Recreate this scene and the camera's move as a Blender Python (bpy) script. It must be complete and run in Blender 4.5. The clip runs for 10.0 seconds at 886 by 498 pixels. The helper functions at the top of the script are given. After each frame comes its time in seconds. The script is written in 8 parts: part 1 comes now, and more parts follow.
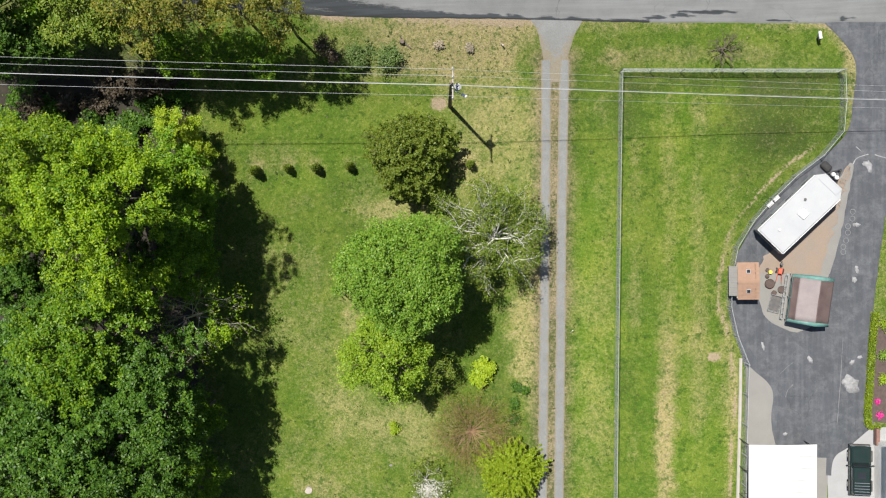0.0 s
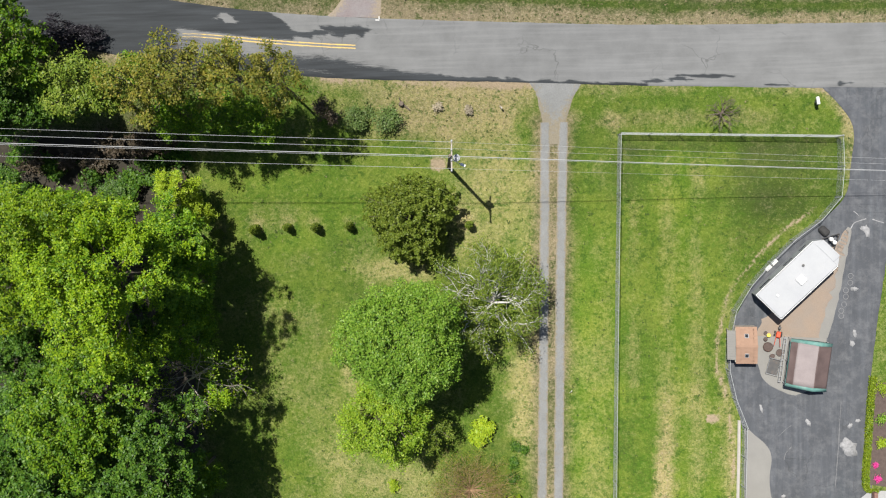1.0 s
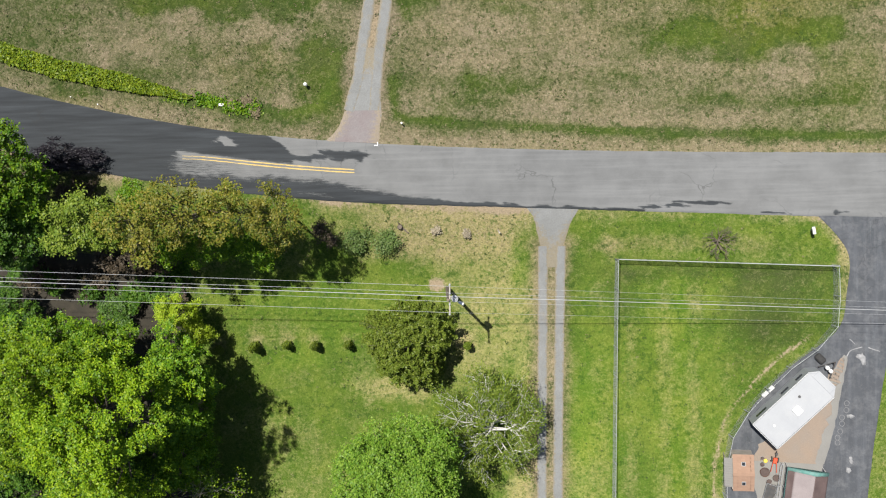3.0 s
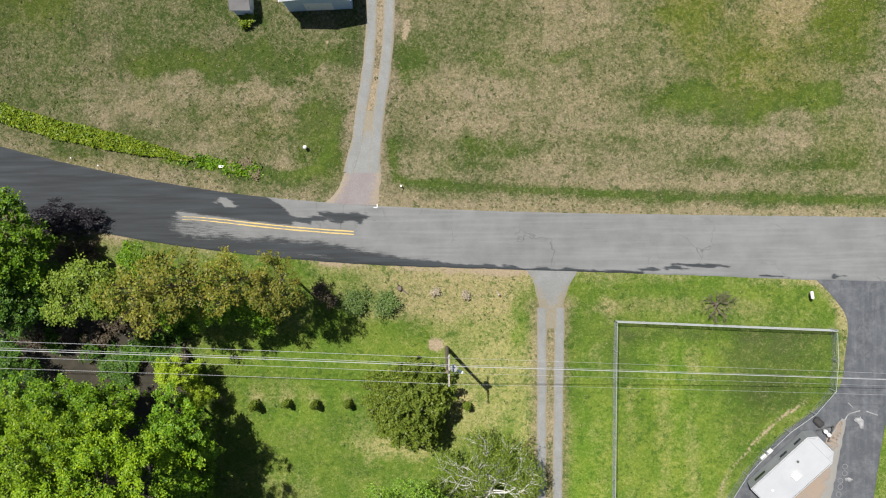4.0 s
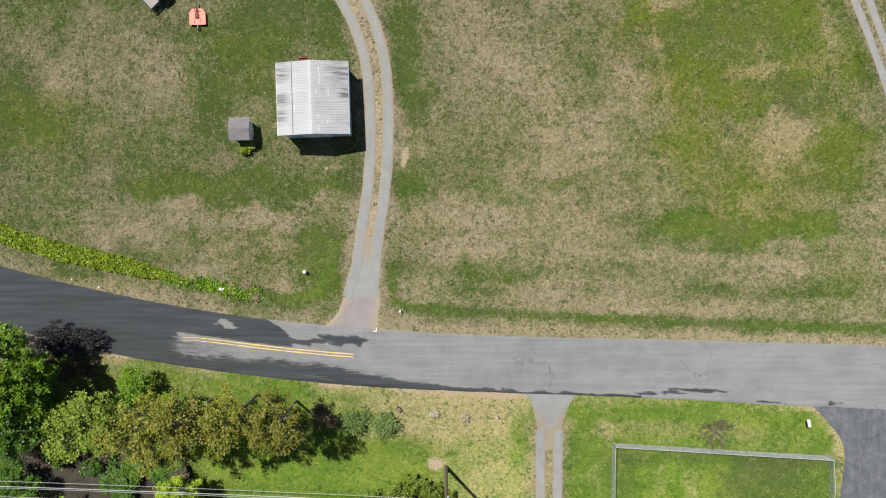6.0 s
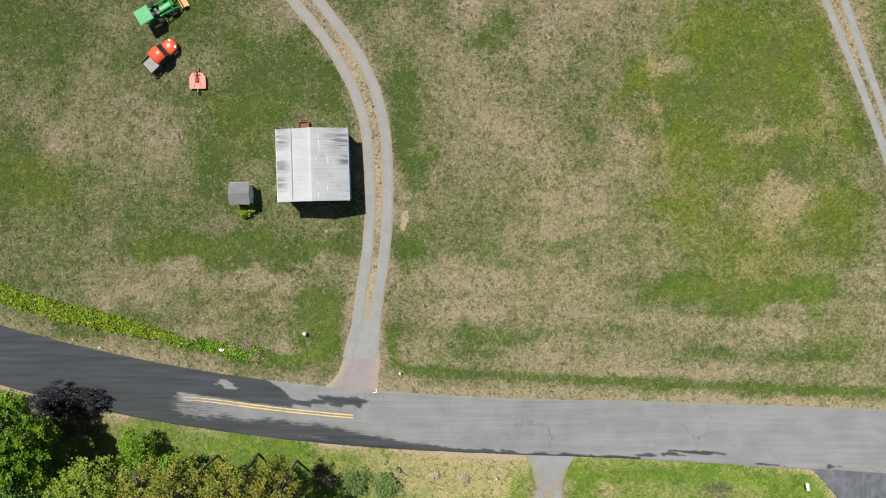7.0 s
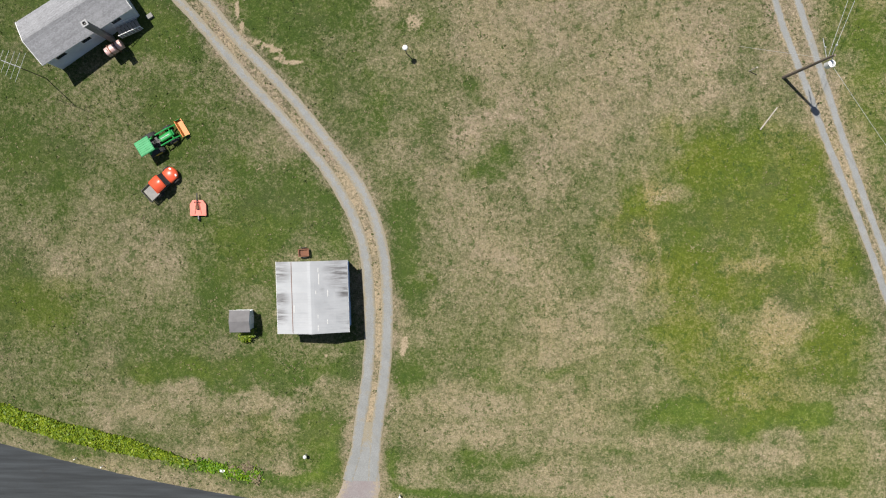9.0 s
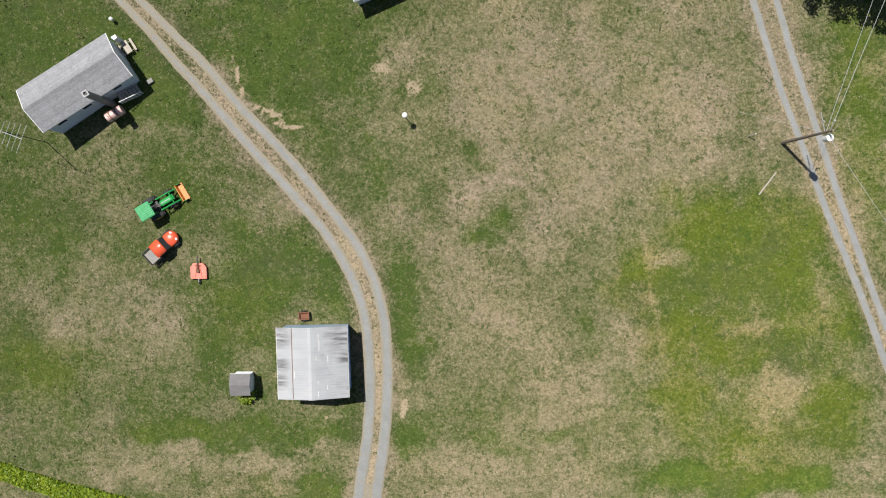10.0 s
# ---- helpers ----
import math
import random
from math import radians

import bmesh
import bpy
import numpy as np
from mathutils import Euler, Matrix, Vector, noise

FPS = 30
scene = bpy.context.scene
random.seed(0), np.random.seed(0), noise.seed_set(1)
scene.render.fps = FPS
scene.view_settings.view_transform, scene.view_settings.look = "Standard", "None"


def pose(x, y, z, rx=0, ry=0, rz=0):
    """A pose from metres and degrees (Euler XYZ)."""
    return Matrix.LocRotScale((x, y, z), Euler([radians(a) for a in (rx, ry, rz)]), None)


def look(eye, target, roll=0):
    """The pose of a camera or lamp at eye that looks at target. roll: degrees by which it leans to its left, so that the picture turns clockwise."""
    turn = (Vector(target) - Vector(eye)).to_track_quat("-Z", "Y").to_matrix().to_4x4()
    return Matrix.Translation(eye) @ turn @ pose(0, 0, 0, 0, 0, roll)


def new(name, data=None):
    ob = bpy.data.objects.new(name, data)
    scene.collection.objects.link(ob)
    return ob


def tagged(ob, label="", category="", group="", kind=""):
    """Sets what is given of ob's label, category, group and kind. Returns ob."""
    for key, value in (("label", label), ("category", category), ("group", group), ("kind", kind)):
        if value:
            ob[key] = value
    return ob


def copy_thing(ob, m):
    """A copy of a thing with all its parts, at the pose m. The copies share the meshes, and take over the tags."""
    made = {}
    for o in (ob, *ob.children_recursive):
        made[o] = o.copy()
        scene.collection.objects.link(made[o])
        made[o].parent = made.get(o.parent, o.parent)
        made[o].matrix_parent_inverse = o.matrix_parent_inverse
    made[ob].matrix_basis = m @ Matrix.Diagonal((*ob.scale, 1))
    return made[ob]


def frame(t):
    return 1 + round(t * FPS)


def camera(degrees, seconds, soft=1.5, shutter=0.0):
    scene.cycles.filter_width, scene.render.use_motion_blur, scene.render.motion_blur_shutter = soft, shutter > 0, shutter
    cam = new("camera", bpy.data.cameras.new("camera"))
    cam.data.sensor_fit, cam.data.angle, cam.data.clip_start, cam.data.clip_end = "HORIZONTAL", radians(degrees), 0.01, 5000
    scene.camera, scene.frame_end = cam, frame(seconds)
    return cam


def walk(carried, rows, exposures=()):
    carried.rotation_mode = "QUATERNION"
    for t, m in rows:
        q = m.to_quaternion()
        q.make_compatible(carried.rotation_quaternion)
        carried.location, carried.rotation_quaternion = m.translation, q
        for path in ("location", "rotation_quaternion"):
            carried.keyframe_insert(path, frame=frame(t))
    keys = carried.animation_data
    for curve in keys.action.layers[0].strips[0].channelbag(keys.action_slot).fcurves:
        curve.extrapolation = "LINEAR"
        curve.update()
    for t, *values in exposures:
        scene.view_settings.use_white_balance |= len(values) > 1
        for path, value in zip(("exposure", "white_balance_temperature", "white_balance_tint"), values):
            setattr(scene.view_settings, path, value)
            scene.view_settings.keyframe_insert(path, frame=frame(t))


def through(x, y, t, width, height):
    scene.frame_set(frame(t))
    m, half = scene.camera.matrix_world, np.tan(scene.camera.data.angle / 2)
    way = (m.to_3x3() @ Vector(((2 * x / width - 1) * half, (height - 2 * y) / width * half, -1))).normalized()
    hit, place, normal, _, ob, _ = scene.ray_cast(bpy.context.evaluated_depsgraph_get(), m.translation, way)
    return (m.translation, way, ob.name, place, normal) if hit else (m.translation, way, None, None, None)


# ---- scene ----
cam = camera(48.5, 10.0, 1.15)
PATH = [
    (0.0, pose(0.000, 0.000, 85.000, -1.366, 0.044, -0.278)),
    (1.0, pose(0.107, 5.454, 85.128, -1.361, 0.046, -0.332)),
    (2.0, pose(0.215, 10.914, 85.256, -1.356, 0.047, -0.386)),
    (3.0, pose(0.322, 16.382, 85.385, -1.352, 0.049, -0.440)),
    (4.0, pose(0.429, 21.857, 85.513, -1.347, 0.051, -0.494)),
    (5.0, pose(0.536, 27.339, 85.641, -1.343, 0.052, -0.548)),
    (6.0, pose(0.642, 32.829, 85.769, -1.338, 0.054, -0.602)),
    (7.0, pose(0.749, 38.325, 85.898, -1.333, 0.056, -0.656)),
    (8.0, pose(0.855, 43.828, 86.026, -1.329, 0.058, -0.710)),
    (9.0, pose(0.962, 49.339, 86.154, -1.324, 0.059, -0.764)),
    (10.0, pose(1.068, 54.857, 86.282, -1.320, 0.061, -0.819)),
]
walk(cam, PATH)

# camera's light: strength of sun and sky
SUN_EL, SUN_AZ = 69.5, -43.0
world = bpy.data.worlds.new("sky")
scene.world = world
world.use_nodes = True
wn = world.node_tree
sky = wn.nodes.new("ShaderNodeTexSky")
sky.sky_type, sky.sun_disc = "NISHITA", False
sky.sun_elevation, sky.sun_rotation = radians(SUN_EL), radians(SUN_AZ % 360)
wn.links.new(sky.outputs[0], wn.nodes["Background"].inputs[0])
wn.nodes["Background"].inputs[1].default_value = 0.058
sun = new("sun", bpy.data.lights.new("sun", "SUN"))
sun.data.energy, sun.data.angle, sun.data.color = 5.0, radians(0.55), (1.0, 0.955, 0.88)
_to = Vector((math.sin(radians(SUN_AZ)) * math.cos(radians(SUN_EL)), math.cos(radians(SUN_AZ)) * math.cos(radians(SUN_EL)), math.sin(radians(SUN_EL))))
sun.matrix_world = look(_to * 200, (0, 0, 0))
scene.view_settings.exposure = 0.5

# ------------------------------------------------------------------ terrain
CO = (-3.12, 5.41, 3.234, -2.257, 0.353, 0.301, 0.107, 0.348, -0.222, 2.317, 0.89)


def sig(v):
    return 1.0 / (1.0 + np.exp(-np.clip(v, -40, 40)))


def terr(x, y):
    """Height of the ground: falls to the west, with a bank below the road."""
    x, y = np.asarray(x, float), np.asarray(y, float)
    X, Y = np.clip(x, -45, 45) / 40, (np.clip(y, -30, 85) - 25) / 40
    terms = (1 + 0 * X, X, Y, X * Y, X * X, Y * Y, X * Y * Y, X * X * Y, Y**3,
             sig((y - 15) / 1.6) * sig((11 - x) / 4), sig((x - 20) / 3) * sig((12 - y) / 5))
    return sum(c * b for c, b in zip(CO, terms))


def tz(x, y):
    return float(terr(x, y))


def slope_pose(x, y, rz=0.0, lift=0.0, scale=1.0):
    """A pose that stands on the ground and leans with it."""
    e = 0.6
    n = Vector((-(tz(x + e, y) - tz(x - e, y)) / (2 * e), -(tz(x, y + e) - tz(x, y - e)) / (2 * e), 1)).normalized()
    lean = Vector((0, 0, 1)).rotation_difference(n).to_matrix().to_4x4()
    return Matrix.Translation((x, y, tz(x, y) + lift)) @ lean @ Matrix.Rotation(radians(rz), 4, "Z") @ Matrix.Scale(scale, 4)


def stand(x, y, rz=0.0, lift=0.0, scale=1.0):
    return Matrix.Translation((x, y, tz(x, y) + lift)) @ Matrix.Rotation(radians(rz), 4, "Z") @ Matrix.Scale(scale, 4)


# ------------------------------------------------------------------ noise in numpy
def vnoise(x, y, seed=0):
    """Smooth value noise in 0..1, one unit a cell."""
    x, y = np.asarray(x, float), np.asarray(y, float)
    xi, yi = np.floor(x).astype(np.int64), np.floor(y).astype(np.int64)
    u, v = x - xi, y - yi
    u, v = u * u * (3 - 2 * u), v * v * (3 - 2 * v)

    def h(a, b):
        n = (a * 374761393 + b * 668265263 + seed * 974634777) & 0x7FFFFFFF
        n = ((n ^ (n >> 13)) * 1274126177) & 0x7FFFFFFF
        return ((n ^ (n >> 16)) & 0xFFFF) / 65535.0

    return (h(xi, yi) * (1 - u) + h(xi + 1, yi) * u) * (1 - v) + (h(xi, yi + 1) * (1 - u) + h(xi + 1, yi + 1) * u) * v


def fbm(x, y, seed=0, octaves=3):
    return sum(vnoise(x * 2**k, y * 2**k, seed + k) * 0.5**k for k in range(octaves)) / sum(0.5**k for k in range(octaves))


# ------------------------------------------------------------------ materials
def base_material(name):
    m = bpy.data.materials.new(name)
    m.use_nodes = True
    return m, m.node_tree.nodes, m.node_tree.links, m.node_tree.nodes["Principled BSDF"]


def math_node(nodes, links, op, a, b, clamp=False):
    n = nodes.new("ShaderNodeMath")
    n.operation, n.use_clamp = op, clamp
    for k, v in enumerate((a, b)):
        if isinstance(v, (int, float)):
            n.inputs[k].default_value = v
        else:
            links.new(v, n.inputs[k])
    return n.outputs[0]


def mix_node(nodes, links, fac, a, b, blend="MIX"):
    n = nodes.new("ShaderNodeMix")
    n.data_type, n.blend_type = "RGBA", blend
    for k, v in ((0, fac), (6, a), (7, b)):
        if isinstance(v, (int, float)):
            n.inputs[k].default_value = v
        elif isinstance(v, tuple):
            n.inputs[k].default_value = (*v[:3], 1)
        else:
            links.new(v, n.inputs[k])
    return n.outputs[2]


def noise_node(nodes, links, vec, scale, detail=3.0, rough=0.55):
    n = nodes.new("ShaderNodeTexNoise")
    n.inputs["Scale"].default_value, n.inputs["Detail"].default_value, n.inputs["Roughness"].default_value = scale, detail, rough
    links.new(vec, n.inputs["Vector"])
    return n.outputs[0]


def ramp_node(nodes, links, fac, lo, hi):
    n = nodes.new("ShaderNodeMapRange")
    n.inputs[1].default_value, n.inputs[2].default_value = lo, hi
    links.new(fac, n.inputs[0])
    return n.outputs[0]


def surf(name, c1, c2, scale=3.0, rough=0.7, metal=0.0, bump=0.02, dirt=None, dirt_amount=0.35, grain=40.0, vary=0.0, world_space=False):
    """Two tones in patches, a fine grain, some dirt of its own shape and a fine relief."""
    m, nodes, links, bsdf = base_material(name)
    vec = nodes.new("ShaderNodeNewGeometry").outputs["Position"] if world_space else nodes.new("ShaderNodeTexCoord").outputs["Object"]
    big = ramp_node(nodes, links, noise_node(nodes, links, vec, scale), 0.3, 0.7)
    fine = noise_node(nodes, links, vec, grain, 2.0)
    col = mix_node(nodes, links, big, c1, c2)
    shade = math_node(nodes, links, "MULTIPLY_ADD", fine, 0.35)
    shade.node.inputs[2].default_value = 0.82
    col = mix_node(nodes, links, 1.0, col, shade, "MULTIPLY")
    if dirt:
        patch = ramp_node(nodes, links, noise_node(nodes, links, vec, scale * 0.6, 5.0, 0.7), 0.52, 0.72)
        col = mix_node(nodes, links, math_node(nodes, links, "MULTIPLY", patch, dirt_amount), col, dirt)
    if vary:
        info = nodes.new("ShaderNodeObjectInfo")
        v = math_node(nodes, links, "MULTIPLY_ADD", info.outputs["Random"], vary)
        v.node.inputs[2].default_value = 1 - vary / 2
        col = mix_node(nodes, links, 1.0, col, v, "MULTIPLY")
    links.new(col, bsdf.inputs["Base Color"])
    bsdf.inputs["Roughness"].default_value, bsdf.inputs["Metallic"].default_value = rough, metal
    if bump:
        b = nodes.new("ShaderNodeBump")
        b.inputs["Strength"].default_value, b.inputs["Distance"].default_value = 0.5, bump
        links.new(fine, b.inputs["Height"])
        links.new(b.outputs[0], bsdf.inputs["Normal"])
    return m


def leaf_material(name, c1, c2, c3, through=0.35, rough=0.48):
    """Leaves: hue by leaf, by clump and by tree, thin enough to let light through."""
    m, nodes, links, bsdf = base_material(name)
    geo = nodes.new("ShaderNodeNewGeometry")
    info = nodes.new("ShaderNodeObjectInfo")
    one = geo.outputs["Random Per Island"]
    clump = ramp_node(nodes, links, noise_node(nodes, links, geo.outputs["Position"], 0.55, 3.0), 0.32, 0.68)
    col = mix_node(nodes, links, clump, c1, c2)
    col = mix_node(nodes, links, math_node(nodes, links, "POWER", one, 2.0), col, c3)
    v = math_node(nodes, links, "MULTIPLY_ADD", info.outputs["Random"], 0.3)
    v.node.inputs[2].default_value = 0.85
    col = mix_node(nodes, links, 1.0, col, v, "MULTIPLY")
    links.new(col, bsdf.inputs["Base Color"])
    bsdf.inputs["Roughness"].default_value = rough
    bsdf.inputs["Specular IOR Level"].default_value = 0.3
    tr = nodes.new("ShaderNodeBsdfTranslucent")
    links.new(mix_node(nodes, links, 1.0, col, (1.0, 1.0, 0.55), "MULTIPLY"), tr.inputs[0])
    ms = nodes.new("ShaderNodeMixShader")
    ms.inputs[0].default_value = through * 0.65
    links.new(bsdf.outputs[0], ms.inputs[1])
    links.new(tr.outputs[0], ms.inputs[2])
    links.new(ms.outputs[0], nodes["Material Output"].inputs[0])
    return m


def ground_material():
    m, nodes, links, bsdf = base_material("grass_ground")
    pos = nodes.new("ShaderNodeNewGeometry").outputs["Position"]

    def attribute(name):
        att = nodes.new("ShaderNodeAttribute")
        att.attribute_name = name
        sep = nodes.new("ShaderNodeSeparateColor")
        links.new(att.outputs["Color"], sep.inputs[0])
        return sep.outputs[0], sep.outputs[1], sep.outputs[2]

    def grain(scale, detail, rough, lo, hi):
        return ramp_node(nodes, links, noise_node(nodes, links, pos, scale, detail, rough), lo, hi)

    def mul(a, b):
        return math_node(nodes, links, "MULTIPLY", a, b)

    def add(a, b):
        return math_node(nodes, links, "ADD", a, b)

    def centred(a, amount):
        return mul(math_node(nodes, links, "SUBTRACT", a, 0.5), amount)

    def mix(fac, a, b):
        return mix_node(nodes, links, fac, a, b)

    dry, lush, bare = attribute("cover")
    moss, rosy, tufted = attribute("tone")
    wide = grain(0.35, 4.0, 0.6, 0.3, 0.7)
    coarse = grain(0.95, 5.0, 0.62, 0.3, 0.7)
    mid = grain(2.3, 5.0, 0.66, 0.3, 0.7)
    fine = grain(4.6, 4.0, 0.7, 0.3, 0.7)
    blade = grain(13.0, 3.0, 0.8, 0.28, 0.72)
    # dry thatch breaks through the green in tufts
    mottle = centred(coarse, 0.34)
    for g, amount in ((mid, 0.40), (fine, 0.38), (blade, 0.34)):
        mottle = add(mottle, centred(g, amount))
    d = add(dry, mul(mottle, math_node(nodes, links, "SUBTRACT", 1.0, mul(lush, 0.6))))
    d = ramp_node(nodes, links, d, 0.10, 0.92)
    green = mix(lush, (0.038, 0.057, 0.014), (0.114, 0.205, 0.018))
    green = mix(moss, green, mix(lush, (0.086, 0.104, 0.011), (0.082, 0.152, 0.010)))
    yellowish = mul(ramp_node(nodes, links, add(wide, mul(mid, 0.35)), 0.5, 1.1), mul(lush, 0.55))
    green = mix(yellowish, green, (0.250, 0.275, 0.050))
    greyish = mul(grain(0.22, 4.0, 0.6, 0.48, 0.66), math_node(nodes, links, "SUBTRACT", 0.7, lush))
    green = mix(greyish, green, (0.070, 0.080, 0.034))
    straw = mix(wide, (0.206, 0.172, 0.108), (0.182, 0.154, 0.112))
    straw = mix(mul(rosy, grain(0.8, 5.0, 0.7, 0.36, 0.66)), straw, (0.285, 0.212, 0.180))
    straw = mix(math_node(nodes, links, "MULTIPLY", lush, 1.2, True), straw, (0.36, 0.315, 0.135))
    straw = mix(mul(moss, 0.7), straw, (0.255, 0.200, 0.070))
    straw = mix(mul(grain(3.4, 4.0, 0.7, 0.50, 0.68), 0.6), straw, (0.120, 0.096, 0.060))
    straw = mix(mul(grain(7.0, 2.0, 0.6, 0.55, 0.66), 0.55), straw, (0.380, 0.325, 0.230))
    col = mix(d, green, straw)
    col = mix(mul(grain(6.5, 2.0, 0.6, 0.60, 0.70), 0.35), col, mix(lush, (0.17, 0.18, 0.06), (0.22, 0.27, 0.05)))
    # rank clumps and low weeds
    clump = add(noise_node(nodes, links, pos, 2.6, 3.0, 0.7), mul(tufted, 0.09))
    col = mix(mul(mul(ramp_node(nodes, links, clump, 0.57, 0.66), lush), 0.85), col, (0.052, 0.130, 0.010))
    weed = grain(1.05, 5.0, 0.8, 0.555, 0.625)
    col = mix(mul(weed, 0.75), col, mix(lush, (0.036, 0.060, 0.013), (0.044, 0.112, 0.010)))
    speck = grain(4.4, 3.0, 0.65, 0.59, 0.67)
    col = mix(mul(speck, 0.7), col, mix(lush, (0.050, 0.066, 0.018), (0.050, 0.110, 0.012)))
    b = ramp_node(nodes, links, add(bare, centred(fine, 0.45)), 0.38, 0.70)
    soil = mix(mid, (0.365, 0.295, 0.205), (0.28, 0.225, 0.150))
    col = mix(b, col, soil)
    v = add(add(mul(blade, 0.62), mul(fine, 0.24)), add(mul(mid, 0.16), 0.42))
    col = mix_node(nodes, links, 1.0, col, v, "MULTIPLY")
    links.new(col, bsdf.inputs["Base Color"])
    bsdf.inputs["Roughness"].default_value = 0.9
    bsdf.inputs["Diffuse Roughness"].default_value = 1.0
    bsdf.inputs["Specular IOR Level"].default_value = 0.15
    bp = nodes.new("ShaderNodeBump")
    bp.inputs["Strength"].default_value, bp.inputs["Distance"].default_value = 0.9, 0.09
    links.new(add(fine, mul(blade, 0.6)), bp.inputs["Height"])
    links.new(bp.outputs[0], bsdf.inputs["Normal"])
    return m


def asphalt_material(name, old, fresh, along=(0.25, 3.0, 1.0), streaks=0.3, scuff=0.0):
    """Worn asphalt; where the sheet carries 'fresh' it is newly sealed and dark; cracks and patches."""
    m, nodes, links, bsdf = base_material(name)
    pos = nodes.new("ShaderNodeNewGeometry").outputs["Position"]
    speck = noise_node(nodes, links, pos, 30.0, 2.0, 0.7)
    cloud = noise_node(nodes, links, pos, 0.5, 5.0, 0.6)
    sm = nodes.new("ShaderNodeMapping")
    sm.inputs["Scale"].default_value = along
    links.new(pos, sm.inputs[0])
    streak = noise_node(nodes, links, sm.outputs[0], 0.9, 4.0, 0.6)
    col = mix_node(nodes, links, ramp_node(nodes, links, cloud, 0.3, 0.7), tuple(c * 0.86 for c in old), tuple(c * 1.1 for c in old))
    col = mix_node(nodes, links, math_node(nodes, links, "MULTIPLY", ramp_node(nodes, links, streak, 0.45, 0.75), streaks), col, tuple(c * 1.45 for c in old))
    att = nodes.new("ShaderNodeAttribute")
    att.attribute_name = "fresh"
    fr = nodes.new("ShaderNodeSeparateColor")
    links.new(att.outputs["Color"], fr.inputs[0])
    worn = math_node(nodes, links, "MULTIPLY_ADD", noise_node(nodes, links, sm.outputs[0], 4.5, 7.0, 0.85), 2.0)
    worn.node.inputs[2].default_value = -1.0
    f = ramp_node(nodes, links, math_node(nodes, links, "ADD", fr.outputs[0], worn), 0.36, 0.66)
    seal = mix_node(nodes, links, ramp_node(nodes, links, streak, 0.35, 0.8), fresh, tuple(c * 2.0 for c in fresh))
    col = mix_node(nodes, links, f, col, seal)
    col = mix_node(nodes, links, math_node(nodes, links, "MULTIPLY", fr.outputs[1], 0.8), col, (0.30, 0.295, 0.285))
    if scuff:
        rub = ramp_node(nodes, links, noise_node(nodes, links, pos, 1.1, 9.0, 0.78), 0.46, 0.72)
        col = mix_node(nodes, links, math_node(nodes, links, "MULTIPLY", rub, scuff), col, (0.205, 0.207, 0.212))
    # fine cracks
    vor = nodes.new("ShaderNodeTexVoronoi")
    vor.feature = "DISTANCE_TO_EDGE"
    vor.inputs["Scale"].default_value = 0.33
    wob = nodes.new("ShaderNodeVectorMath")
    wob.operation = "ADD"
    wn2 = nodes.new("ShaderNodeTexNoise")
    wn2.inputs["Scale"].default_value = 1.1
    links.new(pos, wn2.inputs["Vector"])
    links.new(pos, wob.inputs[0])
    links.new(wn2.outputs[1], wob.inputs[1])
    links.new(wob.outputs[0], vor.inputs["Vector"])
    crack = ramp_node(nodes, links, vor.outputs[0], 0.012, 0.0)
    some = ramp_node(nodes, links, noise_node(nodes, links, pos, 0.16, 2.0), 0.5, 0.6)
    col = mix_node(nodes, links, math_node(nodes, links, "MULTIPLY", math_node(nodes, links, "MULTIPLY", crack, some), 0.5), col, (0.03, 0.03, 0.03))
    v = math_node(nodes, links, "MULTIPLY_ADD", speck, 0.5)
    v.node.inputs[2].default_value = 0.75
    col = mix_node(nodes, links, 1.0, col, v, "MULTIPLY")
    links.new(col, bsdf.inputs["Base Color"])
    bsdf.inputs["Roughness"].default_value = 0.85
    bsdf.inputs["Specular IOR Level"].default_value = 0.3
    bp = nodes.new("ShaderNodeBump")
    bp.inputs["Strength"].default_value, bp.inputs["Distance"].default_value = 0.4, 0.01
    links.new(speck, bp.inputs["Height"])
    links.new(bp.outputs[0], bsdf.inputs["Normal"])
    return m


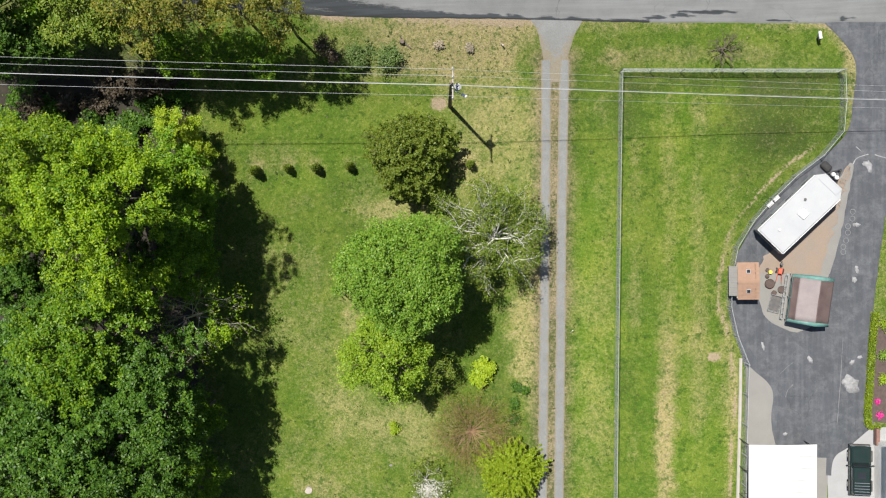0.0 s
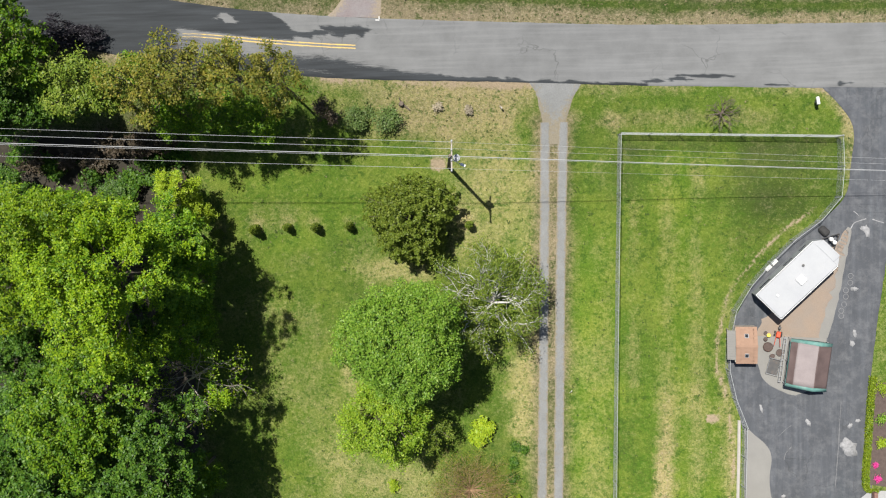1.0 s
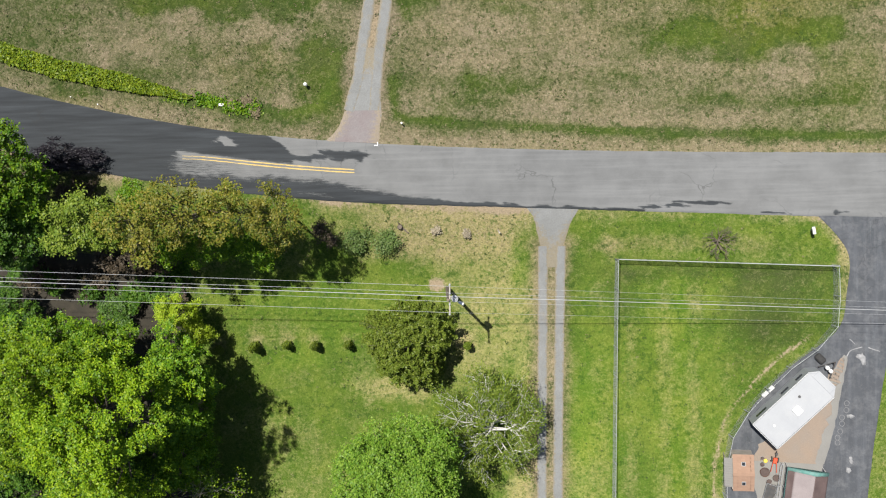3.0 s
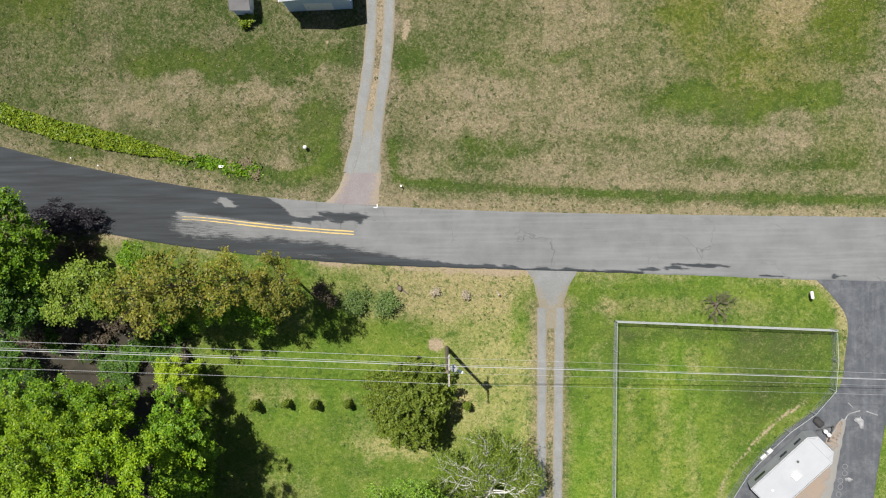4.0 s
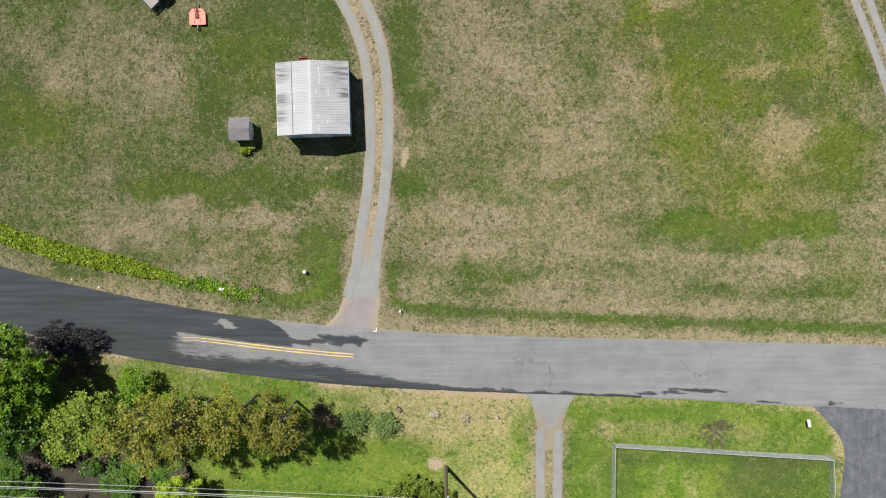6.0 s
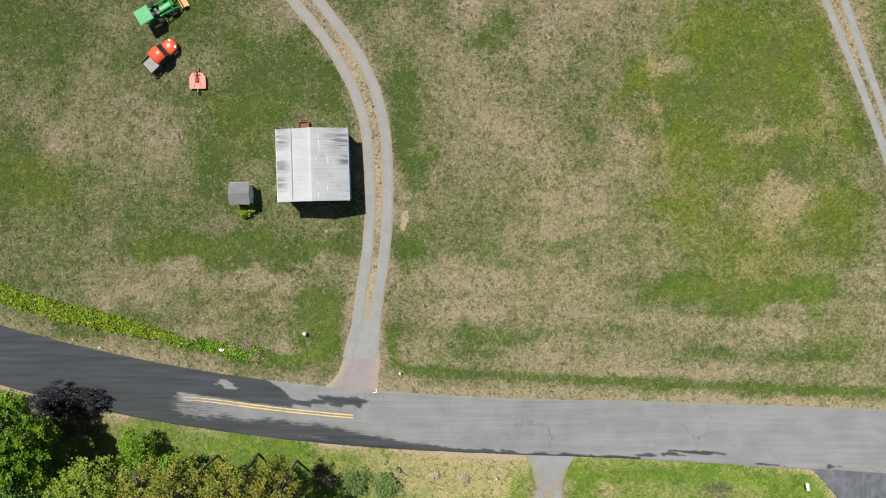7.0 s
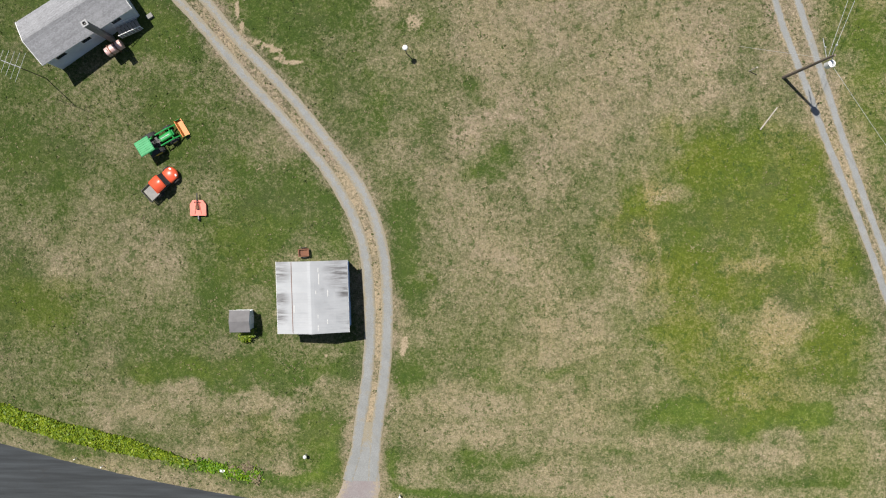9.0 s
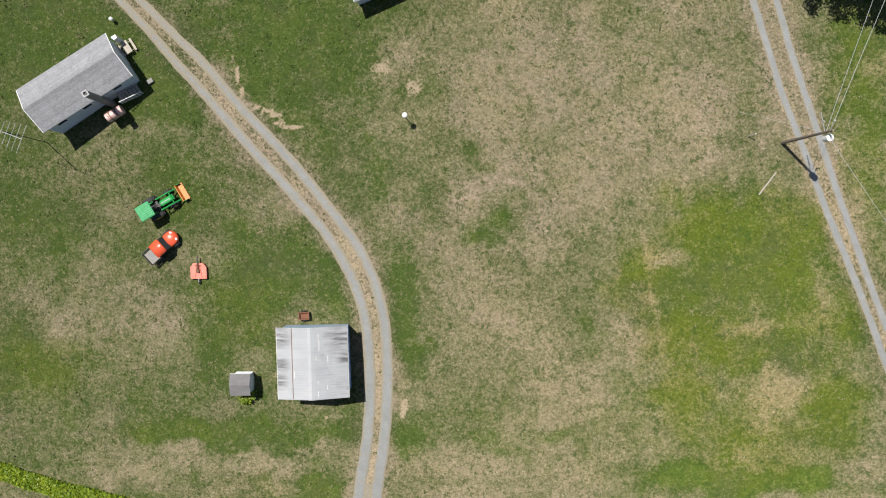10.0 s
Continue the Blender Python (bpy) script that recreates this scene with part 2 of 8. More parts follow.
def gravel_material(name, c1, c2, verge):
    """Crushed stone that thins out into soil and dead grass towards its edges."""
    m, nodes, links, bsdf = base_material(name)
    pos = nodes.new("ShaderNodeNewGeometry").outputs["Position"]
    att = nodes.new("ShaderNodeAttribute")
    att.attribute_name = "edge"
    sep = nodes.new("ShaderNodeSeparateColor")
    links.new(att.outputs["Color"], sep.inputs[0])
    stone = ramp_node(nodes, links, noise_node(nodes, links, pos, 13.0, 3.0, 0.75), 0.3, 0.7)
    cloud = ramp_node(nodes, links, noise_node(nodes, links, pos, 0.9, 4.0, 0.65), 0.3, 0.7)
    col = mix_node(nodes, links, cloud, c1, c2)
    e = math_node(nodes, links, "ADD", sep.outputs[0], math_node(nodes, links, "MULTIPLY", math_node(nodes, links, "SUBTRACT", noise_node(nodes, links, pos, 4.0, 4.0, 0.7), 0.5), 1.7))
    col = mix_node(nodes, links, ramp_node(nodes, links, e, 0.40, 0.74), col, verge)
    patch = ramp_node(nodes, links, noise_node(nodes, links, pos, 0.55, 4.0, 0.7), 0.60, 0.70)
    col = mix_node(nodes, links, math_node(nodes, links, "MULTIPLY", patch, 0.45), col, verge)
    v = math_node(nodes, links, "MULTIPLY_ADD", stone, 0.45)
    v.node.inputs[2].default_value = 0.76
    col = mix_node(nodes, links, 1.0, col, v, "MULTIPLY")
    links.new(col, bsdf.inputs["Base Color"])
    bsdf.inputs["Roughness"].default_value = 0.92
    bp = nodes.new("ShaderNodeBump")
    bp.inputs["Strength"].default_value, bp.inputs["Distance"].default_value = 0.35, 0.02
    links.new(stone, bp.inputs["Height"])
    links.new(bp.outputs[0], bsdf.inputs["Normal"])
    return m


M_GROUND = ground_material()
M_ROAD = asphalt_material("road_asphalt", (0.150, 0.153, 0.154), (0.024, 0.027, 0.030), (0.12, 3.0, 1.0), 0.45)
M_LOT = asphalt_material("lot_asphalt", (0.066, 0.071, 0.080), (0.038, 0.048, 0.054), (3.0, 0.22, 1.0), 0.8, 0.42)
M_GRAVEL = gravel_material("gravel", (0.208, 0.213, 0.211), (0.168, 0.172, 0.168), (0.205, 0.180, 0.132))
M_REDGRAVEL = gravel_material("reddish_gravel", (0.185, 0.155, 0.155), (0.205, 0.190, 0.190), (0.24, 0.20, 0.15))
M_SANDY = surf("sandy_soil", (0.255, 0.195, 0.148), (0.225, 0.190, 0.160), 0.5, 0.95, 0, 0.03, (0.20, 0.150, 0.110), 0.6, 14.0, world_space=True)
# litter brown taken darker, so the shade under the trees is in the colour
M_SHADELITTER = surf("shade_dark_litter", (0.024, 0.021, 0.015), (0.038, 0.033, 0.022), 0.8, 0.95, 0, 0.05, (0.075, 0.058, 0.044), 0.5, 12.0, world_space=True)
M_OLDCONC = surf("grey_gravel_pad", (0.22, 0.215, 0.20), (0.195, 0.19, 0.178), 0.6, 0.9, 0, 0.02, (0.19, 0.185, 0.18), 0.4, 25.0, world_space=True)
M_CONC = surf("concrete", (0.31, 0.315, 0.32), (0.28, 0.28, 0.285), 0.7, 0.85, 0, 0.01, (0.30, 0.29, 0.27), 0.35, 20.0, world_space=True)
M_KERB = surf("pale_kerb", (0.42, 0.39, 0.36), (0.35, 0.33, 0.30), 1.2, 0.85, 0, 0.01, (0.26, 0.235, 0.20), 0.5, 20.0, world_space=True)
M_PALEPATCH = surf("pale_filler", (0.33, 0.33, 0.335), (0.22, 0.22, 0.225), 4.0, 0.9, 0, 0.01, (0.11, 0.115, 0.12), 0.8, 15.0, world_space=True)
M_CHALK = surf("chalk", (0.20, 0.20, 0.205), (0.14, 0.14, 0.145), 6.0, 0.9, 0, 0.004, (0.10, 0.10, 0.10), 0.7, 20.0, world_space=True)
M_YELLOW = surf("worn_yellow_paint", (0.56, 0.385, 0.10), (0.46, 0.34, 0.13), 2.0, 0.7, 0, 0.005, (0.15, 0.15, 0.15), 0.8, 12.0, world_space=True)
M_WHITEPAINT = surf("white_paint", (0.78, 0.78, 0.77), (0.70, 0.70, 0.69), 2.0, 0.5, 0, 0.004, (0.5, 0.48, 0.44), 0.3)
M_WHITEMETAL = surf("white_roof_metal", (0.60, 0.59, 0.57), (0.54, 0.53, 0.515), 0.7, 0.5, 0, 0.004, (0.55, 0.54, 0.52), 0.3)
M_GREYMETAL = surf("grey_painted_metal", (0.36, 0.37, 0.385), (0.31, 0.32, 0.335), 0.8, 0.55, 0.15, 0.004, (0.22, 0.22, 0.22), 0.25)
M_GALV = surf("galvanised_steel", (0.50, 0.51, 0.52), (0.40, 0.41, 0.42), 3.0, 0.45, 0.7, 0.003, (0.3, 0.29, 0.28), 0.3)
M_DARKSTEEL = surf("dark_steel", (0.05, 0.05, 0.052), (0.08, 0.078, 0.075), 3.0, 0.5, 0.5, 0.004, (0.16, 0.08, 0.04), 0.3)
M_RUST = surf("rusty_steel", (0.20, 0.085, 0.045), (0.13, 0.06, 0.04), 4.0, 0.85, 0.2, 0.01, (0.06, 0.04, 0.03), 0.5)
M_RUBBER = surf("tyre_rubber", (0.025, 0.025, 0.026), (0.04, 0.039, 0.038), 5.0, 0.85, 0, 0.01)
M_GLASS = surf("dark_glass", (0.02, 0.024, 0.028), (0.03, 0.034, 0.038), 1.0, 0.06, 0, 0.0)
M_POLE = surf("weathered_pole_wood", (0.15, 0.115, 0.085), (0.21, 0.17, 0.135), 2.5, 0.9, 0, 0.02, (0.08, 0.06, 0.045), 0.5)
M_GREYWOOD = surf("grey_weathered_wood", (0.42, 0.38, 0.33), (0.32, 0.285, 0.245), 3.0, 0.9, 0, 0.01, (0.2, 0.17, 0.14), 0.4)
M_BLUESIDING = surf("light_blue_siding", (0.40, 0.52, 0.66), (0.36, 0.47, 0.60), 0.9, 0.6, 0, 0.004, (0.34, 0.38, 0.42), 0.3)
M_SIDING = surf("pale_siding", (0.62, 0.65, 0.68), (0.55, 0.58, 0.61), 0.9, 0.6, 0, 0.004, (0.4, 0.41, 0.41), 0.3)
M_BARK = surf("grey_brown_bark", (0.17, 0.135, 0.105), (0.11, 0.088, 0.07), 4.0, 0.95, 0, 0.04)
M_PALEBARK = surf("pale_bark", (0.60, 0.585, 0.56), (0.46, 0.445, 0.42), 3.0, 0.9, 0, 0.02, (0.24, 0.22, 0.20), 0.4)
M_TWIG = surf("reddish_twig", (0.33, 0.20, 0.115), (0.38, 0.26, 0.15), 3.0, 0.95, 0, 0.01)
M_BRICK = surf("soot_brick", (0.24, 0.13, 0.10), (0.17, 0.10, 0.085), 5.0, 0.9, 0, 0.01, (0.08, 0.07, 0.065), 0.5)
L_FOREST = leaf_material("broadleaf_spring", (0.096, 0.215, 0.008), (0.038, 0.118, 0.008), (0.230, 0.350, 0.014), 0.36)
L_SPRING = leaf_material("young_yellow_green_leaf", (0.150, 0.272, 0.006), (0.048, 0.140, 0.006), (0.310, 0.420, 0.014), 0.38)
L_LIME = leaf_material("lime_leaf", (0.118, 0.225, 0.012), (0.150, 0.255, 0.014), (0.290, 0.380, 0.030), 0.36)
L_MAPLE = leaf_material("maple_leaf", (0.088, 0.195, 0.015), (0.118, 0.240, 0.018), (0.250, 0.370, 0.045), 0.36)
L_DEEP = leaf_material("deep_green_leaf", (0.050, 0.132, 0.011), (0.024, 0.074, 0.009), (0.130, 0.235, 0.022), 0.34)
L_CLIP = leaf_material("clipped_green_spray", (0.088, 0.140, 0.012), (0.058, 0.105, 0.010), (0.190, 0.235, 0.020), 0.15)
L_YELLOW = leaf_material("yellow_green_leaf", (0.20, 0.315, 0.014), (0.24, 0.35, 0.016), (0.38, 0.46, 0.03), 0.38)
L_COVER = leaf_material("ground_cover_leaf", (0.13, 0.20, 0.012), (0.075, 0.14, 0.010), (0.27, 0.33, 0.02), 0.36)
L_OLIVE = leaf_material("olive_bronze_leaf", (0.158, 0.158, 0.018), (0.075, 0.140, 0.014), (0.290, 0.245, 0.040), 0.38)
L_PALE = leaf_material("pale_green_leaf", (0.125, 0.192, 0.017), (0.085, 0.150, 0.014), (0.245, 0.300, 0.040), 0.36)
L_PURPLE = leaf_material("dark_purple_leaf", (0.010, 0.010, 0.014), (0.014, 0.012, 0.016), (0.026, 0.022, 0.028), 0.15)
L_CONIFER = leaf_material("dark_conifer_spray", (0.094, 0.150, 0.014), (0.125, 0.185, 0.019), (0.230, 0.275, 0.040), 0.28)
L_BLOSSOM = leaf_material("white_blossom", (0.62, 0.60, 0.58), (0.55, 0.54, 0.50), (0.70, 0.69, 0.66), 0.3)
L_BLUE = leaf_material("bluish_shrub_leaf", (0.075, 0.132, 0.032), (0.095, 0.158, 0.038), (0.165, 0.215, 0.065), 0.35)
L_BROWN = leaf_material("brown_brush", (0.080, 0.062, 0.040), (0.060, 0.050, 0.030), (0.130, 0.100, 0.070))
L_WEED = leaf_material("dark_field_weed", (0.038, 0.062, 0.014), (0.050, 0.080, 0.016), (0.075, 0.105, 0.022), 0.2, 0.8)
L_STRAW = leaf_material("dry_grass_blade", (0.20, 0.16, 0.095), (0.16, 0.14, 0.085), (0.26, 0.21, 0.135), 0.25, 0.85)


# ------------------------------------------------------------------ mesh tools
def link_mesh(name, mesh, material, parent=None, label=""):
    mesh.materials.append(material)
    ob = new(name, mesh)
    ob.parent = parent
    if label:
        ob["label"] = label
    return ob


def part(name, bm, material, parent=None, label="", smooth=False):
    me = bpy.data.meshes.new(name)
    bm.normal_update()
    bm.to_mesh(me)
    bm.free()
    if smooth:
        me.shade_smooth()
    return link_mesh(name, me, material, parent, label)


def arrays_mesh(name, verts, faces, material, parent=None, label="", smooth=False):
    """Fast mesh from an (n, 3) array and an (m, k) array of corners."""
    verts, faces = np.asarray(verts, np.float32), np.asarray(faces, np.int32)
    me = bpy.data.meshes.new(name)
    k = faces.shape[1]
    me.vertices.add(len(verts))
    me.vertices.foreach_set("co", verts.ravel())
    me.loops.add(faces.size)
    me.loops.foreach_set("vertex_index", faces.ravel())
    me.polygons.add(len(faces))
    me.polygons.foreach_set("loop_start", np.arange(0, faces.size, k, dtype=np.int32))
    me.update(calc_edges=True)
    me.validate()
    if smooth:
        me.shade_smooth()
    return link_mesh(name, me, material, parent, label)


def thing(name, m, label, category, group="", kind=""):
    """An Empty at the base of a thing, which parents its parts."""
    ob = new(name)
    ob.empty_display_size = 0.3
    ob.matrix_world = m
    return tagged(ob, label, category, group, kind)


def box(bm, size, at=(0, 0, 0), rot=(0, 0, 0), bevel=0.0, taper=1.0):
    """A box centred at 'at', its edges bevelled; taper narrows its top."""
    out = bmesh.ops.create_cube(bm, size=1.0)
    vs = out["verts"]
    for v in vs:
        k = taper if v.co.z > 0 else 1.0
        v.co = Vector((v.co.x * size[0] * k, v.co.y * size[1] * k, v.co.z * size[2]))
    if bevel:
        es = list({e for v in vs for e in v.link_edges})
        res = bmesh.ops.bevel(bm, geom=es, offset=bevel, segments=1, affect="EDGES")
        vs = list({v for f in res["faces"] for v in f.verts} | {v for v in vs if v.is_valid})
    bmesh.ops.transform(bm, matrix=pose(*at, *rot), verts=vs)
    return bm


def cyl(bm, r, h, at=(0, 0, 0), rot=(0, 0, 0), seg=12, r2=None, caps=True):
    out = bmesh.ops.create_cone(bm, cap_ends=caps, segments=seg, radius1=r, radius2=r if r2 is None else r2, depth=h)
    bmesh.ops.transform(bm, matrix=pose(*at, *rot), verts=out["verts"])
    return bm


def rod(bm, a, b, r, seg=6, r2=None):
    """A round bar from a to b."""
    a, b = Vector(a), Vector(b)
    d = b - a
    out = bmesh.ops.create_cone(bm, cap_ends=True, segments=seg, radius1=r, radius2=r if r2 is None else r2, depth=d.length)
    m = Matrix.Translation((a + b) / 2) @ d.to_track_quat("Z", "Y").to_matrix().to_4x4()
    bmesh.ops.transform(bm, matrix=m, verts=out["verts"])
    return bm


def prism(bm, profile, length, axis="y"):
    """A profile of (u, z) points drawn along y (u is x) or x (u is y), centred."""
    ends = []
    for s in (-0.5, 0.5):
        ends.append([bm.verts.new((u, s * length, z) if axis == "y" else (s * length, u, z)) for u, z in profile])
    n = len(profile)
    bm.faces.new(ends[0])
    bm.faces.new(list(reversed(ends[1])))
    for k in range(n):
        bm.faces.new((ends[0][k], ends[1][k], ends[1][(k + 1) % n], ends[0][(k + 1) % n]))
    bmesh.ops.recalc_face_normals(bm, faces=bm.faces[:])
    return bm


def B():
    return bmesh.new()


def spline(points, step=0.5):
    """Catmull-Rom through the points, evenly stepped."""
    p = np.array(points, float)
    q = np.vstack([2 * p[0] - p[1], p, 2 * p[-1] - p[-2]])
    out = []
    for a, b, c, d in zip(q, q[1:], q[2:], q[3:]):
        n = 24
        t = np.linspace(0, 1, n, endpoint=False)[:, None]
        out.append(0.5 * (2 * b + (c - a) * t + (2 * a - 5 * b + 4 * c - d) * t**2 + (3 * b - a - 3 * c + d) * t**3))
    out = np.vstack([*out, p[-1:]])
    s = np.r_[0, np.cumsum(np.linalg.norm(np.diff(out, axis=0), axis=1))]
    n = max(2, int(s[-1] / step) + 1)
    e = np.linspace(0, s[-1], n)
    return np.stack([np.interp(e, s, out[:, k]) for k in range(p.shape[1])], 1)


def sheet(name, left, right, nv, lift, material, ragged=0.0, seed=1, skirt=True):
    """A sheet draped over the ground between two lines of the same count."""
    left, right = np.asarray(left, float), np.asarray(right, float)
    n = len(left)
    s = np.r_[0, np.cumsum(np.linalg.norm(np.diff((left + right) / 2, axis=0), axis=1))]
    across = right - left
    across /= np.linalg.norm(across, axis=1, keepdims=True) + 1e-9
    if ragged:
        left = left + across * ((fbm(s * 1.9, s * 0, seed, 4) - 0.5) * 2 * ragged)[:, None]
        right = right + across * ((fbm(s * 1.9, s * 0, seed + 9, 4) - 0.5) * 2 * ragged)[:, None]
    v = np.linspace(0, 1, nv + 1)
    xy = left[:, None] * (1 - v)[None, :, None] + right[:, None] * v[None, :, None]
    z = terr(xy[..., 0], xy[..., 1]) + lift
    if skirt:
        z[:, 0] -= lift + 0.03
        z[:, -1] -= lift + 0.03
    verts = np.dstack([xy, z]).reshape(-1, 3)
    i = (np.arange(n - 1)[:, None] * (nv + 1) + np.arange(nv)[None]).ravel()
    faces = np.stack([i, i + 1, i + nv + 2, i + nv + 1], 1)
    nrm = np.cross(verts[faces[0, 1]] - verts[faces[0, 0]], verts[faces[0, 3]] - verts[faces[0, 0]])
    if nrm[2] < 0:
        faces = faces[:, ::-1]
    ob = arrays_mesh(name, verts, faces, material, smooth=True)
    ob["kind"] = "structure"
    e = np.tile(np.abs(v * 2 - 1) ** 1.6, n)
    colour_attribute(ob, "edge", np.stack([e, e, e], 1))
    return ob, xy.reshape(-1, 2), s


def lane(name, centre, width, nv, lift, material, ragged=0.0, seed=1, step=0.4, skirt=True):
    c = spline(centre, step)
    t = np.gradient(c, axis=0)
    t /= np.linalg.norm(t, axis=1, keepdims=True)
    nrm = np.stack([-t[:, 1], t[:, 0]], 1)
    w = np.broadcast_to(np.asarray(width, float), len(c)) if np.ndim(width) == 0 else np.interp(np.linspace(0, 1, len(c)), np.linspace(0, 1, len(width)), width)
    return sheet(name, c + nrm * w[:, None] / 2, c - nrm * w[:, None] / 2, nv, lift, material, ragged, seed, skirt)


def colour_attribute(ob, name, rgb):
    a = ob.data.color_attributes.new(name, "FLOAT_COLOR", "POINT")
    full = np.ones((len(rgb), 4), np.float32)
    full[:, :3] = rgb
    a.data.foreach_set("color", full.ravel())


def dist_to(x, y, line):
    """Distance of each (x, y) to a dense polyline of points."""
    line = np.asarray(line)
    best = np.full(np.shape(x), 1e9)
    for px_, py_ in line:
        best = np.minimum(best, (x - px_) ** 2 + (y - py_) ** 2)
    return np.sqrt(best)


# ------------------------------------------------------------------ lines of the plan
ROAD_N = spline([(-110, 49), (-70, 37.5), (-40.5, 29.6), (-29.8, 27.0), (-19.2, 25.1), (-8.9, 24.0), (3.7, 23.2), (20.9, 22.7), (38, 22.3), (70, 21.4), (110, 20)], 0.4)
ROAD_S = spline([(-112, 43), (-71, 31.3), (-41.5, 23.9), (-30.4, 21.3), (-19.4, 19.6), (-8.0, 18.5), (3.7, 18.0), (20.9, 17.35), (38, 16.7), (70, 15.6), (110, 14.2)], 0.4)
_n = 540
ROAD_N = np.stack([np.interp(np.linspace(0, 1, _n), np.linspace(0, 1, len(ROAD_N)), ROAD_N[:, k]) for k in (0, 1)], 1)
ROAD_S = np.stack([np.interp(np.linspace(0, 1, _n), np.linspace(0, 1, len(ROAD_S)), ROAD_S[:, k]) for k in (0, 1)], 1)
S_LEFT = [(9.1, 14.5), (9.15, 8), (9.1, -0.1), (9.05, -10), (8.95, -20), (8.8, -36)]
S_RIGHT = [(10.7, 14.5), (10.65, 8), (10.55, -0.1), (10.5, -10), (10.4, -20), (10.3, -36)]
N_LEFT = [(-8.0, 26.6), (-7.2, 29.2), (-6.8, 31.7), (-6.0, 36.2), (-5.65, 41.3), (-5.9, 46.4), (-6.6, 49.3), (-7.7, 51.8), (-9.3, 54.5), (-12.9, 58.9), (-15.3, 61.6), (-18.7, 65.7), (-20.3, 67.6), (-21.9, 69.4), (-24.0, 72.0), (-26.4, 74.6), (-32, 80.5), (-44, 92)]
N_RIGHT = [(-5.75, 26.6), (-5.5, 29.2), (-5.2, 31.7), (-4.5, 36.2), (-4.1, 41.3), (-4.2, 45.9), (-4.7, 48.8), (-5.6, 51.5), (-7.1, 54.2), (-10.4, 58.6), (-12.8, 61.5), (-16.6, 65.7), (-18.6, 68.2), (-20.0, 69.8), (-21.5, 71.3), (-24.7, 74.6), (-30.3, 80.2), (-42.4, 91.4)]
E_LEFT = [(21.0, 95), (27.3, 73.5), (28.6, 69.3), (29.8, 65.4), (31.65, 60.6), (33.4, 55.8), (35.1, 51.6), (37.0, 46.6), (40.4, 37), (46.4, 22)]
E_RIGHT = [(22.9, 95), (29.2, 73.4), (30.4, 69.2), (31.8, 64.9), (33.5, 59.7), (35.1, 54.9), (36.8, 50.1), (38.3, 46.0), (41.8, 37), (47.8, 22)]
LOT_W = spline([(32.0, 17.2), (33.3, 15.8), (34.7, 13.6), (34.5, 10.3), (33.7, 7.2), (29.6, 3.7), (26.5, -0.1), (24.9, -4.1), (24.8, -8.0), (25.5, -10.4), (26.0, -12.4), (27.3, -14.4), (27.4, -18.6), (27.5, -21.5)], 0.3)
LOT_E = spline([(42.0, 16.8), (39.3, 13.5), (38.4, 8), (37.5, 3), (36.6, -4), (36.1, -9.8), (36.1, -14.6), (36.3, -17.4), (35.0, -19.6), (33.8, -21.5)], 0.3)
LOT_E = np.stack([np.interp(np.linspace(0, 1, len(LOT_W)), np.linspace(0, 1, len(LOT_E)), LOT_E[:, k]) for k in (0, 1)], 1)
FENCE = spline([(33.4, 12.8), (33.2, 7.4), (29.7, 4.1), (26.6, 0.7), (24.9, -2.3), (24.5, -6.8), (25.2, -10.0), (26.0, -12.0)], 2.4)
PATH_DIRT = spline([(31.9, 6.9), (28.6, 4.3), (25.1, -0.1), (24.0, -4.1), (23.9, -7.0), (24.7, -9.9), (25.2, -14.9), (25.0, -19.8), (24.6, -30)], 0.4)


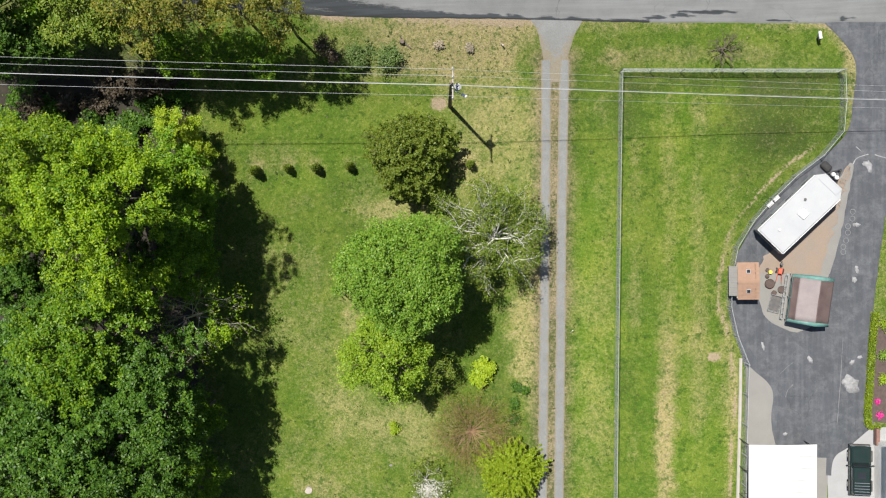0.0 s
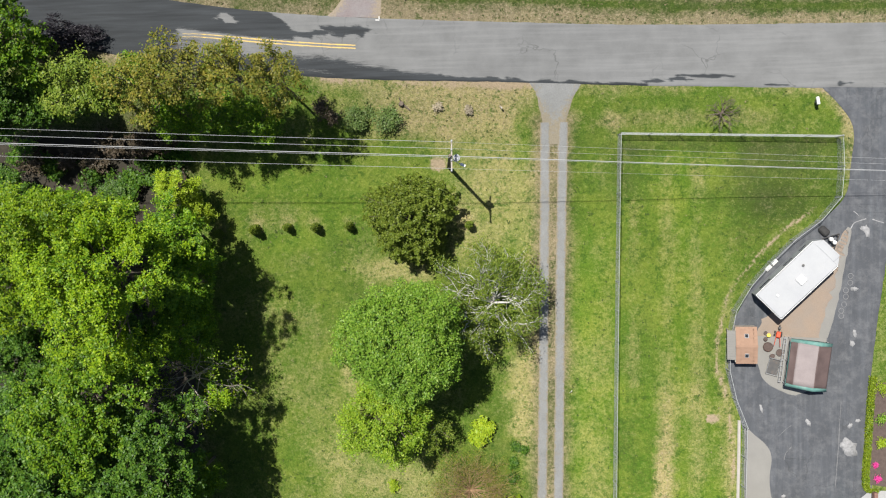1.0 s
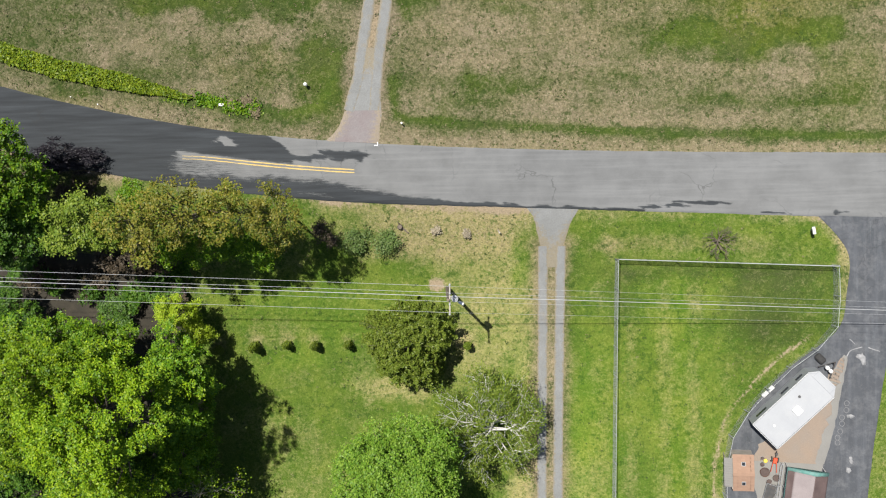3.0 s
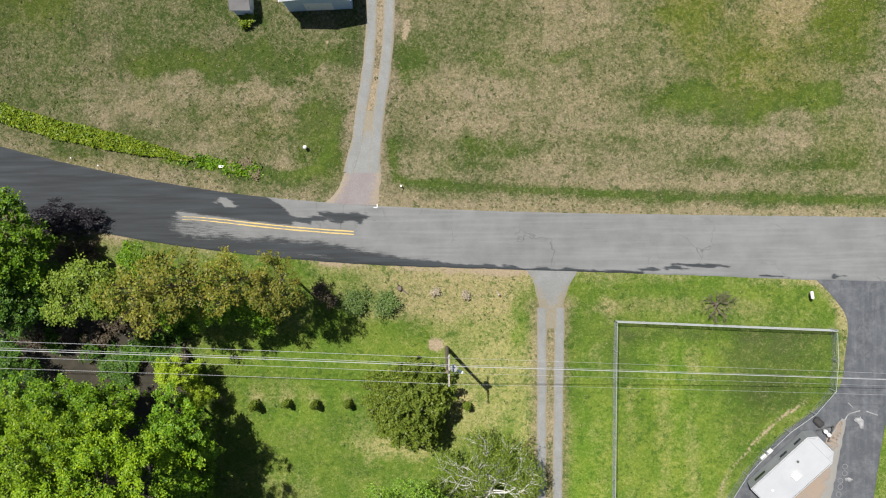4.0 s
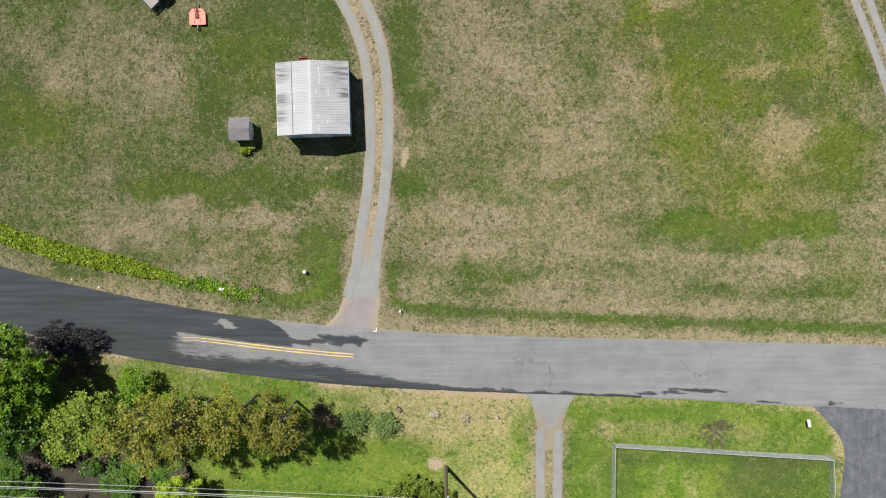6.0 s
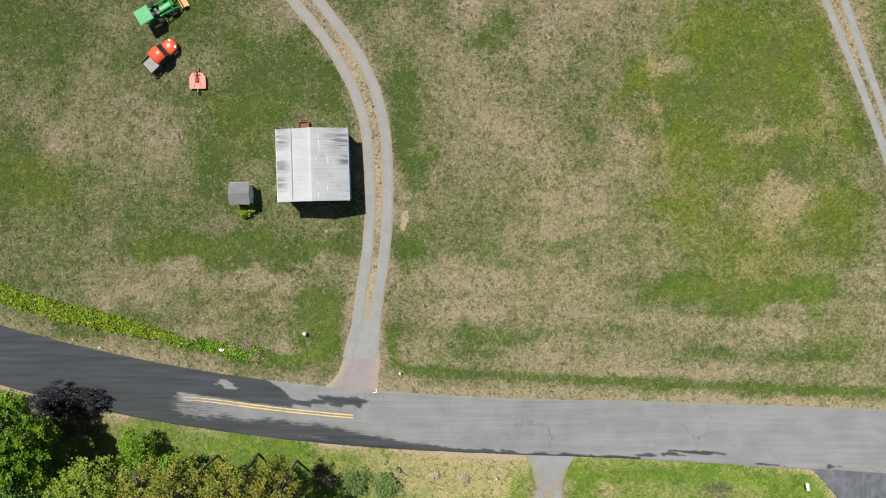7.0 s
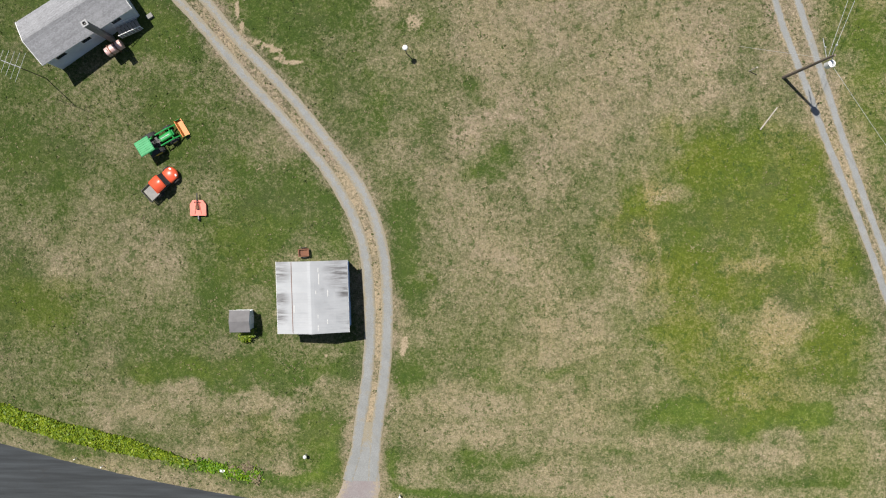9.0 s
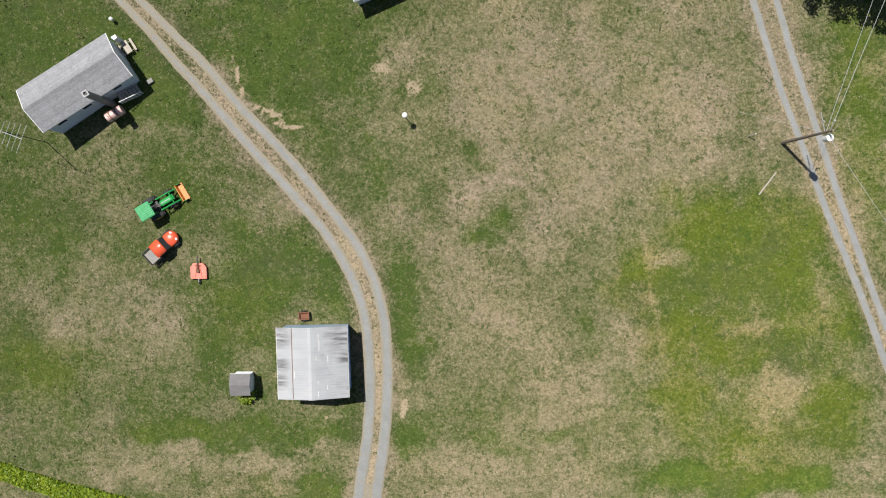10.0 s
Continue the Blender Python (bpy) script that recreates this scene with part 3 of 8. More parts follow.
# ------------------------------------------------------------------ ground
def build_ground():
    def axis(lo, hi, step):
        out = np.geomspace(1, 2600, 26)
        return np.r_[lo - out[::-1], np.arange(lo, hi + 1e-6, step), hi + out]

    xs, ys = axis(-46, 46, 0.36), axis(-34, 86, 0.36)
    gx, gy = np.meshgrid(xs, ys)
    x, y = gx.ravel(), gy.ravel()
    wx = x + (fbm(x * 0.45, y * 0.45, 3) - 0.5) * 4.5
    wy = y + (fbm(x * 0.45, y * 0.45, 13) - 0.5) * 4.5
    north = sig((y - 21) / 0.8)
    big, mid = fbm(x * 0.09, y * 0.09, 21, 4), fbm(x * 0.3, y * 0.3, 31, 4)
    dry = north * (0.41 + 0.07 * np.tanh(x / 12) + 0.3 * (big - 0.5) + 0.75 * (mid - 0.5)) + (1 - north) * (0.12 + 0.5 * (mid - 0.5) + 0.3 * (big - 0.5))
    lush = north * 0.12 + (1 - north) * 0.56
    bare = np.zeros_like(x)

    shift_x, shift_y = fbm(x * 0.45, y * 0.45, 3) - 0.5, fbm(x * 0.45, y * 0.45, 13) - 0.5
    small_x, small_y = fbm(x * 1.6, y * 1.6, 23) - 0.5, fbm(x * 1.6, y * 1.6, 33) - 0.5
    moss = np.zeros_like(x)

    def blob(cx, cy, rx, ry, turn=0.0, soft=0.35, warp=True):
        far = min(4.0, 2.2 * min(rx, ry)) if warp else 0.0
        near = min(1.6, 1.4 * min(rx, ry)) if warp else 0.0
        px_, py_ = x + far * shift_x + near * small_x, y + far * shift_y + near * small_y
        c, s = math.cos(radians(turn)), math.sin(radians(turn))
        u, v = ((px_ - cx) * c + (py_ - cy) * s) / rx, (-(px_ - cx) * s + (py_ - cy) * c) / ry
        return sig((1 - np.sqrt(u * u + v * v)) / soft * 2.2)

    def stretches(rows):
        """Greener, drier or mossier ground: x, y, half sizes, dryness, lushness, moss."""
        nonlocal dry, lush, moss
        for cx, cy, rx, ry, dd, ll, mm in rows:
            k = blob(cx, cy, rx * 1.08, ry * 1.08, 0, 0.5)
            dry = dry + dd * k
            lush = lush + ll * k * np.where(y > 21, 0.35, 1.0)
            moss = np.maximum(moss, mm * k)

    # open field west of the curved drive
    stretches(((-34.0, 72.0, 7.0, 4.5, -0.42, 0.06, 0), (-22.4, 68.8, 3.0, 4.5, -0.46, 0.08, 0), (-11.4, 72.4, 5.4, 4.0, -0.5, 0.12, 0), (-14.0, 68.2, 3.5, 2.5, -0.2, 0.06, 0), (-5.7, 71.3, 2.0, 2.0, -0.3, 0.06, 0), (-22.9, 59.7, 3.5, 2.5, -0.25, 0.02, 0), (-13.1, 51.6, 4.5, 2.5, -0.36, 0.08, 0), (-16.8, 47.9, 3.0, 2.2, -0.3, 0.06, 0.3), (-8.2, 50.1, 1.5, 3.0, -0.4, 0.1, 0), (-13.7, 36.4, 6.4, 1.1, -0.48, 0.12, 0), (-20.4, 37.1, 3.0, 1.0, -0.55, 0.14, 0.3), (-26.8, 36.5, 2.5, 0.9, -0.42, 0.1, 0.3), (-36.5, 42.6, 4.0, 2.5, -0.12, 0.02, 0.4)))
    # drier ground west of the curved drive
    stretches(((-18.7, 62.5, 3.0, 1.8, 0.28, 0, 0), (-27.9, 60.3, 3.5, 2.0, 0.12, 0, 0), (-29.8, 47.2, 5.4, 3.5, 0.26, 0, 0), (-24.4, 45.7, 2.0, 2.7, 0.25, 0, 0), (-34.9, 48.3, 3.0, 3.5, 0.12, 0, 0), (-12.9, 57.5, 3.5, 1.3, 0.2, 0, 0), (-17.4, 33.6, 8.4, 1.1, 0.36, 0, 0), (-29.7, 32.7, 5.4, 1.2, 0.16, 0, 0), (-3.3, 69.8, 1.8, 2.5, 0.3, 0, 0), (-10.0, 55.1, 1.5, 3.0, 0.2, 0, 0)))
    # green stretches east of the curved drive
    stretches(((-6.0, 59.9, 3.0, 2.7, -0.28, 0.06, 0), (-2.7, 47.1, 1.1, 4.2, -0.42, 0.12, 0), (-1.1, 43.1, 1.3, 1.3, -0.3, 0.08, 0), (-2.4, 36.0, 1.5, 1.4, -0.5, 0.16, 0), (4.7, 54.8, 1.8, 1.1, -0.5, 0.12, 0), (8.2, 64.6, 0.6, 0.6, -0.45, 0.14, 0), (3.4, 61.5, 0.9, 0.7, -0.45, 0.1, 0), (4.8, 60.1, 0.7, 0.4, -0.45, 0.1, 0), (1.9, 62.6, 1.3, 1.1, -0.35, 0, 0), (10.7, 36.2, 1.0, 0.6, -0.5, 0.16, 0), (4.5, 36.0, 2.0, 0.8, -0.35, 0.1, 0), (6.7, 36.5, 3.0, 1.5, -0.2, 0.04, 0)))
    # pale and pinkish stretches east of the curved drive
    stretches(((5.8, 67.8, 3.5, 6.4, 0.3, 0, 0), (12.0, 68.2, 5.0, 5.0, 0.12, 0, 0), (14.4, 62.0, 6.9, 5.4, 0.16, 0, 0), (3.2, 57.3, 2.3, 2.3, 0.28, 0, 0), (6.8, 50.9, 4.5, 3.0, 0.22, 0, 0), (4.6, 46.8, 3.5, 3.0, 0.2, 0, 0), (11.4, 39.4, 4.0, 2.2, 0.24, 0, 0), (22.5, 67.5, 4.5, 5.4, 0.12, 0, 0), (9.5, 40.5, 1.7, 0.6, 0.3, 0, 0), (17.3, 60.0, 5.9, 2.5, 0.1, 0, 0)))
    # old tilled plot
    stretches(((23.6, 54.6, 3.5, 2.7, -0.4, 0.16, 0.9), (30.1, 54.5, 3.5, 3.0, -0.46, 0.18, 0.9), (27.4, 50.2, 5.4, 2.5, -0.42, 0.18, 0.8), (17.8, 49.8, 2.2, 3.0, -0.26, 0.05, 0.9), (21.2, 45.3, 3.0, 2.5, -0.16, 0, 0.9), (26.0, 44.8, 4.5, 2.5, -0.26, 0.08, 0.9), (32.0, 45.8, 3.0, 2.5, -0.38, 0.12, 0.8), (22.0, 39.8, 2.5, 3.5, -0.22, 0.04, 0.9), (34.0, 38.9, 2.0, 4.0, -0.42, 0.1, 0.8), (28.0, 34.9, 5.4, 2.5, -0.1, 0.02, 0.8), (29.3, 38.9, 4.0, 3.0, 0.05, 0, 0.7)))
    # bright growth and worn spots of the old plot
    stretches(((21.8, 32.7, 3.0, 1.3, -0.55, 0.22, 0.2), (27.5, 32.3, 2.3, 0.9, -0.45, 0.2, 0.3), (32.3, 32.3, 1.8, 1.0, -0.5, 0.22, 0.3), (27.8, 43.8, 0.4, 1.2, -0.5, 0.24, 0), (17.3, 50.8, 0.8, 1.1, -0.4, 0.16, 0.3), (19.3, 51.6, 2.0, 0.6, 0.6, 0, 0.2), (18.6, 48.3, 0.8, 0.6, 0.6, 0, 0.2), (17.1, 45.3, 1.5, 1.0, 0.32, 0, 0.2), (30.7, 40.4, 2.5, 1.5, 0.28, 0, 0.3), (26.0, 40.4, 2.0, 1.0, 0.22, 0, 0.4), (24.1, 46.8, 0.7, 2.0, 0.25, 0.05, 0.5)))
    # grass beyond the farm lane
    stretches(((36.4, 67.6, 2.0, 5.4, -0.34, 0.16, 0.4), (36.5, 59.1, 2.0, 4.0, -0.3, 0.14, 0.4), (36.8, 67.6, 0.9, 0.7, 0.4, 0, 0), (36.0, 55.4, 0.7, 2.2, 0.4, 0, 0), (37.4, 52.5, 1.2, 2.0, -0.2, 0.1, 0.2)))
    # ground along the road, east
    stretches(((11.2, 32.0, 11.4, 1.8, 0.22, 0, 0), (4.8, 30.6, 4.0, 1.8, 0.24, 0, 0), (3.8, 29.1, 2.0, 0.9, -0.36, 0.1, 0), (6.3, 28.0, 2.0, 0.4, -0.34, 0.1, 0), (13.7, 29.0, 3.0, 1.1, -0.28, 0.06, 0), (2.1, 27.0, 3.0, 0.7, -0.34, 0.08, 0), (22.9, 32.8, 3.0, 1.2, -0.45, 0.16, 0.2), (31.8, 31.9, 1.8, 1.2, -0.5, 0.2, 0.2), (26.7, 31.2, 2.0, 0.9, -0.34, 0.1, 0.2)))
    # straw along the road, east
    stretches(((17.2, 25.5, 3.0, 0.6, 0.36, 0, 0), (24.4, 25.3, 1.7, 0.7, 0.36, 0, 0), (27.2, 28.0, 4.5, 0.5, 0.22, 0, 0), (34.6, 29.0, 3.0, 1.8, -0.28, 0.12, 0.2), (22.5, 27.4, 3.0, 0.5, -0.26, 0.08, 0), (25.3, 26.9, 1.0, 0.4, -0.3, 0.1, 0), (9.2, 26.1, 3.0, 0.5, 0.28, 0, 0), (35.1, 25.6, 3.5, 0.6, -0.2, 0.1, 0)))
    # ground along the road, west
    stretches(((-25.7, 33.3, 8.9, 1.3, 0.2, 0, 0), (-21.4, 34.3, 3.0, 0.9, 0.25, 0, 0), (-10.7, 30.2, 2.0, 2.3, -0.42, 0.14, 0.2), (-9.3, 27.6, 1.4, 1.8, -0.42, 0.14, 0.2), (-14.9, 27.5, 2.5, 0.4, 0.35, 0, 0), (-12.7, 26.1, 2.0, 0.6, -0.32, 0.1, 0), (-35.2, 27.6, 5.4, 0.9, -0.18, 0.06, 0.2), (-16.9, 30.7, 3.0, 1.5, 0.05, 0, 0.3)))
    # lawn between the wood and the drive
    stretches(((-9.6, 8.9, 5.9, 2.0, -0.22, 0.1, 0), (-18.2, 9.6, 3.5, 1.4, -0.18, 0.1, 0), (-14.0, 3.7, 2.5, 1.1, -0.2, 0.14, 0), (-4.4, 1.4, 3.0, 0.8, 0.55, 0.15, 0), (-8.5, -8.5, 0.8, 3.0, 0.45, 0.15, 0), (-13.4, 7.3, 1.5, 0.9, 0.3, 0, 0), (-7.8, -17.3, 3.0, 2.5, 0.32, 0.1, 0), (-2.5, -19.3, 3.0, 1.8, 0.34, 0.1, 0), (-12.3, -25.2, 2.2, 0.9, 0.34, 0, 0), (-12.6, -8.5, 1.8, 6.9, 0.1, 0.04, 0)))
    # rough grass by the drive
    stretches(((4.3, 8.6, 2.8, 4.5, 0.22, 0.04, 0), (7.3, -9.3, 1.0, 5.9, 0.66, 0.3, 0), (7.5, 1.0, 0.8, 3.0, 0.42, 0.25, 0), (7.0, 13.9, 0.9, 2.5, -0.35, 0.05, 0), (-4.3, 12.3, 3.0, 1.0, -0.2, 0, 0), (-9.5, 12.9, 2.5, 1.0, -0.25, 0, 0), (4.8, -13.5, 1.5, 2.0, -0.1, -0.1, 0)))
    # fenced lawn
    stretches(((22.3, 9.6, 2.0, 3.5, 0.22, 0.1, 0.2), (21.0, -1.1, 1.8, 5.4, 0.24, 0.1, 0.3), (18.6, 3.9, 2.0, 3.0, 0.06, 0, 0.3), (19.6, -18.6, 0.8, 5.4, 0.75, 0, 0), (20.8, -10.6, 2.0, 1.5, 0.2, 0.1, 0.3), (17.2, -13.2, 2.0, 3.0, -0.3, -0.08, 0), (16.3, -17.8, 1.0, 4.5, -0.2, -0.1, 0), (22.7, -20.0, 1.8, 3.5, -0.22, 0.06, 0), (29.4, 9.6, 4.2, 2.8, -0.42, -0.30, 0), (28.0, 6.6, 2.6, 1.8, -0.36, -0.26, 0), (27.4, 2.3, 2.0, 2.4, -0.26, -0.16, 0), (24.6, 12.3, 9.4, 0.7, -0.45, -0.28, 0), (16.4, 10.6, 0.9, 2.6, -0.35, -0.22, 0), (20.6, 7.0, 2.2, 4.5, 0.12, 0.06, 0.2)))
    # strips beside the fence
    stretches(((12.4, 9.9, 1.0, 5.0, -0.36, -0.04, 0), (14.4, 14.7, 0.7, 1.0, 0.4, 0, 0), (14.0, -19.9, 1.3, 4.0, 0.16, 0.06, 0.3), (14.1, -5.1, 0.8, 5.0, 0.12, 0.06, 0.3), (20.4, 14.7, 8.4, 0.5, 0.26, -0.1, 0.2), (23.1, 16.0, 9.4, 0.3, -0.4, -0.04, 0), (31.0, 15.2, 1.8, 1.2, -0.2, 0, 0), (34.1, 13.6, 0.5, 2.0, 0.4, 0, 0)))
    # thin rows left by old tilling
    u, v = (x - 24.5) + 0.16 * (y - 50.0), y - 50.0
    inside = sig((8.5 - np.abs(u)) / 0.6) * sig((8.0 - np.abs(v)) / 0.8)
    rows = sig((np.cos(u * 2.25 + 0.8 * shift_y) - 0.80) / 0.06) * sig((fbm(x * 0.9, y * 0.35, 67, 3) - 0.5) / 0.05)
    dry += 0.38 * inside * rows
    cross = sig((0.35 - np.abs(y - 45.3 - 0.12 * (x - 25.0) - 1.2 * small_y)) / 0.1) * sig((5.5 - np.abs(x - 26.0)) / 0.5)
    dry += 0.5 * cross * sig((mid - 0.42) / 0.06)
    k = sig((0.9 - np.abs((x - 36.0) + 0.40 * (y - 47.0))) / 0.3) * sig((y - 30) / 2) * sig((60 - y) / 2)
    dry -= 0.30 * k
    # sun-bleached lower lawns; the last four rows also paint in backscatter brightness
    stretches(((20.5, -17.0, 5.0, 7.5, 0.22, 0.12, 0.1), (12.9, -10.0, 1.9, 13.0, 0.10, 0.28, 0), (-10.5, -16.0, 3.0, 8.0, 0.12, 0.06, 0), (20.5, 0.0, 5.0, 7.0, 0.05, 0.05, 0.1), (5.5, 31.5, 10.0, 4.5, 0.09, 0.04, 0), (12.0, 40.0, 8.0, 6.0, 0.10, 0.04, 0.1), (22.0, 37.0, 8.0, 5.0, 0.06, 0.05, 0.2), (4.0, 40.0, 6.0, 7.0, 0.09, 0.02, 0)))
    # the west field keeps more green
    dry -= 0.07 * sig((-9 - x) / 2.0) * sig((y - 33) / 2.0)
    # faint east-west mowing lines beside the road
    dry += 0.85 * (fbm(x * 0.06, y * 0.9, 63, 3) - 0.5) * sig((y - 25) / 0.8) * sig((38 - y) / 2.0)
    # straw round the clipped evergreens; leaf litter under the wood
    for cx, cy in ((-21.0, 4.8), (-17.5, 5.15), (-14.4, 5.35), (-11.7, 5.35), (-8.6, 5.45), (2.4, 5.5)):
        dry += 0.55 * np.exp(-((np.hypot(x - cx + 0.1, y - cy - 0.35) / 0.75) ** 2))
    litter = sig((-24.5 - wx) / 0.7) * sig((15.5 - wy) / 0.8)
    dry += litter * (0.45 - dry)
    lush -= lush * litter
    # mown stripes of the fenced lawn
    fenced = sig((x - 15.5) / 0.3) * sig((12.6 - y) / 0.3) * sig((27 - x) / 2)
    dry += fenced * 0.20 * np.sin(x * 2.3 + 1.5 * fbm(x * 0.2, y * 0.1, 5)) * (0.3 + 1.2 * fbm(x * 0.3, y * 0.12, 8)) - 0.12 * fenced
    # bank under the road, straw coloured
    bare += 0.22 * mid * sig((wx + 7) / 1.0) * sig((7.0 - wx) / 0.6) * sig((wy - 14.6) / 0.5) * sig((18.6 - y) / 0.4)
    dry += 0.72 * sig((wx + 8) / 1.0) * sig((7.6 - wx) / 0.6) * sig((wy - 14.0) / 0.5) * sig((18.6 - y) / 0.4)
    k = sig((wx - 1.0) / 1.5) * sig((9.0 - wx) / 0.8) * sig((wy - 1) / 1.5) * sig((15 - wy) / 1.5)
    dry += 0.34 * k
    lush += 0.18 * k
    # verges
    dn, ds = dist_to(x, y, ROAD_N[::2]), dist_to(x, y, ROAD_S[::2])
    worn = np.clip(2.4 * (fbm(x * 0.22, y * 0.22, 55, 3) - 0.28), 0, 1.2)
    west, east = sig((-9 - x) / 2.0), sig((x - 11) / 1.0)
    dry += (0.6 - 0.25 * west) * np.exp(-((dn / 0.9) ** 2)) * (0.6 + 0.8 * mid)
    dry += (0.75 - 0.35 * east) * worn * np.exp(-((ds / 0.7) ** 2)) * (0.6 + 0.8 * mid)
    bare += 0.85 * (1 - 0.6 * east) * worn * np.exp(-((ds / 0.5) ** 2)) * (0.4 + mid) + (0.30 * np.exp(-((ds / 0.8) ** 2)) + 0.40 * sig((mid - 0.5) / 0.06) * np.exp(-((ds / 3.0) ** 2))) * sig((wx + 8) / 1.0) * sig((7.2 - wx) / 0.6) + 0.4 * (1 - 0.7 * west) * worn * np.exp(-((dn / 0.4) ** 2)) * (0.4 + mid)
    between = spline([((a[0] + b[0]) / 2, (a[1] + b[1]) / 2) for a, b in zip(N_LEFT, N_RIGHT)], 0.5)
    k = np.exp(-((dist_to(x, y, between) / 0.5) ** 2)) * sig((y - 30) / 2.0) * sig((72 - y) / 2.0)
    dry += 0.25 * k
    bare += 0.34 * k * (0.5 + mid)
    ditch = dist_to(x, y, spline([(-4.2, 29), (-3.9, 27), (-2.8, 25.8), (6.2, 25.1), (16.1, 24.5), (25.7, 24.1), (45, 23.3)], 0.5)) 
    k = np.exp(-((ditch / 0.42) ** 2))
    dry -= 0.85 * k
    lush += 0.10 * k
    ditch = dist_to(x, y, spline([(-25, 28.0), (-19.1, 27.2), (-12.9, 26.6), (-10.0, 28.0), (-9.0, 31.5)], 0.5))
    k = np.exp(-((ditch / 0.45) ** 2))
    dry -= 0.75 * k
    lush += 0.14 * k
    for line, width in ((S_LEFT, 1.0), (S_RIGHT, 1.0), (N_LEFT, 1.0), (N_RIGHT, 1.0), (E_LEFT, 0.9), (E_RIGHT, 0.9)):
        d = dist_to(x, y, spline(line, 0.6))
        k = np.exp(-((d / width) ** 2))
        dry += 0.6 * k * (0.4 + mid)
        lush -= 0.85 * lush * k
        bare += 0.55 * np.exp(-((d / 0.75) ** 2)) * (0.3 + mid)
    k = np.exp(-((dist_to(x, y, PATH_DIRT) / 0.28) ** 2))
    dry += 0.5 * k
    bare += 0.8 * k * (0.6 + 0.45 * mid)
    k = np.exp(-((dist_to(x, y, LOT_W[::2]) / 0.5) ** 2)) * sig((y - 7) / 1.5)
    dry += 0.6 * k
    bare += 0.45 * k
    # worn and bare spots
    for cx, cy, rx, ry, turn, amount in (
        (23.5, -11.6, 0.6, 0.4, 10, 1.2), (-0.4, 11.0, 0.75, 0.65, 0, 1.1), (-2.7, 38.9, 0.35, 1.0, -12, 1.1), (-4.1, 68.4, 0.9, 0.7, 0, 0.9), (-1.4, 66.7, 0.8, 0.8, 0, 0.95),
        (19.5, 51.4, 1.1, 0.45, 4, 0.7), (-9.6, 37.9, 0.35, 0.2, -30, 1.1), (-13.8, 64.9, 1.3, 0.20, -22, 1.6), (-12.1, 63.6, 1.2, 0.20, -12, 1.6), (-16.4, 67.8, 0.18, 1.6, 12, 1.5), (31.8, 40.5, 1.0, 0.9, 0, 0.5),
        (-12.2, 46.9, 1.0, 0.4, 0, 0.6), (22.5, 47.2, 0.5, 0.3, 20, 0.6), (17.4, 49.4, 0.7, 0.3, 60, 0.55), (24.2, 53.2, 0.6, 0.25, 0, 0.55), (27.5, 45.5, 0.5, 0.3, 30, 0.5), (29.5, 51.0, 0.4, 0.3, 0, 0.55), (18.2, 46.2, 0.4, 0.5, 0, 0.5), (25.5, 50.2, 0.4, 0.3, 50, 0.5),
    ):
        jag = 1 + 0.9 * (fbm(x * 2.2, y * 2.2, 17, 3) - 0.5)
        bare += amount * 0.8 * blob(cx, cy, rx * jag, ry * jag, turn, 0.5, False)
    ring = np.abs(np.hypot(x - 13.4, y - 46.0) - 0.5)
    dry -= 0.6 * np.exp(-((ring / 0.2) ** 2))
    rgb = np.stack([np.clip(dry, 0.04, 0.84 + 0.14 * np.maximum(1 - north, np.exp(-((dn / 1.0) ** 2)))), np.clip(lush, 0, 1), np.clip(bare, 0, 1)], 1)
    z = terr(x, y) + (fbm(x * 0.5, y * 0.5, 41, 3) - 0.5) * 0.035
    nx = len(xs)
    i = (np.arange(len(ys) - 1)[:, None] * nx + np.arange(nx - 1)[None]).ravel()
    ob = arrays_mesh("ground", np.stack([x, y, z], 1), np.stack([i, i + 1, i + nx + 1, i + nx], 1), M_GROUND, smooth=True)
    tagged(ob, "mown grass field with dry straw patches and bare spots", "ground", kind="structure")
    colour_attribute(ob, "cover", rgb)
    rosy = np.clip(0.5 + 1.6 * (fbm(x * 0.16, y * 0.16, 91, 3) - 0.5), 0, 1) * north * (0.35 + 0.65 * sig((y - 42) / 5))
    tufted = blob(17.0, -15.5, 1.6, 8.0) + 0.6 * blob(16.3, 3.0, 0.9, 10.0) + 0.7 * blob(25.0, 11.6, 9.0, 1.0) + 0.6 * blob(28.0, 4.0, 4.0, 5.0)
    colour_attribute(ob, "tone", np.stack([np.clip(moss, 0, 1), rosy, np.clip(tufted, 0, 1)], 1))


build_ground()


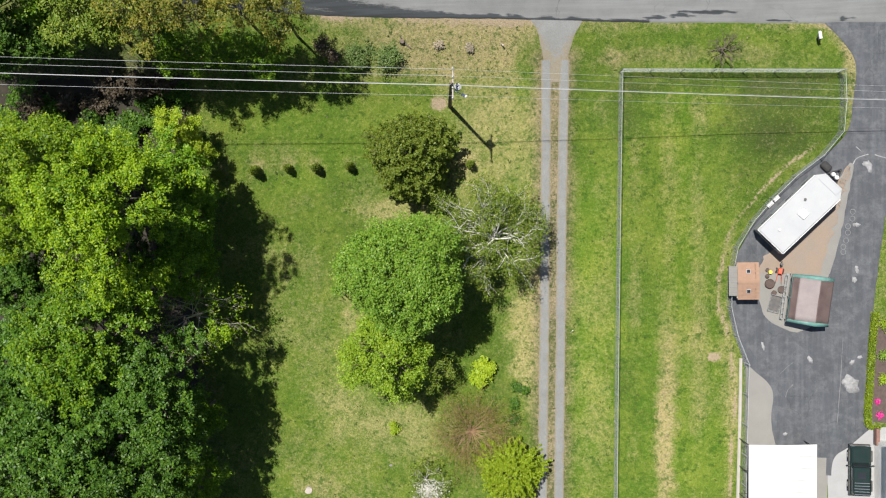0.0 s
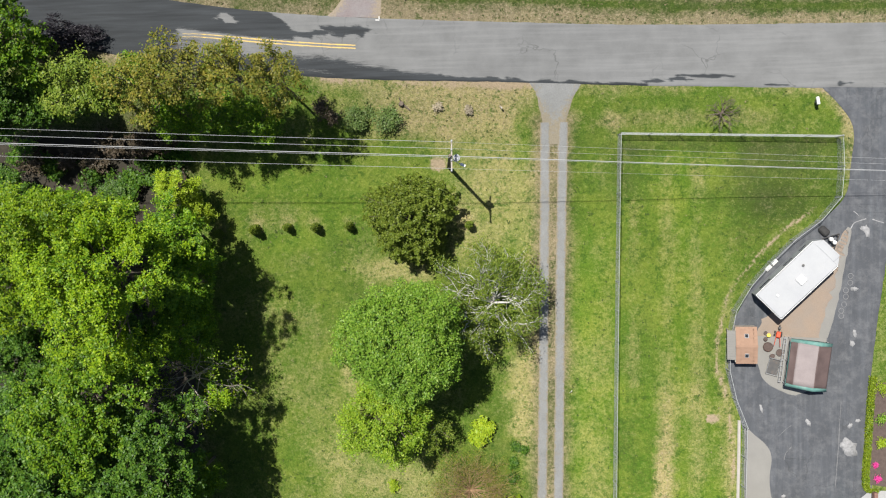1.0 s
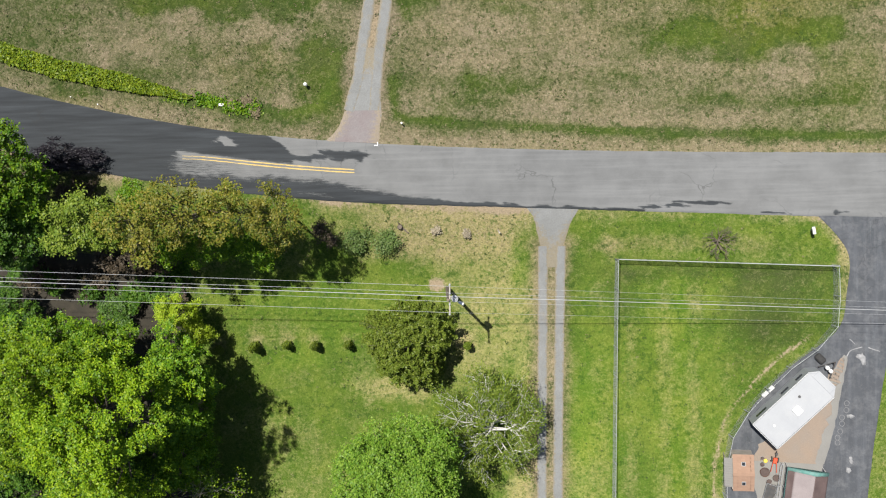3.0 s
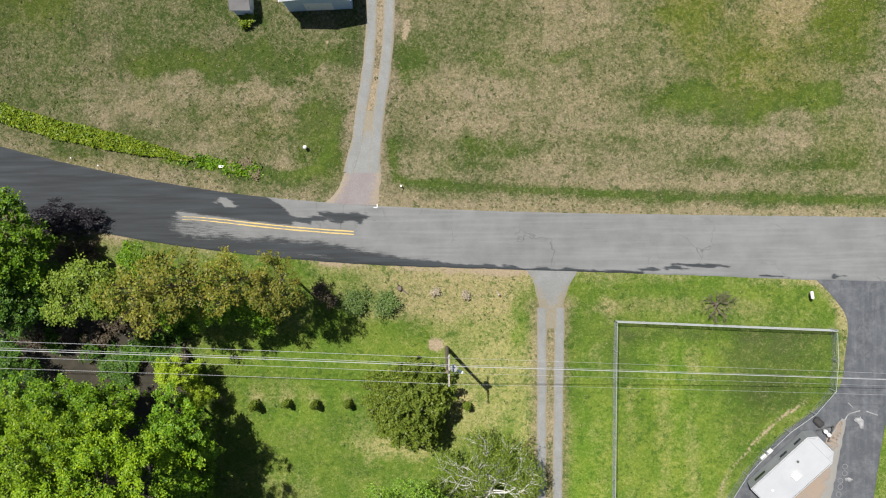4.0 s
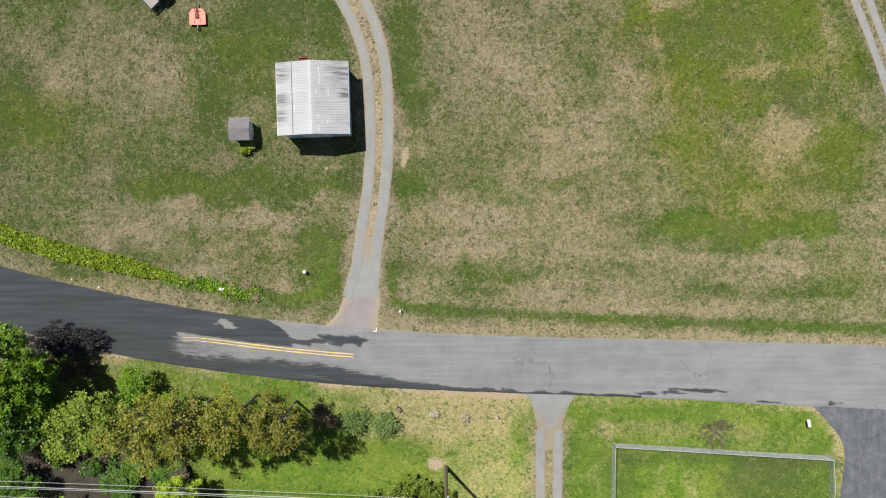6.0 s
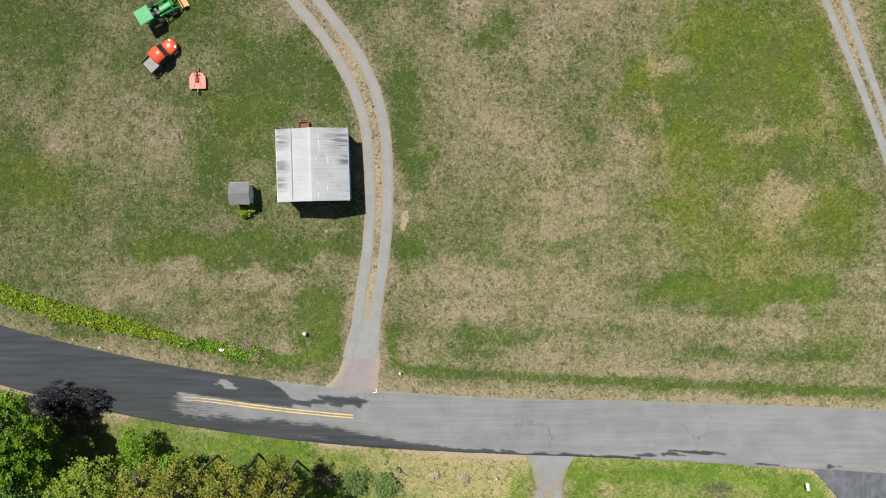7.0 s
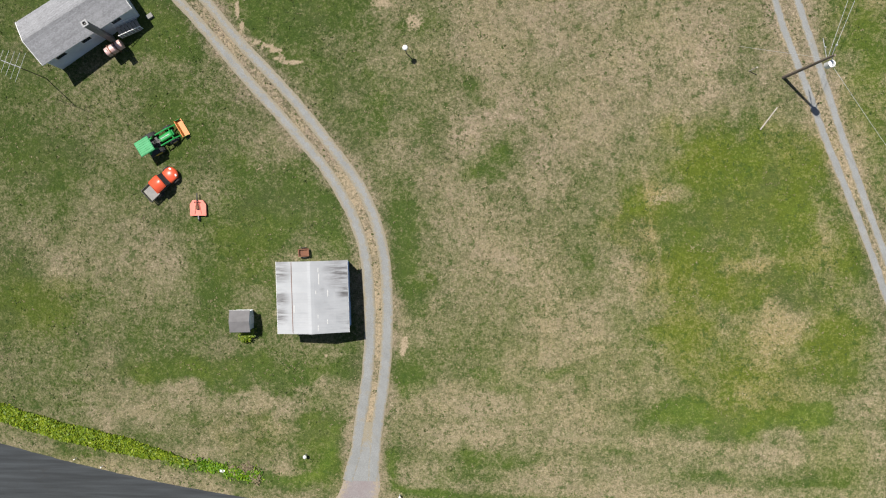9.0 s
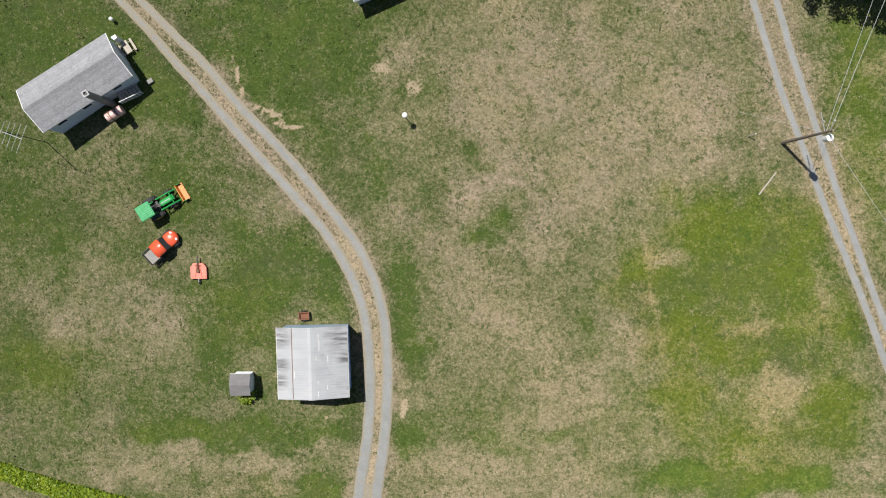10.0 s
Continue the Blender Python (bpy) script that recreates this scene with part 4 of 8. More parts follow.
# ------------------------------------------------------------------ road, drives and the paved yard
def build_road():
    rows = 44
    ob, xy, s = sheet("road", ROAD_N, ROAD_S, rows, 0.06, M_ROAD, 0.05, 3)
    tagged(ob, "worn grey asphalt country road with dark resurfaced stretch", "road", kind="structure")
    x, v = xy[:, 0], np.tile(np.linspace(0, 1, rows + 1), len(ROAD_N))
    jag = fbm(x * 1.7, xy[:, 1] * 2.6, 19, 4) - 0.5
    streaky = fbm(x * 0.35, xy[:, 1] * 2.4, 29, 4) - 0.5

    def spot(cx, cv, rx, rv, rough=1.6, hard=0.16):
        return sig((1 - np.hypot((x - cx) / rx, (v - cv) / rv) + rough * jag) / hard)

    # new dark surface: all of it in the west, the north lane up to a slanting end, a band along the south edge
    f = sig((-23.6 - x + 3.5 * streaky) / 0.5)
    end = np.interp(v, [0, 0.03, 0.17, 0.25, 0.4], [-15.7, -15.0, -13.8, -13.5, -13.0])
    f = np.maximum(f, sig((end - x + 0.5 * jag) / 0.12) * sig((0.43 - v) / 0.02))
    band = np.interp(x, [-24, -19.4, -14, -9, -3.8, 1.2, 7.8, 16, 17.6, 19], [0.80, 0.74, 0.67, 0.68, 0.84, 0.905, 0.940, 0.960, 0.955, 1.1])
    soft = np.interp(x, [-24, -6, 0], [0.06, 0.05, 0.012])
    f = np.maximum(f, sig((v - band + 0.10 * jag + 0.06 * streaky * (x < -2)) / soft))
    for row in ((-12.2, 0.33, 1.5, 0.06), (-8.6, 0.22, 2.3, 0.10), (-10.6, 0.28, 0.9, 0.05), (22.6, 0.825, 2.2, 0.035), (20.6, 0.875, 1.4, 0.03), (18.6, 0.91, 1.2, 0.025), (28.7, 0.955, 1.0, 0.018), (33.7, 0.94, 0.35, 0.04), (34.7, 0.92, 0.25, 0.03)):
        f = np.maximum(f, 0.95 * spot(*row))
    # worn through to the old grey
    f = np.maximum(f, 0.50 * sig((-18.0 - x + 3 * streaky) / 1.6) * sig((v - 0.5) / 0.02))
    f -= 0.9 * spot(-19.0, 0.17, 0.65, 0.055, 4.0)
    f -= 0.8 * spot(-8.9, 0.12, 1.0, 0.045, 2.0)
    f -= 0.40 * spot(-11.0, 0.90, 2.0, 0.03, 3.0)
    colour_attribute(ob, "fresh", np.stack([np.clip(f, 0, 1), 0 * f, 0 * f], 1))
    for shift in (0.13, -0.13):
        c = spline([(-23.4, 22.78 + shift), (-20.9, 22.62 + shift), (-16.7, 22.12 + shift), (-12.0, 21.64 + shift), (-7.6, 21.3 + shift)], 0.3)
        ob, *_ = lane("road_marking", c, (0.04, 0.08, 0.10, 0.10, 0.10, 0.10), 2, 0.068, M_YELLOW, 0.03, 7, 0.2, False)
        tagged(ob, "worn yellow painted centre line", "road marking", kind="structure")
    for c in ([(-5.78, 23.55), (-5.45, 23.53)], [(-5.46, 23.60), (-5.48, 23.84)]):
        ob, *_ = lane("road_marking", c, 0.075, 2, 0.068, M_WHITEPAINT, 0.02, 9, 0.15, False)
        tagged(ob, "small white painted survey mark", "road marking", kind="structure")


build_road()
for pts, label in ((S_LEFT, "south drive"), (S_RIGHT, "south drive"), (N_LEFT, "north drive"), (N_RIGHT, "north drive"), (E_LEFT, "farm lane"), (E_RIGHT, "farm lane")):
    w_ = {"south drive": 0.82, "north drive": 1.02, "farm lane": 0.56}[label]
    w_ = np.array([1.0, 1.0, 1.0, 0.96, 0.92, 0.92, 0.90, 0.82, 0.70, 0.60, 0.55, 0.5, 0.5]) if label == "north drive" else w_
    ob, xy, _ = lane("drive_track", pts, w_ + 0.12, 8, 0.05, M_GRAVEL, 0.055, int(abs(pts[0][0] * 10)))
    tagged(ob, "grey gravel wheel track of the " + label, "driveway", kind="structure")
    if label == "north drive":
        # the upper stretch is thinly gravelled
        e = np.tile(np.abs(np.linspace(-1, 1, 9)) ** 1.6, len(xy) // 9) + 0.34 * sig((xy[:, 1] - 45) / 4) * sig((64 - xy[:, 1]) / 4) + 0.50 * sig((xy[:, 1] - 66) / 2.5)
        ob.data.color_attributes["edge"].data.foreach_set("color", np.repeat(e, 4).astype(np.float32))


def ruled(name, a, b, nv, lift, material, label, category="pavement", ragged=0.08, seed=2, step=0.3):
    a, b = spline(a, step), spline(b, step)
    b = np.stack([np.interp(np.linspace(0, 1, len(a)), np.linspace(0, 1, len(b)), b[:, k]) for k in (0, 1)], 1)
    ob, *_ = sheet(name, a, b, nv, lift, material, ragged, seed)
    return tagged(ob, label, category, kind="structure")


def fade_out(ob, nv, start=0.45):
    """Gravel that gives way to soil and dead grass towards its far end."""
    n = len(ob.data.vertices) // (nv + 1)
    along = np.repeat(np.linspace(0, 1, n), nv + 1)
    e = np.tile(np.abs(np.linspace(-1, 1, nv + 1)) ** 1.6, n) * 0.6 + 1.1 * np.clip((along - start) / (1 - start), 0, 1)
    ob.data.color_attributes["edge"].data.foreach_set("color", np.repeat(e, 4).astype(np.float32))


fade_out(ruled("drive_mouth", [(7.5, 17.9), (8.2, 16.9), (8.7, 15.0), (9.3, 12.6)], [(12.3, 17.75), (11.6, 16.6), (11.1, 15.0), (10.5, 12.6)], 14, 0.042, M_GRAVEL, "grey gravel mouth of the drive at the road", "driveway", 0.12, 5), 14, 0.2)
fade_out(ruled("drive_mouth", [(-8.6, 25.9), (-8.2, 26.9), (-7.2, 29.4), (-6.5, 32.0)], [(-5.05, 25.9), (-5.0, 27.0), (-5.2, 29.4), (-5.6, 32.0)], 14, 0.042, M_GRAVEL, "grey gravel apron where the curved drive widens", "driveway", 0.12, 6), 14)
ruled("drive_mouth", [(-10.3, 24.0), (-9.2, 25.0), (-8.5, 26.6)], [(-5.3, 23.7), (-5.1, 25.0), (-5.0, 26.6)], 14, 0.046, M_REDGRAVEL, "reddish gravel mouth of the curved drive", "driveway", 0.12, 7)

# litter sheet whose dark tone also stands in for shade in the hollow
ruled("forest_floor", [(-70, 15.2), (-40, 14.4), (-33, 14.2), (-27.5, 14.0), (-24.6, 12.6)], [(-70, -34), (-50, -34), (-40, -34), (-25, -34), (-24.4, 7.4)], 60, 0.03, M_SHADELITTER, "leaf litter and humus under the wood, darkened to stand for shade", "ground", 0.4, 12, 0.8)
ob, xy, _ = sheet("pavement", LOT_W, LOT_E, 90, 0.045, M_LOT, 0.04, 8)
tagged(ob, "dark sealed asphalt yard with pale patched spots", "pavement", kind="structure")
_worn = 0.35 * sig((fbm(xy[:, 0] * 0.4, xy[:, 1] * 0.4, 77) - 0.55) / 0.05)
colour_attribute(ob, "fresh", np.stack([_worn, 0 * _worn, 0 * _worn], 1))


def ground_patch(name, x, y, rx, ry, turn, material, label, seed, lift=0.05):
    """A thin irregular patch with a ragged outline that lies on the paving."""
    rng = np.random.default_rng(seed)
    n = 26
    a = np.linspace(0, 2 * np.pi, n, endpoint=False)
    r = 1 + 0.16 * np.sin(2 * a + rng.uniform(0, 6)) + 0.12 * np.sin(5 * a + rng.uniform(0, 6)) + rng.normal(0, 0.07, n)
    c, s = math.cos(radians(turn)), math.sin(radians(turn))
    u, v = np.cos(a) * r * rx, np.sin(a) * r * ry
    px_, py_ = x + u * c - v * s, y + u * s + v * c
    top = np.stack([px_, py_, terr(px_, py_) + lift + 0.004], 1)
    low = top - np.array([0, 0, 0.05])
    mid = np.array([[x, y, tz(x, y) + lift + 0.006]])
    j = np.arange(n)
    j2 = (j + 1) % n
    tris = np.vstack([np.stack([j, j2, np.full(n, 2 * n)], 1), np.stack([j, n + j, n + j2], 1), np.stack([j, n + j2, j2], 1)])
    ob = arrays_mesh(name, np.vstack([top, low, mid]), tris, material)
    return tagged(ob, label, "patch", kind="structure")


for k, (x, y, rx, ry, turn) in enumerate(((34.47, -13.62, 0.68, 0.72, 0), (34.58, -11.77, 0.2, 0.2, 0), (35.19, -11.31, 0.18, 0.16, 0), (31.25, -11.61, 0.16, 0.36, 20), (29.29, -18.08, 0.17, 0.15, 0), (34.89, -3.87, 0.16, 0.3, 15), (34.70, -4.75, 0.17, 0.28, 0), (34.81, -0.11, 0.26, 0.2, 0), (35.65, 4.97, 0.42, 0.2, -20), (35.82, 4.75, 0.2, 0.55, 5), (27.47, -10.51, 0.12, 0.35, 10))):
    ground_patch("asphalt_patch", x, y, rx, ry, turn, M_PALEPATCH, "pale filler patch in the asphalt", 500 + k)
for k, pts in enumerate(([(34.51, 4.99), (34.83, 5.51), (35.73, 5.84)], [(36.22, 5.78), (36.6, 5.65), (37.13, 5.47)], [(34.75, 6.47), (35.0, 6.25), (35.16, 6.08)], [(33.85, -9.78), (33.72, -12.2), (33.59, -14.61), (33.42, -17.12)], [(28.85, -12.88), (29.45, -12.26), (29.9, -11.88)], [(29.91, -13.75), (29.46, -14.33), (29.32, -14.9)])):
    ob, *_ = lane("asphalt_seam", pts, 0.07 if k < 3 else 0.035, 2, 0.051, M_PALEPATCH if k < 3 else M_CHALK, 0.03, 60 + k, 0.12, False)
    tagged(ob, "thin pale filled crack in the asphalt", "crack", kind="structure")
for x, y in ((34.53, 1.0), (34.5, 0.42), (34.16, -0.23), (34.16, -0.76), (34.02, -1.43), (33.81, -1.96), (33.81, -2.4)):
    a = np.linspace(0, 2 * np.pi, 15)
    ob, *_ = lane("chalk_ring", [(x + 0.2 * math.cos(q), y + 0.22 * math.sin(q)) for q in a], 0.05, 2, 0.052, M_CHALK, 0.015, 70, 0.1, False)
    tagged(ob, "faint pale chalk ring on the asphalt", "chalk mark", "chalk rings", kind="structure")
ruled("dirt_patch", [(34.3, 5.0), (31.6, 1.6), (29.2, -1.3), (27.4, -2.7), (26.9, -4.2)], [(34.35, 4.6), (33.7, 1.7), (33.1, -0.8), (32.75, -2.4), (32.3, -4.3)], 16, 0.085, M_SANDY, "sandy brown bare soil beside the trailer", "ground", 0.35)
ruled("gravel_pad", [(34.2, 5.05), (31.9, 1.6), (29.9, -1.3), (28.6, -2.7), (28.4, -4.0)], [(34.62, 4.9), (34.27, 2.44), (33.72, -1.08), (33.4, -2.8), (33.0, -4.3)], 16, 0.066, M_OLDCONC, "pale grey gravel beside the bare soil", "pavement")
ruled("gravel_pad", [(26.9, -3.9), (26.75, -5.4), (27.0, -7.0), (27.7, -8.3), (29.6, -9.2)], [(33.0, -4.0), (32.7, -5.5), (32.2, -7.2), (31.5, -8.7), (30.2, -9.3)], 16, 0.07, M_OLDCONC, "pale grey gravel pad under the canopy", "pavement")
ruled("gravel_pad", [(34.25, 5.15), (33.2, 3.4), (32.2, 2.0)], [(34.6, 5.0), (34.3, 3.0), (34.05, 1.2)], 8, 0.085, M_OLDCONC, "pale grey gravel strip at the head of the yard", "pavement")
ruled("concrete_apron", [(26.05, -12.0), (26.05, -15.0), (26.0, -19.5), (25.9, -30)], [(26.7, -12.6), (28.5, -14.4), (28.7, -18.7), (33.0, -30)], 8, 0.07, M_OLDCONC, "pale grey concrete apron beside the carport", "pavement", 0.02)
ruled("concrete_pad", [(35.9, -17.2), (34.0, -18.9), (32.6, -20.2), (32.5, -24), (32.4, -32)], [(40, -17.2), (40, -18.9), (40, -20.2), (40, -24), (40, -32)], 10, 0.08, M_CONC, "pale smooth concrete parking pad", "pavement", 0.0)
ruled("concrete_kerb", [(25.55, -11.6), (25.5, -17), (25.2, -32)], [(25.85, -11.6), (25.8, -17), (25.5, -32)], 3, 0.16, M_KERB, "low pale concrete kerb along the fence", "kerb", 0.0)
ruled("gravel_strip", [(30.8, -20.0), (30.8, -24), (30.8, -32)], [(32.9, -20.0), (32.8, -24), (32.7, -32)], 6, 0.055, M_OLDCONC, "strip of pale gravel beside the carport", "pavement", 0.0)


# ------------------------------------------------------------------ vegetation tools
def leaf_quads(centres, normals, size, rng, curl=0.25):
    """Small pointed leaves at the centres, facing roughly along the normals."""
    n = len(centres)
    nr = normals + rng.normal(0, 0.72, (n, 3))
    nr /= np.linalg.norm(nr, axis=1, keepdims=True) + 1e-9
    t = np.cross(nr, rng.normal(0, 1, (n, 3)))
    t /= np.linalg.norm(t, axis=1, keepdims=True) + 1e-9
    b = np.cross(nr, t)
    s = (size * rng.uniform(0.6, 1.35, n))[:, None]
    v = np.stack([centres - t * s * 0.62, centres - b * s * 0.36 - nr * s * curl * 0.4, centres + t * s * 0.62 - nr * s * curl, centres + b * s * 0.36 - nr * s * curl * 0.4], 1)
    f = np.arange(n * 4).reshape(n, 4)
    return v.reshape(-1, 3), f


def tubes(lines, sides=5):
    """Tapered round limbs: lines of (points, radii)."""
    verts, faces, base = [], [], 0
    ang = np.linspace(0, 2 * np.pi, sides, endpoint=False)
    for pts, rad in lines:
        pts = np.asarray(pts, float)
        for k, (p, r) in enumerate(zip(pts, rad)):
            d = pts[min(k + 1, len(pts) - 1)] - pts[max(k - 1, 0)]
            d /= np.linalg.norm(d) + 1e-9
            u = np.cross(d, (0.31, 0.87, 0.38))
            u /= np.linalg.norm(u) + 1e-9
            w = np.cross(d, u)
            verts.append(p + r * (np.cos(ang)[:, None] * u + np.sin(ang)[:, None] * w))
            if k:
                a = base + (k - 1) * sides
                j = np.arange(sides)
                faces.append(np.stack([a + j, a + (j + 1) % sides, a + sides + (j + 1) % sides, a + sides + j], 1))
        base += len(pts) * sides
    return np.vstack(verts), np.vstack(faces)


def crown_puffs(rng, radius, z_lo, z_hi, count, puff, low=-0.55, lobed=1.0):
    """Centres and sizes of the leaf masses that make up a crown with an uneven outline."""
    out = []
    mid, half = (z_lo + z_hi) / 2, (z_hi - z_lo) / 2
    for k in range(count):
        a = rng.uniform(0, 2 * np.pi)
        u = rng.uniform(low, 1.0)
        reach = rng.uniform(0.62, 1.0) if rng.random() > 0.3 else rng.uniform(0.2, 0.7)
        ring = math.sqrt(max(0.0, 1 - u * u * 0.92))
        lobe = 1 + lobed * (0.16 * math.sin(3 * a + radius) + 0.1 * math.sin(5 * a + 2 * radius))
        c = np.array([math.cos(a) * ring * radius * reach * lobe, math.sin(a) * ring * radius * reach * lobe, mid + u * half * (0.75 + 0.25 * reach)])
        out.append((c, puff * rng.uniform(0.65, 1.3)))
    return out


def puff_leaves(rng, puffs, per, size, flat=0.75, shell=0.55, spray=58, tight=1.0):
    """Leaves in tight sprays over the leaf masses, with gaps between the sprays."""
    pts, nrm = [], []
    for c, r in puffs:
        n = max(8, int(per * r * r))
        sprays = max(4, n // spray)
        d = rng.normal(0, 1, (sprays, 3))
        d /= np.linalg.norm(d, axis=1, keepdims=True)
        d[:, 2] = np.where(d[:, 2] < -0.35, -d[:, 2], d[:, 2])
        k = rng.uniform(shell, 1.12, sprays)[:, None]
        which = rng.integers(0, sprays, n)
        spread = (0.15 * r + 0.08) * tight
        p = (d * k * r)[which] + rng.normal(0, 1, (n, 3)) * np.array([spread, spread, spread * 0.5])
        pts.append(c + p * np.array([1, 1, flat]))
        nrm.append(d[which] * np.array([0.7, 0.7, 0.8]) + np.array([-0.25, 0.25, 0.9]))
    return leaf_quads(np.vstack(pts), np.vstack(nrm), size, rng)


def limb_lines(rng, puffs, trunk_h, lean, r0, share=0.5):
    """A trunk and limbs that reach into the leaf masses."""
    top = np.array([lean[0], lean[1], trunk_h])
    lines = [([np.zeros(3), top * 0.35 + rng.normal(0, 0.08, 3) * (1, 1, 0), top * 0.7 + rng.normal(0, 0.12, 3) * (1, 1, 0), top], [r0 * 1.25, r0, r0 * 0.7, r0 * 0.3])]
    limbs = []
    for c, r in puffs:
        if rng.random() > share:
            continue
        k = rng.uniform(0.4, 0.9)
        s = top * k
        e = np.asarray(c)
        m = s * 0.5 + e * 0.5 + np.array([0, 0, -0.12 * np.linalg.norm(e - s)]) + rng.normal(0, 0.15, 3)
        limbs.append(([s, m, e], [r0 * 0.42 * (1.15 - k), r0 * 0.22, 0.03]))
    return lines, limbs


def tree(name, m, leaf, label, seed, radius, z_lo, z_hi, puffs, puff, per, size, trunk_r=0.22, bark=None, category="tree", flat=0.75, share=0.5, shell=0.55, group="", low=-0.55, lobed=1.0, spray=58, tight=1.0):
    rng = np.random.default_rng(seed)
    ob = thing(name, m, label, category, group)
    ps = crown_puffs(rng, radius, z_lo, z_hi, puffs, puff, low, lobed)
    trunk, limbs = limb_lines(rng, ps, z_hi * 0.86, rng.normal(0, radius * 0.08, 2), trunk_r, share)
    v, f = tubes(trunk, 9)
    arrays_mesh("trunk", v, f, bark or M_BARK, ob, smooth=True)
    if limbs:
        v, f = tubes(limbs, 5)
        arrays_mesh("limb_work", v, f, bark or M_BARK, ob, smooth=True)
    v, f = puff_leaves(rng, ps, per, size, flat, shell, spray, tight)
    arrays_mesh("crown", v, f, leaf, ob)
    return ob


def bush(name, m, leaf, label, seed, radius, height, n, size, category="shrub", group="", lumps=9):
    rng = np.random.default_rng(seed)
    ob = thing(name, m, label, category, group)
    ps = [(np.array([math.cos(a) * radius * q, math.sin(a) * radius * q, height * rng.uniform(0.3, 0.72)]), radius * rng.uniform(0.35, 0.55))
          for a, q in zip(rng.uniform(0, 6.28, lumps), rng.uniform(0.1, 0.68, lumps))]
    stems = [([np.zeros(3), c * np.array([0.4, 0.4, 0.5]), c], [0.03, 0.022, 0.01]) for c, _ in ps]
    v, f = tubes(stems, 5)
    arrays_mesh("stems", v, f, M_BARK, ob, smooth=True)
    per = n / sum(r * r for _, r in ps)
    v, f = puff_leaves(rng, ps, per, size, height / (radius * 2) if height < radius * 2 else 0.95, 0.45)
    arrays_mesh("foliage", v, f, leaf, ob)
    return ob


def branching(rng, start, heading, length, radius, depth, out, spread=0.6, rise=0.1, kids=3):
    """A bare limb that forks into thinner ones."""
    d = heading / (np.linalg.norm(heading) + 1e-9)
    mid = start + d * length * 0.5 + rng.normal(0, 0.06 * length, 3)
    end = start + d * length + rng.normal(0, 0.08 * length, 3)
    out.append(([start, mid, end], [radius, radius * 0.8, radius * 0.5]))
    if depth:
        for k in range(kids):
            h = d + rng.normal(0, spread, 3) + np.array([0, 0, rise])
            branching(rng, start + (end - start) * rng.uniform(0.45, 1.0), h, length * rng.uniform(0.5, 0.8), radius * 0.52, depth - 1, out, spread, rise, kids)


# ------------------------------------------------------------------ the wood on the low west side
tree("broadleaf_tree", stand(-25.6, 1.4), L_SPRING, "tall broadleaf tree in bright spring leaf at the wood's edge", 1, 6.2, 11, 27.5, 140, 0.95, 430, 0.15, 0.34, low=-0.25, group="trees of the wood", spray=34, tight=0.8)
W2 = tree("broadleaf_tree", stand(-31.5, 3.6), L_SPRING, "tall broadleaf tree with yellow-green crown in the wood", 2, 5.8, 12, 27, 125, 0.92, 430, 0.15, 0.32, low=-0.25, group="trees of the wood", spray=34, tight=0.8)
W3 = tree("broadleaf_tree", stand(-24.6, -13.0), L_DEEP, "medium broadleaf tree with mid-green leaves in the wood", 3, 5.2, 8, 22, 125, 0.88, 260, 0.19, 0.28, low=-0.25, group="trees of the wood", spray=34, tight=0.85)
tree("broadleaf_tree", stand(-28.6, -9.6), L_FOREST, "broadleaf tree with fresh green clumps in the wood", 6, 5.6, 9, 24.5, 130, 0.9, 330, 0.18, 0.28, low=-0.25, group="trees of the wood", spray=30, tight=0.8)
for src, x, y, rz, k in (
    (W3, -34.6, -4.2, 140, 0.85), (W3, -27.4, -4.4, 260, 0.72), (W3, -34.0, -10.8, 30, 0.95), (W3, -30.2, -15.0, 250, 1.1), (W3, -35.6, -15.4, 60, 1.05), (W3, -25.8, -20.4, 200, 1.0), (W3, -32.2, -21.0, 20, 1.1),
    (W3, -24.6, -27.5, 310, 0.92), (W3, -29.4, -28.8, 100, 1.0), (W3, -35.4, -27, 150, 1.0), (W2, -38.0, 2.8, 30, 0.9),
):
    copy_thing(src, stand(x, y, rz, 0, k))
U1 = tree("understorey_tree", stand(-22.8, 4.6), L_FOREST, "low broadleaf tree filling the wood's edge", 4, 2.7, 5.0, 14, 70, 0.72, 360, 0.165, 0.14, group="edge trees of the wood", spray=34, tight=0.85)
for x, y, rz, k in ((-22.4, -3.4, 90, 1.0), (-22.2, 0.6, 300, 1.0), (-22.4, -17.0, 40, 0.9), (-22.2, -22.6, 140, 0.85)):
    copy_thing(U1, stand(x, y, rz, 0, k))
for x, y, rz, k in ((-33.4, 6.0, 280, 1.1), (-37.6, 6.2, 60, 1.1), (-29.4, 5.6, 170, 1.05)):
    copy_thing(U1, stand(x, y, rz, 0, k))
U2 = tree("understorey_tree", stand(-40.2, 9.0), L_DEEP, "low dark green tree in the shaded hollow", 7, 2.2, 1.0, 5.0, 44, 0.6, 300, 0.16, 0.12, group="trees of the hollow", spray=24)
for x, y, rz, k in ((-43.6, 9.6, 70, 1.0), (-30.6, 8.4, 190, 0.8), (-26.0, 10.4, 30, 0.7)):
    copy_thing(U2, stand(x, y, rz, 0, k) @ Matrix.Diagonal((1, 1, 0.5, 1)))
Y1 = tree("understorey_tree", stand(-23.7, 9.0), L_YELLOW, "slender yellow-leaved sapling at the wood's edge", 5, 1.7, 1.5, 8.5, 60, 0.45, 620, 0.12, 0.1)
copy_thing(Y1, stand(-22.3, 6.6, 120, 0, 0.85))
